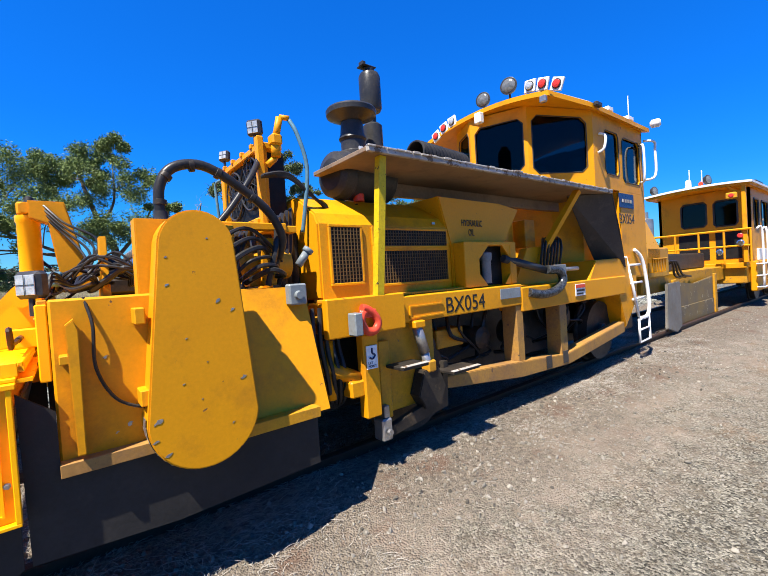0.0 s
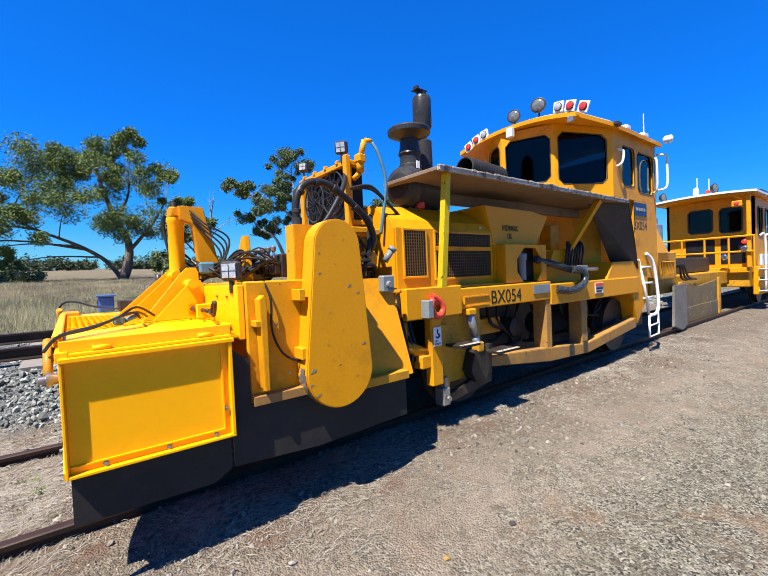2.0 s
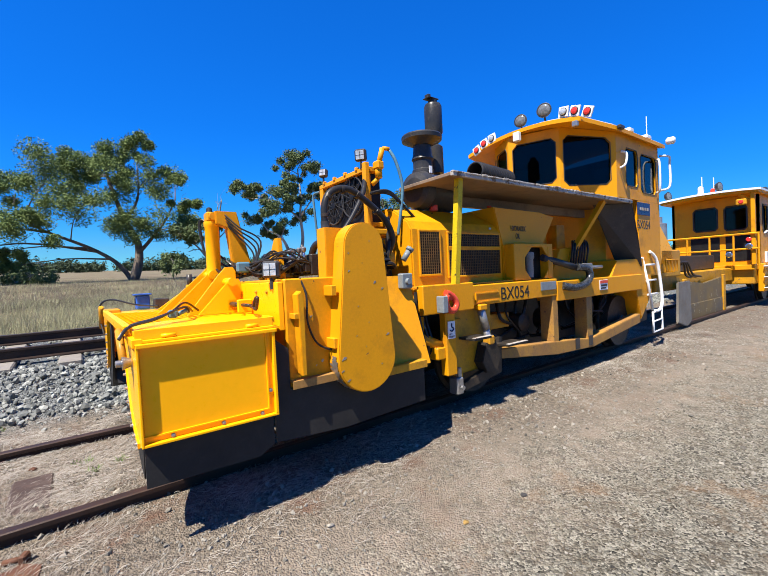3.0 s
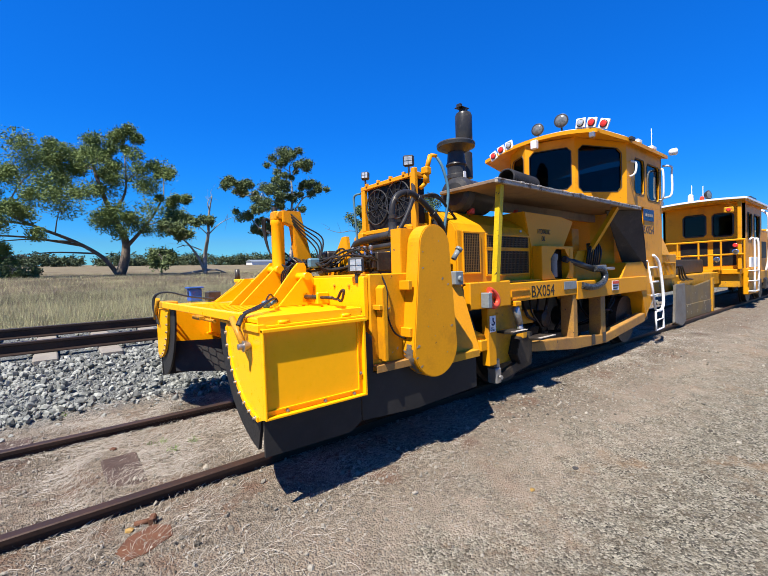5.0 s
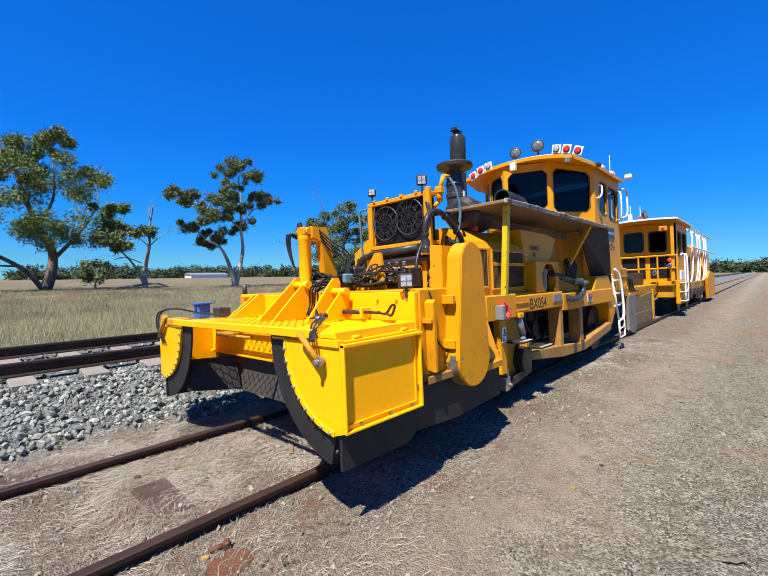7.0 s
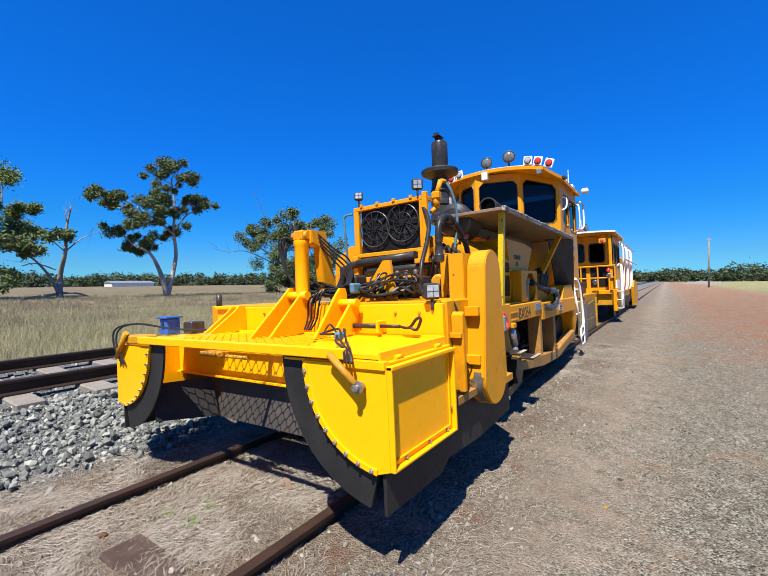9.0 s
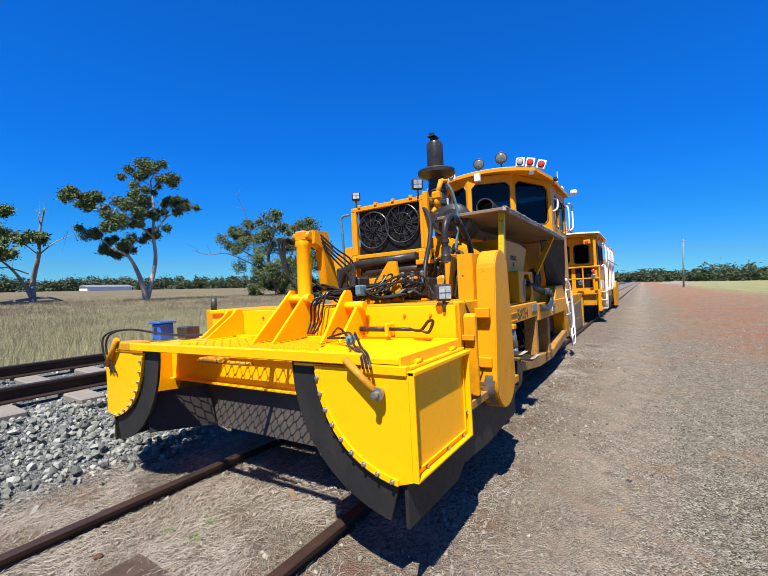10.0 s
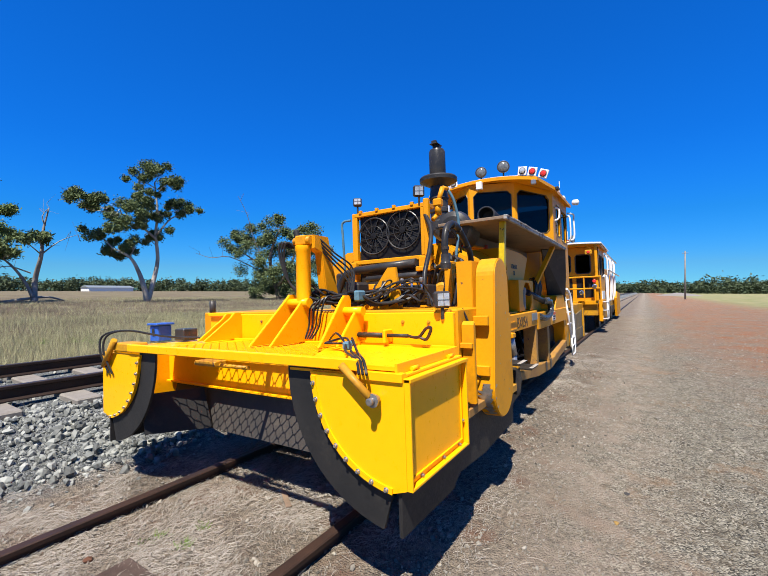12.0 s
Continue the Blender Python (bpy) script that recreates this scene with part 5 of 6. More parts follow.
part("side_leg", Shape().box(1.37, 1.485, 1.985, 2.06, 0.56, 1.07, 0.008), YELLOW, reg)
part("knuckle", Shape().tube([(1.12, 2.12, 0.92), (1.36, 2.05, 0.80)], 0.045, 10).box(1.28, 1.40, 2.0, 2.1, 0.70, 0.80, 0.01).tube([(1.20, 2.1, 0.70), (1.20, 2.1, 1.05)], 0.03, 8), YELLOW, reg)
for k in range(5):
    part("machine_hose", Shape().tube([(1.10 + 0.05 * k, 2.08, 1.25), (1.08 + 0.05 * k, 2.04 + 0.02 * k, 1.05), (1.12 + 0.04 * k, 2.06, 0.85), (1.18 + 0.03 * k, 2.12, 0.68), (1.30, 2.25, 0.6)], 0.014, 6, 5), HOSE, reg)
part("clamp_cylinder", Shape().tube([(1.85, 2.03, 1.06), (1.90, 2.02, 0.88)], 0.036, 12).tube([(1.90, 2.02, 0.88), (1.93, 2.02, 0.74)], 0.03, 12), STEEL, reg, "grey hydraulic clamp cylinder")
part("cylinder_foot", Shape().box(1.89, 1.97, 1.98, 2.06, 0.74, 0.82, 0.01), OLDYELLOW, reg)
part("cylinder_lug", Shape().box(1.80, 1.90, 1.99, 2.06, 1.05, 1.10, 0.008), YELLOW, reg)
part("clamp_block", Shape().prism([(1.80, 0.60), (1.86, 0.76), (2.0, 0.76), (2.06, 0.62), (2.0, 0.50), (1.86, 0.50)], "y", 1.99, 2.09, 0.006), DARKSTEEL, reg)
part("clamp_bar", Shape().prism([(1.52, 0.38), (1.52, 0.44), (2.02, 0.56), (2.08, 0.78), (2.12, 0.78), (2.10, 0.46)], "y", 2.02, 2.07, 0.004), DARKSTEEL, reg)
part("clamp_foot", Shape().box(1.49, 1.57, 2.0, 2.10, 0.38, 0.52, 0.01).box(1.52, 1.56, 2.01, 2.05, 0.52, 0.60, 0.006).tube([(1.53, 1.99, 0.44), (1.53, 1.97, 0.44)], 0.02, 6), STEEL, reg)
part("clamp_strut", Shape().box(1.53, 1.62, 2.05, 2.09, 0.5, 1.0, 0.006), OLDYELLOW, reg)
for x0, x1, z in ((1.58, 1.80, 0.845), (2.02, 2.30, 0.735)):
    st = part("step", Shape().box(x0, x1, 1.88, 2.05, z - 0.02, z, 0.003), DARKSTEEL, reg, "worn steel step with white edge")
    part("step_edge", Shape().box(x0, x1, 1.868, 1.905, z + 0.001, z + 0.006, 0.002), BOARDTOP, st)
part("inner_box", Shape().box(2.30, 2.62, 2.30, 2.45, 0.80, 0.95, 0.006), OLDYELLOW, reg)
random.seed(9)
for k in range(16):
    x = 2.15 + 0.19 * k
    part("belly_hose", Shape().tube([(x, 2.40, 1.10), (x + 0.2 * random.uniform(-1, 1), random.uniform(2.24, 2.4), random.uniform(0.82, 0.98)), (x + 0.3 * random.uniform(-1, 1), random.uniform(2.26, 2.45), random.uniform(0.64, 0.8)), (x + 0.4 * random.uniform(-1, 1), 2.5, 0.60)], random.uniform(0.009, 0.02), 6, 5), HOSE, reg)
for x, z, r, n in ((2.85, 0.82, 0.10, 0.25), (3.40, 0.80, 0.12, 0.2), (4.25, 0.85, 0.13, 0.2), (2.2, 0.85, 0.07, 0.3)):
    part("motor", Shape().turned((x, 2.26, z), (0, 1, 0), [(0, r * 0.5), (0.02, r), (n, r), (n + 0.02, r * 0.5)], 16), DARKSTEEL, reg)
for x in (3.42, 3.72):
    part("beam_strap", Shape().box(x, x + 0.09, 2.022, 2.028, 0.47, 0.585, 0.002), BLACK, reg)
part("boom", Shape().tube([(2.98, 2.12, 1.50), (3.55, 2.04, 1.37)], 0.036, 10), BLACK, reg, "black boom tube")
part("taped_hose", Shape().tube([(3.50, 2.02, 1.38), (3.68, 2.00, 1.36), (3.72, 1.99, 1.27), (3.62, 1.99, 1.19), (3.40, 2.00, 1.16), (3.20, 2.03, 1.19)], 0.04, 10, 6), SILVERDUCT, reg, "hose bundle wrapped in silver tape")
part("silver_valve", Shape().box(3.66, 3.86, 2.02, 2.10, 1.33, 1.42, 0.008).tube([(3.86, 2.06, 1.37), (4.15, 2.06, 1.37)], 0.022, 8), STEEL, reg)
for k in range(7):
    part("valve_hose", Shape().tube([(3.70 + 0.06 * k, 2.2, 1.42), (3.72 + 0.06 * k, 2.18, 1.60 + 0.03 * (k % 3)), (3.95 + 0.05 * k, 2.3, 1.70), (4.2, 2.4, 1.55)], 0.013, 6, 5), HOSE, reg)
part("console", Shape().box(3.45, 3.80, 2.55, 3.2, 1.20, 2.02, 0.01).box(3.50, 3.60, 2.50, 2.56, 1.70, 1.85, 0.006), YELLOW, reg)
# plain yellow panel added for the bright panels under the canopy, no display
part("yellow_back_panel", Shape().box(3.86, 4.05, 2.45, 2.60, 1.62, 1.92, 0.008), YELLOW, reg)
part("cab_gusset", Shape().prism([(3.30, 1.25), (3.55, 1.60), (3.85, 1.62), (4.3, 1.30), (4.3, 1.22)], "y", 2.24, 2.32, 0.006), YELLOW, reg)
LX, LY, LZ = -0.08, 0.07, 0.06
lad = part("ladder", Shape().tube([(5.45 + LX, 2.0 + LY, 1.47), (5.52 + LX, 1.96 + LY, 1.05 + LZ), (5.60 + LX, 1.94 + LY, 0.66 + LZ)], 0.018, 8)
           .tube([(5.72 + LX, 2.0 + LY, 1.55), (5.86 + LX, 1.96 + LY, 1.40), (5.95 + LX, 1.94 + LY, 0.85 + LZ), (5.86 + LX, 1.93 + LY, 0.66 + LZ), (5.62 + LX, 1.93 + LY, 0.64 + LZ)], 0.022, 8, 5), WHITE, reg, "white tubular ladder")
for z, o in ((1.30, 0), (1.08, 0.03), (0.88, 0.06)):
    part("rung", Shape().tube([(5.47 + o + LX, 1.97 + LY, z + LZ), (5.80 + o + LX, 1.97 + LY, z + LZ)], 0.014, 8), WHITE, lad)
part("lower_step", Shape().tube([(5.55 + LX, 1.92 + LY, 0.64 + LZ), (5.55 + LX, 1.92 + LY, 0.35 + LZ), (5.88 + LX, 1.92 + LY, 0.36 + LZ), (5.86 + LX, 1.92 + LY, 0.66 + LZ)], 0.014, 8)
     .tube([(5.56 + LX, 1.92 + LY, 0.50 + LZ), (5.87 + LX, 1.92 + LY, 0.51 + LZ)], 0.012, 8), WHITE, lad)
part("rear_plate", Shape().box(5.2, 6.1, 2.3, 3.7, 0.5, 1.25, 0.01), DARKSTEEL, reg)


# bare spots in the paint of the drive cover and housing
random.seed(21)


def paint_chip(x, z, y, r, stretch=1.6, tilt=0.5):
    n = 9
    pts = []
    for k in range(n):
        a = 2 * math.pi * k / n
        rr = 0.75 * r * random.uniform(0.35, 1.15)
        u, v = rr * stretch * math.cos(a), rr * math.sin(a) * 0.8
        pts.append((x + u * math.cos(tilt) - v * math.sin(tilt), z + u * math.sin(tilt) + v * math.cos(tilt)))
    part("bare_spot", Shape().prism(pts, "y", y - 0.0012, y - 0.0002), STEEL, reg)


for x, z, r in ((0.475, 1.355, 0.012), (0.530, 1.315, 0.013), (0.295, 1.425, 0.008), (0.555, 1.035, 0.014), (0.30, 1.53, 0.006), (0.235, 0.93, 0.016), (0.225, 0.86, 0.012), (0.26, 0.80, 0.012),
                (0.42, 1.12, 0.005), (0.35, 1.22, 0.004), (0.50, 0.86, 0.006), (0.39, 0.98, 0.004), (0.45, 1.60, 0.005), (0.33, 1.05, 0.005)):
    paint_chip(x, z, 1.675, r)
for x, z, r in ((0.10, 1.18, 0.010), (0.16, 0.92, 0.012), (0.12, 0.90, 0.008), (0.18, 0.98, 0.007), (0.02, 1.30, 0.006)):
    paint_chip(x, z, 1.79, r)
worn = [(0.4045 + 0.2066 * math.cos(radians(a)), 0.915 + 0.2066 * math.sin(radians(a))) for a in range(172, 240, 4)]
s = Shape()
for (xa, za), (xb, zb) in zip(worn, worn[1:]):
    ya, yb = 1.682 + 0.022 * random.random(), 1.735 + 0.05 * random.random()
    s.slab([(xa, ya, za), (xa, yb, za), (xb, yb - 0.012, zb), (xb, ya + 0.008, zb)], 0.0012)
part("worn_edge", s, STEEL, reg, "bare grey metal where the paint has worn off")
# ---- the second machine, coupled behind ----
m2 = thing("track_machine", (14, YC, 0.28), "yellow and white track machine with ploughs, parked behind the regulator", "rail vehicle")
part("side_plough", Shape().prism([(7.25, 0.33), (7.32, 1.02), (7.88, 1.03), (7.92, 0.30), (7.7, 0.22)], "y", 2.24, 2.28, 0.01), PLOUGHGREY, m2, "weathered grey plough blade")
part("side_plough", Shape().prism([(8.0, 0.25), (8.0, 0.98), (8.25, 1.0), (9.3, 0.92), (10.6, 1.0), (10.7, 0.18), (9.6, 0.18)], "y", 2.42, 2.46, 0.01), PLOUGH, m2, "weathered plough blade with yellow traces")
part("plough_rib", Shape().box(8.1, 10.6, 2.405, 2.42, 0.25, 0.55, 0.004), PLOUGH, m2)
for x in (8.05, 10.5):
    part("plough_post", Shape().box(x, x + 0.16, 2.38, 2.42, 0.25, 1.05, 0.01), OLDYELLOW, m2)
part("nose_frame", Shape().box(7.2, 12.2, 2.55, 3.5, 0.85, 1.16, 0.02), OLDYELLOW, m2)
part("nose_box", Shape().box(7.05, 7.95, 2.40, 3.4, 1.12, 1.60, 0.02), OLDYELLOW, m2, "dusty yellow front box")
part("nose_fin", Shape().prism([(6.7, 1.35), (6.85, 1.98), (7.05, 2.0), (7.55, 1.62), (7.6, 1.35)], "y", 2.40, 2.46, 0.01), FRESH, m2)
part("red_hook", Shape().turned((7.05, 2.52, 1.70), (0, -1, 0), [(0, 0.10), (0.03, 0.11), (0.06, 0.05)], 14), RED, m2)
s = Shape()
for k in range(9):
    x = 7.0 + 0.07 * k
    s.tube([(x, 2.32, 1.42), (x + 0.02, 2.34, 1.22), (x + 0.04, 2.45, 1.20)], 0.008, 4)
s.tube([(6.98, 2.32, 1.42), (7.60, 2.32, 1.42)], 0.012, 6)
part("wire_basket", s, YELLOW, m2)
part("coupling_pipe", Shape().tube([(6.1, 3.0, 0.75), (7.2, 3.0, 0.80)], 0.06, 10), DARKSTEEL, m2)
part("nose_stack", Shape().turned((9.2, 3.15, 1.16), (0, 0, 1), [(0, 0.07), (0.4, 0.07), (0.41, 0.14), (1.05, 0.14), (1.08, 0.06), (1.2, 0.06)], 16), STEEL, m2)
part("nose_engine", Shape().box(8.3, 11.4, 2.75, 3.4, 1.16, 1.50, 0.03), DARKSTEEL, m2)
for k in range(3):
    part("nose_hose", Shape().tube([(7.95 + 0.1 * k, 2.5, 1.30), (8.15 + 0.1 * k, 2.42, 1.36), (8.4 + 0.2 * k, 2.46, 1.12), (8.9 + 0.3 * k, 2.52, 1.05)], 0.02, 6, 4), HOSE, m2)
XF = 12.4
front_c = [(XF, 3.92, 1.22), (XF, 2.10, 1.22), (XF, 2.10, 2.95), (XF, 3.92, 2.95)]
facet(m2, front_c, [(0.27, 0.55, 0.53, 0.87), (0.63, 0.87, 0.51, 0.86)], YELLOW, 0.06, 0.02)
for y0, y1 in ((3.50, 2.88), (2.76, 2.28)):
    part("low_window", Shape().box(XF - 0.012, XF - 0.004, y1, y0, 1.32, 2.02, 0.003), COREBLACK, m2)
facet(m2, [(XF, 2.10, 1.22), (14.6, 2.10, 1.22), (14.6, 2.10, 2.95), (XF, 2.10, 2.95)], [(0.12, 0.36, 0.45, 0.85), (0.5, 0.85, 0.45, 0.85)], YELLOW, 0.06, 0.02)
facet(m2, [(14.6, 3.92, 1.22), (XF, 3.92, 1.22), (XF, 3.92, 2.95), (14.6, 3.92, 2.95)], [(0.3, 0.7, 0.45, 0.85)], YELLOW, 0.06, 0.02)
part("cab_back", Shape().box(14.55, 14.6, 2.1, 3.92, 1.22, 2.95, 0.01), YELLOW, m2)
part("cab_floor", Shape().box(11.9, 14.6, 2.12, 3.9, 1.10, 1.22, 0.01), YELLOW, m2)
part("cab_inside", Shape().box(13.2, 13.6, 2.6, 3.4, 1.22, 2.2, 0.03), INTERIOR, m2)
cab_roof(m2, [(11.75, 1.05, 3.0), (14.8, 1.05, 3.0)], lambda y: 3.06 - 0.05 * (y - 3.0) ** 2, 0.045, WHITE)
cab_roof(m2, [(11.82, 1.0, 3.0), (14.75, 1.0, 3.0)], lambda y: 3.014 - 0.05 * (y - 3.0) ** 2, 0.05, YELLOW)
part("roof_post", Shape().box(11.85, 11.93, 2.08, 2.16, 1.22, 3.0, 0.01), YELLOW, m2)
part("roof_brace", Shape().tube([(11.9, 2.12, 2.72), (11.9, 2.42, 2.97)], 0.03, 4), YELLOW, m2)
ml = part("marker_lamp", Shape().box(11.80, 11.88, 2.22, 2.42, 2.66, 2.80, 0.02), OLDYELLOW, m2)
part("lens", Shape().turned((11.80, 2.32, 2.73), (-1, 0, 0), [(0, 0.05), (0.02, 0.03)], 12), REDLENS, ml)
rail = part("hand_rail", Shape().tube([(11.82, 3.92, 1.96), (11.82, 2.0, 1.96)], 0.025, 6).tube([(11.82, 3.92, 1.60), (11.82, 2.0, 1.60)], 0.022, 6), YELLOW, m2, "yellow front hand rail")
for y in (3.90, 3.42, 2.95, 2.48, 2.02):
    part("rail_post", Shape().tube([(11.82, y, 1.2), (11.82, y, 1.96)], 0.022, 6), YELLOW, rail)
part("head_lamp", Shape().turned((11.78, 2.18, 1.82), (-1, 0, 0), [(0, 0.04), (0.05, 0.055), (0.06, 0.04)], 14), REDLENS, m2)
part("head_lamp", Shape().turned((11.78, 2.18, 1.66), (-1, 0, 0), [(0, 0.05), (0.05, 0.07), (0.06, 0.05)], 14), CHROME, m2)
part("deck_lamp", Shape().turned((11.78, 2.55, 1.48), (-1, 0, 0), [(0, 0.05), (0.05, 0.07), (0.06, 0.05)], 14), CHROME, m2)
for y, z in ((3.85, 3.16), (2.75, 3.20)):
    rl = round_lamp(m2, (12.0, y, z), 0.12, (-0.3, -1, 0.1))
part("beacon", Shape().turned((12.2, 3.2, 3.08), (0, 0, 1), [(0, 0.06), (0.02, 0.07), (0.20, 0.06), (0.23, 0.02)], 14), WHITE, m2)
part("red_beacon", Shape().turned((12.2, 2.95, 3.08), (0, 0, 1), [(0, 0.05), (0.10, 0.05), (0.13, 0.02)], 14), RED, m2)
part("antenna", Shape().tube([(12.5, 3.25, 3.1), (12.5, 3.25, 3.6)], 0.01, 5), WHITE, m2)
part("antenna", Shape().tube([(12.3, 2.95, 3.1), (12.3, 2.95, 3.5)], 0.01, 5), WHITE, m2)
part("roof_box", Shape().box(13.2, 13.9, 2.1, 2.5, 3.03, 3.18, 0.02), BLACK, m2)
part("side_frame", Shape().box(12.0, 22.6, 2.15, 3.85, 0.75, 1.12, 0.02), OLDYELLOW, m2)
part("access_panel", Shape().box(12.3, 13.6, 2.02, 2.14, 0.55, 1.24, 0.02), YELLOW, m2)
stair = part("side_stair", Shape().tube([(12.15, 1.98, 1.95), (12.25, 1.9, 1.9), (12.25, 1.9, 0.62)], 0.022, 8, 4).tube([(12.75, 1.98, 1.95), (12.75, 1.9, 1.9), (12.75, 1.9, 0.62)], 0.022, 8, 4), WHITE, m2, "white tubular boarding steps")
for z in (0.66, 0.92, 1.18):
    part("tread", Shape().box(12.22, 12.78, 1.88, 2.02, z - 0.02, z, 0.004), WHITE, stair)
part("white_panel", Shape().box(12.85, 13.9, 2.06, 2.10, 1.25, 1.52, 0.006), WHITE, m2)
part("engine_house", Shape().box(14.7, 17.2, 2.2, 3.8, 1.1, 2.35, 0.03), YELLOW, m2)
part("louvre", Shape().box(15.0, 15.9, 2.17, 2.2, 1.5, 2.0, 0.01), COREBLACK, m2)
part("tool_house", Shape().box(17.4, 20.0, 2.3, 3.7, 1.1, 2.5, 0.03), YELLOW, m2)
part("rear_house", Shape().box(20.2, 22.6, 2.2, 3.8, 1.0, 2.3, 0.03), YELLOW, m2)
for k in range(5):
    x = 15.4 + 1.05 * k + 0.35 * (k % 2)
    part("white_hoop", Shape().tube([(x, 2.12, 1.1), (x, 2.06, 1.5), (x + 0.02, 2.05, 2.3), (x, 2.07, 2.8), (x, 2.25, 2.98)], 0.032, 8, 5), WHITE, m2, "white tubular guard hoop")
part("top_rail", Shape().tube([(14.8, 2.1, 2.98), (22.5, 2.1, 2.98)], 0.03, 6).tube([(14.8, 2.0, 2.3), (22.5, 2.0, 2.3)], 0.03, 6), WHITE, m2)
part("tool_frame", Shape().prism([(19.6, 0.35), (19.4, 1.2), (20.3, 1.5), (22.4, 1.4), (22.4, 0.4)], "y", 2.0, 2.1, 0.01), YELLOW, m2)
for x in (13.4, 15.2, 19.0, 21.6):
    for y, o in ((2.28, -1), (3.60, 1)):
        part("wheel", Shape().turned((x, y + o * 0.06, 0.65), (0, -o, 0), [(0, 0.06), (0.01, 0.30), (0.0, 0.36), (0.10, 0.365), (0.11, 0.40), (0.14, 0.40), (0.145, 0.1)], 22), DARKSTEEL, m2, "dark steel rail wheel")
for k in range(8):
    part("side_gear", Shape().box(14.2 + k, 14.6 + k, 2.1, 2.3, 0.45 + 0.1 * (k % 3), 0.9, 0.03), DARKSTEEL, m2)

# ---- trees, paddock and distance ----
def points_mesh(name, verts, faces, material, label="", category="", kind="", parent=None, smooth=False):
    me = bpy.data.meshes.new(name)
    me.from_pydata(verts, [], faces)
    me.materials.append(material)
    if smooth:
        me.polygons.foreach_set("use_smooth", [True] * len(me.polygons))
    ob = new(name, me)
    if parent:
        ob.parent = parent
        ob.matrix_parent_inverse = Matrix.Translation(-Vector(parent.location))
    return tagged(ob, label, category, "", kind)


def leaf_cloud(rng, centres, radii, count, size, droop=0.5):
    """Narrow drooping leaves, in small sprays, thick near the rim of each clump."""
    n = int(count)
    pick = rng.integers(0, len(centres), n)
    d = rng.normal(size=(n, 3))
    d /= np.linalg.norm(d, axis=1)[:, None]
    rad = radii[pick] * (0.15 + 0.85 * rng.random(n) ** 0.7)
    p = centres[pick] + d * rad[:, None] * np.array([1, 1, 0.85])
    k = rng.integers(0, n, n)                      # sprays: half of the leaves gather round others
    near = rng.random(n) < 0.5
    p[near] = p[k[near]] + rng.normal(size=(near.sum(), 3)) * size * 1.1
    a = rng.normal(size=(n, 3))
    a[:, 2] = a[:, 2] * 0.6 - droop
    a /= np.linalg.norm(a, axis=1)[:, None]
    b = np.cross(a, rng.normal(size=(n, 3)))
    b /= np.linalg.norm(b, axis=1)[:, None]
    s = (size * (0.6 + 0.8 * rng.random(n)))[:, None]
    quad = np.stack([p - a * s, p + b * s * 0.34, p + a * s, p - b * s * 0.34], 1).reshape(-1, 3)
    return quad.tolist(), np.arange(4 * n).reshape(-1, 4).tolist()


def tree(name, base, scale, side, lobes, trunks, seed, bark, leafmat, label, size=0.22, per=520, bare=(), depth=1.0):
    """A gum tree: trunks and limbs to each leaf mass. lobes: (across, up, radius) and trunks: rows of such places, in sketch units."""
    rng = np.random.default_rng(seed)
    base = Vector(base)
    across = Vector((math.cos(side), -math.sin(side), 0))
    back = Vector((math.sin(side), math.cos(side), 0))
    place = lambda u, v, w=0.0: base + across * (u * scale * 0.9) + Vector((0, 0, v * scale)) + back * w
    root = free_root(name, base, label, "tree", "gum trees in the paddock" if name == "gum_tree" else "")
    s = Shape()
    nodes = []
    for row, r0, r1 in trunks:
        pts = [place(u, v, rng.normal() * 0.25 if i else 0) for i, (u, v) in enumerate(row)]
        s.tube(pts, r0, 9, 4, r1=r1)
        nodes += spline(pts, 4)[4:]
    cs, rs = [], []
    for u, v, r in lobes:
        c = place(u, v, rng.uniform(-1, 1) * 2.4 * depth)
        below = [q for q in nodes if q.z < c.z + 0.5] or nodes
        start = min(below, key=lambda q: (q - c).length + 0.6 * max(0, q.z - c.z + 1.0))
        mid = start.lerp(c, 0.55) + Vector(rng.normal(size=3) * 0.25) + Vector((0, 0, 0.05 * (c - start).length))
        s.tube([start, mid, c], 0.04 + 0.008 * (c - start).length, 6, 4, r1=0.022)
        for _ in range(5):
            e = c + Vector(rng.normal(size=3)) * r * scale * 0.45
            s.tube([mid.lerp(c, 0.6), (mid + e) / 2 + Vector(rng.normal(size=3) * 0.15), e], 0.03, 4, 3, r1=0.008)
        for _ in range(7):
            cs.append(c + Vector(rng.normal(size=3) * np.array([1, 1, 0.7])) * r * scale * 0.74)
            rs.append(r * scale * rng.uniform(0.28, 0.72))
    for row in bare:
        pts = [place(u, v, rng.normal() * 0.2) for u, v in row]
        s.tube(pts, 0.07, 5, 3, r1=0.015)
        for q in spline(pts, 3)[2::2]:
            s.tube([q, q + Vector(rng.normal(size=3)) * 0.35 + Vector((0, 0, 0.3)), q + Vector(rng.normal(size=3)) * 0.7 + Vector((0, 0, 0.6))], 0.022, 4, 2, r1=0.006)
    free_part("trunk", s, bark, root)
    if cs:
        v, f = leaf_cloud(rng, np.array([tuple(c) for c in cs]), np.array(rs), 2.6 * per * len(lobes), size)
        points_mesh("crown", v, f, leafmat, parent=root)
    return root


def sketch(rows, u0, v0):
    return [(u - u0, v0 - v, *r) for u, v, *r in rows]


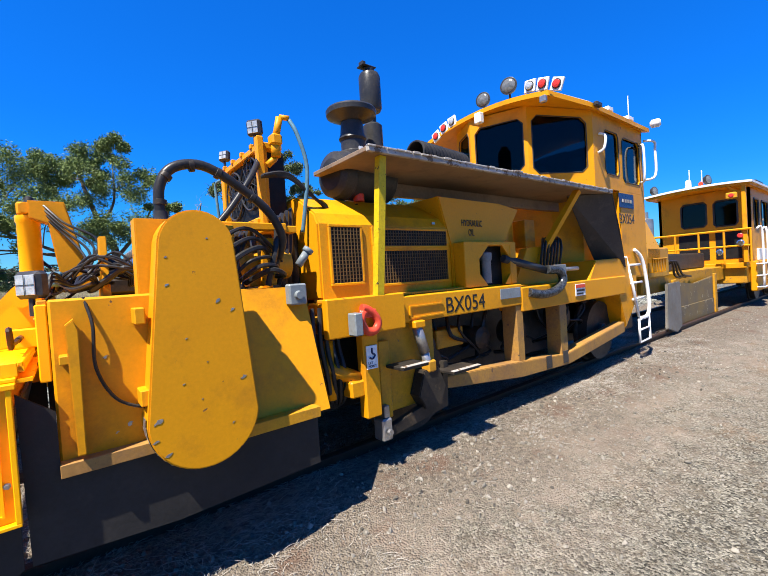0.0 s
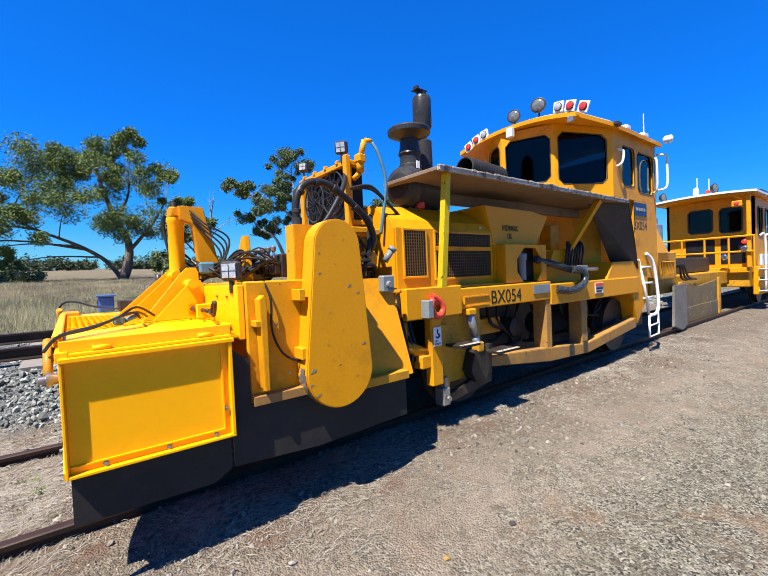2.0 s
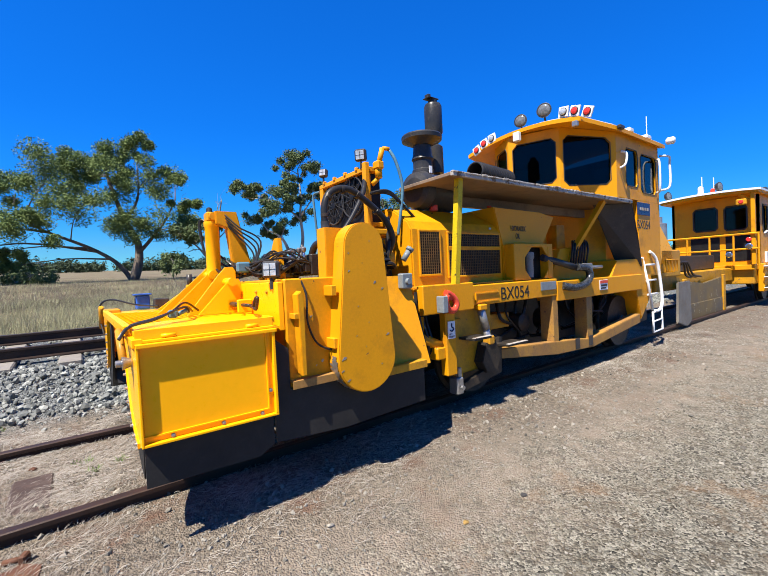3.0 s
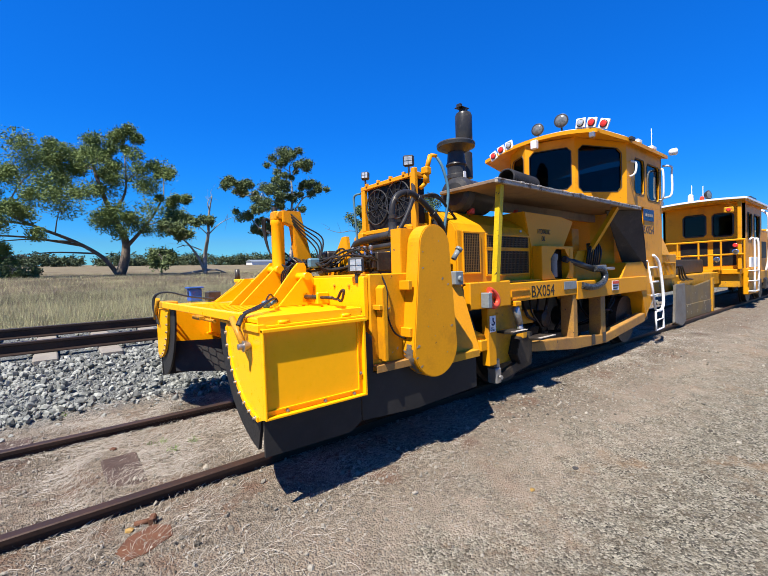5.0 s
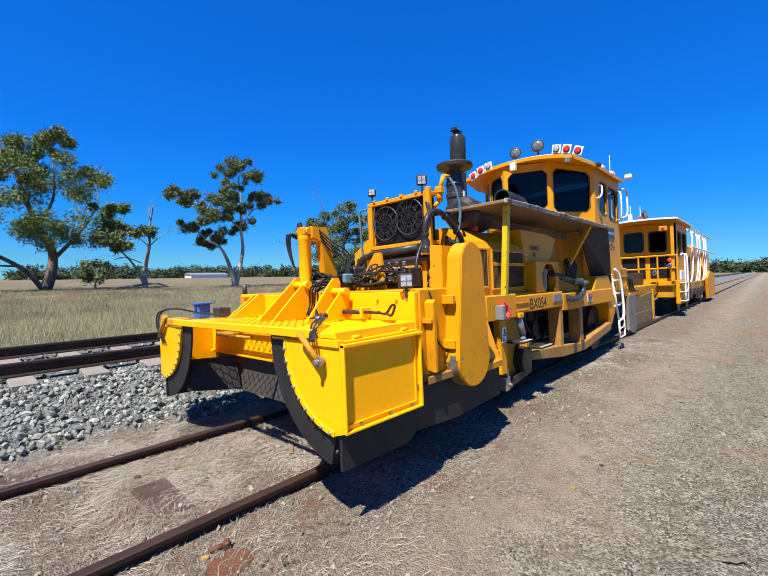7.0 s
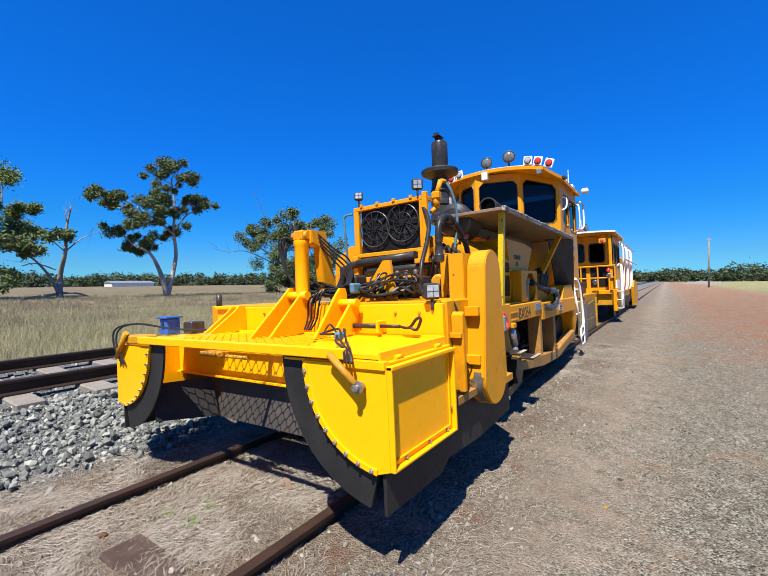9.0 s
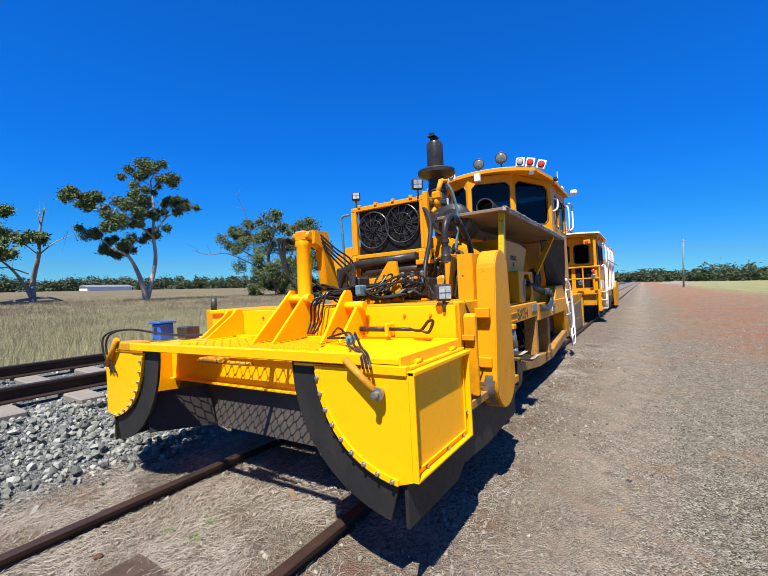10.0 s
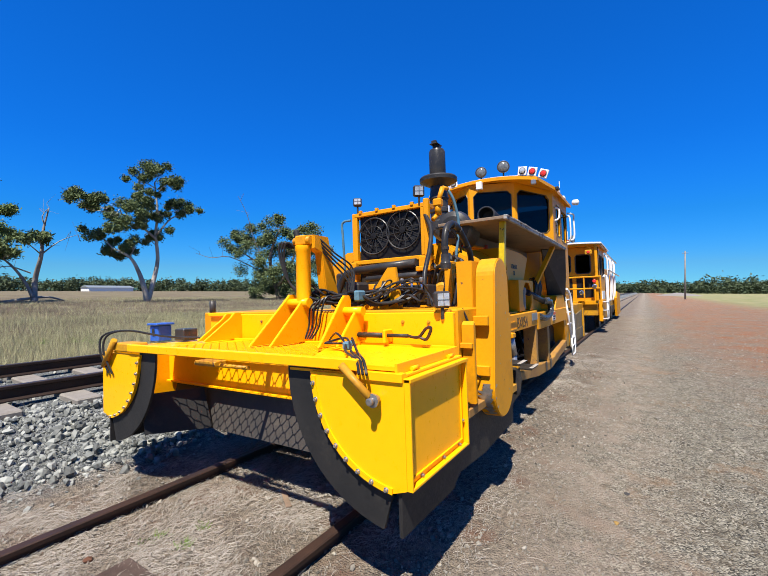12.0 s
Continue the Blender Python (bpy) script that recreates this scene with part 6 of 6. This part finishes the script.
tree("gum_tree", (3.85, 52, 0.40), 0.051, 0.1,
     sketch([(60, 400, 48), (165, 338, 34), (205, 352, 34), (290, 312, 32), (255, 335, 30), (130, 375, 50), (225, 372, 48), (318, 372, 46), (372, 345, 20), (55, 470, 44), (175, 440, 52), (280, 450, 52), (345, 450, 46),
             (392, 412, 26), (5, 400, 40), (-45, 440, 46), (20, 515, 26), (105, 470, 40), (230, 320, 30), (-90, 470, 40), (-60, 520, 26), (60, 540, 18), (395, 470, 20)], 270, 578),
     [([(0, 0), (12, 33), (15, 78), (-8, 128), (-30, 188), (-42, 238)], 0.55, 0.10), ([(-2, 0), (-30, 38), (-80, 70), (-150, 100), (-210, 130), (-250, 150)], 0.26, 0.04),
      ([(-150, 100), (-215, 108), (-285, 92), (-345, 98)], 0.11, 0.04), ([(14, 58), (50, 98), (80, 138), (100, 178)], 0.22, 0.06), ([(-8, 128), (20, 178), (22, 248)], 0.18, 0.05)],
     11, BARK, LEAVES, "spreading gum tree with a broad open olive crown", 0.125, 2400, depth=1.3)
tree("gum_tree", (18.6, 42, 0.40), 0.054, 0.35,
     [(12, 235, 21), (-9, 219, 17), (38, 219, 15), (70, 176, 16), (44, 185, 17), (22, 157, 19), (-4, 187, 16), (-30, 168, 19), (-20, 134, 19), (-57, 146, 19), (-82, 123, 18), (-61, 96, 16),
      (-99, 174, 15), (-125, 179, 13), (-30, 96, 13), (1, 123, 13), (-74, 165, 13)],
     [([(0, 0), (11, 44), (18, 80), (14, 126), (17, 165), (12, 220)], 0.25, 0.06), ([(-1, 0), (-7, 26), (-17, 56), (-32, 80), (-60, 95)], 0.30, 0.07),
      ([(15, 115), (-15, 140), (-45, 155), (-100, 158)], 0.12, 0.03), ([(16, 125), (40, 155), (66, 165)], 0.10, 0.03)],
     12, PALEBARK, DARKLEAVES, "pale-stemmed gum tree with tufted dark crown", 0.115, 1350)
tree("dead_gum_tree", (11.0, 46, 0.40), 0.053, 0.2,
     sketch([(320, 475, 15), (298, 487, 13), (270, 483, 14), (345, 462, 8), (285, 480, 12)], 335, 570),
     [([(0, 0), (2, 40), (8, 80), (12, 120), (20, 160)], 0.26, 0.05), ([(-2, 10), (-15, 40), (-40, 70), (-75, 90)], 0.16, 0.04)],
     13, DEADWOOD, DARKLEAVES, "half-dead grey gum tree with bare branches", 0.18, 420,
     bare=[sketch([(343, 490), (370, 465), (400, 450)], 335, 570), sketch([(350, 440), (345, 425), (356, 408)], 335, 570), sketch([(330, 520), (300, 510), (280, 515)], 335, 570)])
tree("gum_tree", (33.8, 40, 0.40), 0.062, 0.75,
     sketch([(490, 480, 26), (530, 467, 24), (580, 452, 24), (620, 457, 26), (642, 482, 24), (560, 500, 32), (600, 502, 38), (520, 520, 28), (612, 540, 34), (580, 570, 28), (640, 520, 30), (560, 545, 24), (640, 560, 30), (615, 585, 26), (560, 585, 22), (655, 588, 22), (590, 535, 32), (575, 475, 22)], 585, 600),
     [([(0, 0), (-8, 30), (-20, 70), (-15, 110), (0, 140)], 0.34, 0.08), ([(-6, 25), (20, 60), (35, 100), (40, 130)], 0.24, 0.06), ([(-15, 50), (-55, 80), (-90, 100)], 0.16, 0.05)],
     14, BARK, DARKLEAVES, "dense dark gum tree with dead limbs", 0.13, 1250,
     bare=[sketch([(560, 540), (530, 480), (515, 430), (495, 392)], 585, 600), sketch([(540, 540), (480, 515), (440, 517), (408, 508)], 585, 600)])
tree("sapling", (7.2, 48, 0.40), 0.042, 0.1, [(0, 52, 16), (6, 40, 14), (-8, 34, 12)], [([(0, 0), (-2, 25), (0, 50)], 0.07, 0.03)], 15, DEADWOOD, DARKLEAVES, "small bushy gum sapling", 0.18, 420)
tree("shrub", (-4.6, 50, 0.40), 0.053, 0.0, [(0, 12, 22), (20, 8, 18), (-25, 8, 18)], [([(0, 0), (2, 10)], 0.06, 0.03)], 16, DEADWOOD, DARKLEAVES, "low dark green shrub in dry grass", 0.18, 420)
log = Shape().tube([(9.0, 46.5, 0.5), (10.2, 46.2, 0.75), (12.0, 46.4, 0.95), (13.2, 46.0, 0.6)], 0.16, 8, 4, r1=0.06).tube([(8.6, 46.8, 0.5), (9.6, 46.3, 0.62)], 0.12, 7)
free_thing("fallen_log", log, DEADWOOD, "grey fallen gum log lying in dry grass", "log", at=(10.5, 46.3, 0.45))


def far_trees(name, label, spots, seed, hlo, hhi):
    rng = np.random.default_rng(seed)
    cs, rs = [], []
    for x, y in spots:
        h = rng.uniform(hlo, hhi) * (0.75 if rng.random() < 0.3 else 1.0)
        for _ in range(7):
            cs.append((x + rng.normal() * h * 0.28, y + rng.normal() * h * 0.28, 0.4 + h * rng.uniform(0.05, 0.85)))
            rs.append(h * rng.uniform(0.14, 0.27))
    v, f = leaf_cloud(rng, np.array(cs), np.array(rs), 28 * len(cs), 1.05, 0.2)
    return points_mesh(name, v, f, FARLEAVES, label, "far woods", "stuff")


rng = np.random.default_rng(3)
far_trees("far_woods", "distant belt of dark gum trees across the paddock",
          [(rng.uniform(360, 430) * math.sin(b) * (1 + 0.1 * math.sin(7 * b)), rng.uniform(360, 430) * math.cos(b)) for b in np.linspace(-0.75, 1.40, 640) if noise.noise((b * 26, 0.3, 0)) > -0.42], 21, 6.5, 12)
far_trees("far_woods", "distant gum trees at the end of the road",
          [(rng.uniform(330, 420) * math.sin(b), rng.uniform(330, 420) * math.cos(b)) for b in np.linspace(1.46, 2.1, 260)], 22, 3.5, 12)
free_thing("gravel_pile", Shape().turned((170, -9.0, 0), (0, 0, 1), [(0, 7), (0.4, 5), (0.8, 2.8), (1.05, 1.0), (1.1, 0.1)], 18), CONCRETE, "pale grey gravel stockpile beside the road", "gravel pile", at=(170, -9, 0.1))
pole = free_root("power_pole", (95, -5.6, 0.1), "grey timber power pole with a crossarm", "pole")
free_part("post", Shape().tube([(95, -5.6, 0), (95, -5.6, 9.4)], 0.16, 8, r1=0.11), DEADWOOD, pole)
free_part("crossarm", Shape().box(94.9, 95.1, -6.1, -5.1, 8.95, 9.05, 0.02), DEADWOOD, pole)
shed = free_root("farm_shed", (133, 317, 0.4), "long low white farm shed", "building")
free_part("wall", Shape().box(119, 147, 311, 323, 0.4, 3.0, 0.05), WHITE, shed)
free_part("roof", Shape().prism([(310.5, 3.0), (317, 4.4), (323.5, 3.0)], "x", 118.5, 147.5), GREYBOX, shed)


# ---- grass, straw and stones ----
def blades(rng, xs, ys, height, width, lean=0.35):
    """Narrow leaning blades that taper to a point."""
    n = len(xs)
    z = np.array([ground_height(x, y) for x, y in zip(xs, ys)])
    h = height * (0.5 + 0.8 * rng.random(n))
    a = rng.uniform(0, 2 * np.pi, n)
    t = rng.uniform(0, 2 * np.pi, n)
    dx, dy = np.cos(a) * width * 1.2, np.sin(a) * width * 1.2
    lx, ly = np.cos(t) * h * lean * rng.random(n) * 1.6, np.sin(t) * h * lean * rng.random(n) * 1.6
    v = np.stack([np.stack([xs - dx, ys - dy, z - 0.01], 1), np.stack([xs + dx, ys + dy, z - 0.01], 1), np.stack([xs + lx, ys + ly, z + h], 1)], 1).reshape(-1, 3)
    return v.tolist(), np.arange(3 * n).reshape(-1, 3).tolist()


def tussocks(rng, n, x0, x1, y0, y1, spread, each):
    cx, cy = rng.uniform(x0, x1, n), y0 + (y1 - y0) * rng.random(n) ** 1.5
    xs = np.repeat(cx, each) + rng.normal(size=n * each) * spread
    ys = np.repeat(cy, each) + rng.normal(size=n * each) * spread
    return xs, ys


rng = np.random.default_rng(31)
xs, ys = tussocks(rng, 11000, -14, 26, 9.6, 24, 0.30, 20)
v, f = blades(rng, xs, np.maximum(ys, 9.4), 0.24, 0.0021, 0.5)
points_mesh("paddock_grass", v, f, FIELDGRASS, "tall dry straw-coloured paddock grass", "grass", "stuff")
xs, ys = tussocks(rng, 6500, -30, 70, 20, 60, 0.45, 12)
v, f = blades(rng, xs, ys, 0.24, 0.005, 0.6)
points_mesh("paddock_grass", v, f, FIELDGRASS, "dry grass further out in the paddock", "grass", "stuff")
xs, ys = tussocks(rng, 3600, -30, 60, 19, 46, 0.30, 34)
v, f = blades(rng, xs, ys, 0.24, 0.0032, 0.5)
points_mesh("brown_scrub", v, f, BROWNSCRUB, "low brown dead scrub under the trees", "scrub", "stuff")
xs, ys = tussocks(rng, 26, -3, 14, 9.8, 16, 0.12, 30)
v, f = blades(rng, xs, ys, 0.16, 0.006, 1.2)
points_mesh("green_weed", v, f, GREENWEED, "green weeds among dry grass", "weeds", "stuff")
for i, (x, y) in enumerate(((-1.12, 3.62), (-1.75, 4.9), (-0.85, 3.45), (-1.05, 3.35))):
    xs, ys = tussocks(rng, 3, x - 0.05, x + 0.05, y - 0.05, y + 0.05, 0.02, 14)
    v, f = blades(rng, xs, ys, 0.03, 0.004, 1.6)
    points_mesh("weed_tuft", v, f, GREENWEED, "small green weed growing between the rails", "weed")


def straw(rng, n, x0, x1, y0, y1, length, width):
    """Long bent strands that lie in swirls."""
    xs, ys = rng.uniform(x0, x1, n), rng.uniform(y0, y1, n)
    keep = np.array([(min(max((y + 0.5 * noise.noise((x * 0.9, y * 0.9, 5)) - 1.3) / 1.5, 0.0), 1.0)) ** 1.6 * min(max(0.80 + 1.9 * noise.noise((x * 2.1, y * 2.1, 9)), 0.10), 1.0) for x, y in zip(xs, ys)]) > rng.random(n)
    xs, ys = xs[keep], ys[keep]
    n = len(xs)
    z = np.array([ground_height(x, y) for x, y in zip(xs, ys)]) + rng.uniform(0.001, 0.016, n)
    a = np.array([5.0 * noise.noise((x * 1.7, y * 1.7, 13)) for x, y in zip(xs, ys)]) + rng.normal(size=n) * 0.75
    bend = rng.normal(size=n) * 0.30
    l, w = length * (0.35 + rng.random(n)), width * (0.5 + 0.9 * rng.random(n))
    rows, px, py = [], xs.copy(), ys.copy()
    lift = rng.uniform(-0.004, 0.010, n)
    for k, (taper, up) in enumerate(((0.7, -0.004), (1.0, 0.003), (0.8, 0.004), (0.25, 0.0))):
        nx, ny = -np.sin(a) * w * taper, np.cos(a) * w * taper
        h = z + up + lift * k / 3
        rows += [np.stack([px - nx, py - ny, h], 1), np.stack([px + nx, py + ny, h + 0.0008], 1)]
        px, py = px + np.cos(a) * l / 3, py + np.sin(a) * l / 3
        a = a + bend
    v = np.stack(rows, 1).reshape(-1, 3)
    i = np.arange(n)[:, None] * 8
    f = np.concatenate([np.concatenate([i + o, i + o + 1, i + o + 3, i + o + 2], 1) for o in (0, 2, 4)])
    return v.tolist(), f.tolist()


v, f = straw(rng, 175000, -4.2, 8.5, 1.2, 4.95, 0.078, 0.0010)
points_mesh("dead_straw", v, f, STRAW, "pale dead grass lying on the verge", "straw", "stuff")


def stone_mesh(rng, r, flat=0.7):
    bm = bmesh.new()
    bmesh.ops.create_icosphere(bm, subdivisions=1, radius=r)
    cut = [Vector(rng.normal(size=3)).normalized() for _ in range(5)]
    for vtx in bm.verts:
        vtx.co *= rng.uniform(0.78, 1.2)
        for c in cut:
            d = vtx.co.dot(c) - r * 0.62
            if d > 0:
                vtx.co -= c * d
        vtx.co.z *= flat
    return bm


def scatter_stones(name, n, spot, sizes, material, label, seed):
    rng = np.random.default_rng(seed)
    protos = []
    for _ in range(14):
        bm = stone_mesh(rng, 1.0)
        bm.verts.ensure_lookup_table()
        protos.append((np.array([tuple(w.co) for w in bm.verts]), [[w.index for w in p.verts] for p in bm.faces]))
        bm.free()
    verts, faces, base = [], [], 0
    for _ in range(n):
        x, y = spot(rng)
        pv, pf = protos[rng.integers(0, len(protos))]
        m = np.array(Euler(rng.uniform(0, 6.28, 3)).to_matrix())
        r = sizes[0] + (sizes[1] - sizes[0]) * rng.random() ** 2
        q = pv @ m.T * r * rng.uniform(0.7, 1.2, 3) + np.array([x, y, ground_height(x, y) + r * rng.uniform(0.0, 0.35)])
        verts.append(q)
        faces += [[i + base for i in t] for t in pf]
        base += len(q)
    return points_mesh(name, np.concatenate(verts).tolist(), faces, material, label, "stones", "stuff")


def bank_spot(rng):
    return rng.uniform(-5.5, 16), 4.85 + 1.25 * rng.random() ** 0.8 + 0.12 * rng.normal()


scatter_stones("ballast", 16000, bank_spot, (0.016, 0.050), STONEMIX, "loose grey ballast stones on the bank", 41)
scatter_stones("ballast", 3500, lambda r: (r.uniform(-6, 20), r.uniform(5.95, 8.5)), (0.022, 0.055), STONEMIX, "grey ballast between the main line rails", 42)
scatter_stones("road_gravel", 25000, lambda r: (-2.6 + 8.5 * r.random() ** 1.2, r.uniform(-2.6, 2.3)), (0.003, 0.011), PEBBLEMIX, "small loose stones on the gravel track", 43)
scatter_stones("road_gravel", 900, lambda r: (r.uniform(-3.5, 12), r.uniform(-1.5, 4.6)), (0.008, 0.02), PEBBLEMIX, "larger loose stones on the verge", 44)
scatter_stones("road_gravel", 5200, lambda r: (2.0 + 16 * r.random() ** 1.3, r.uniform(-5.5, 2.2)), (0.007, 0.024), PEBBLEMIX, "stones strewn along the gravel track", 46)
scatter_stones("verge_stones", 4200, lambda r: (r.uniform(-4.2, 7), r.uniform(1.5, 4.9)), (0.006, 0.024), PEBBLEMIX, "scattered stones in the dead grass", 45)
chip = Shape().box(-0.13, 0.13, -0.02, 0.02, 0.0, 0.012, 0.003, m=pose(-0.36, 3.24, 0.103, 0, 2, 55))
free_thing("wood_splinter", chip, PLYWOOD, "pale timber splinter lying between the rails", "wood", at=(-0.36, 3.24, 0.12))

# small things on the verge and the track
def pebble(name, x, y, r, material, label, seed, squash=0.6):
    bm = stone_mesh(np.random.default_rng(seed), r, squash)
    ob = new(name, mesh_of(name, bm, material))
    ob.location = (x, y, ground_height(x, y) + r * squash * 0.45)
    return tagged(ob, label, "stone")


RUST = surface("flaking_rust", (0.13, 0.058, 0.030), (0.085, 0.038, 0.022), 0.9, big=9, fine=60, bumps=0.4, grime=(0.17, 0.085, 0.045))
OCHRE = surface("ochre_stone", (0.32, 0.20, 0.055), (0.25, 0.15, 0.05), 0.8, big=20, fine=80, bumps=0.3)
DARKROCK = surface("dark_stone", (0.045, 0.043, 0.042), (0.075, 0.070, 0.066), 0.8, big=20, fine=80, bumps=0.3)
zp = ground_height(-1.43, 2.21)
plate_shape = Shape().prism([(-0.135, -0.06), (-0.05, -0.095), (0.10, -0.085), (0.14, 0.0), (0.09, 0.09), (-0.04, 0.10), (-0.13, 0.045)], "z", -0.02, 0.005, 0.002)
plate_shape.bm.transform(pose(-1.43, 2.21, zp, 2, -2, 20))
free_thing("rusty_base_plate", plate_shape, RUST, "rust-orange steel plate half buried beside the rail", "plate", at=(-1.43, 2.21, zp))
spike = Shape().tube([(-0.05, 0, 0.012), (0.03, 0.004, 0.02)], 0.016, 8).box(0.025, 0.06, -0.026, 0.028, 0.0, 0.05, 0.008)
spike.bm.transform(pose(-1.41, 2.37, ground_height(-1.41, 2.37), 0, 0, -25))
free_thing("rail_spike", spike, RUST, "rusty brown rail spike lying on dead grass", "spike", at=(-1.41, 2.37, zp))
strip = Shape()
for k in range(4):
    u = -0.06 + 0.03 * k
    strip.slab([(u, -0.018 + 0.006 * abs(k - 2), 0.012 + 0.006 * (k % 2)), (u + 0.03, -0.018 + 0.006 * abs(k - 1), 0.012 + 0.006 * ((k + 1) % 2)),
                (u + 0.03, 0.016 - 0.004 * abs(k - 1), 0.020), (u, 0.016 - 0.004 * abs(k - 2), 0.020)], 0.004)
strip.bm.transform(pose(0.42, 0.32, ground_height(0.42, 0.32), 0, 0, -50))
free_thing("bark_strip", strip, BARK, "curled strip of dark bark on the gravel", "bark", at=(0.42, 0.32, 0.12))
pebble("ochre_pebble", -1.48, 2.36, 0.026, OCHRE, "yellow ochre stone in the dead grass", 61)
pebble("ochre_pebble", 0.63, 1.19, 0.022, OCHRE, "small ochre stone on the gravel track", 62)
pebble("dark_pebble", 1.13, 1.15, 0.032, DARKROCK, "flat dark grey stone on the gravel track", 63, 0.35)
pebble("brown_pebble", -1.43, 3.72, 0.035, RUST, "rust-brown stone between the rails", 64)

# single ballast stones on the bank, nearest to the path
bank = free_root("ballast_bank", (-1.5, 5.0, 0.2), "bank of single grey ballast stones", "ballast")
rng = np.random.default_rng(51)
protos = []
for k in range(12):
    bm = stone_mesh(rng, 0.048)
    protos.append(mesh_of("ballast_stone", bm, STONE))
for k in range(280):
    x, y = rng.uniform(-3.6, 1.6), rng.uniform(4.75, 5.9)
    ob = new("stone", protos[k % 12])
    ob.parent = bank
    ob.location = Vector((x, y, ground_height(x, y) + rng.uniform(0.02, 0.05))) - Vector(bank.location)
    ob.rotation_euler = tuple(rng.uniform(0, 6.28, 3))
    sc = rng.uniform(0.7, 1.25)
    ob.scale = (sc, sc * rng.uniform(0.7, 1.1), sc * rng.uniform(0.7, 1.0))
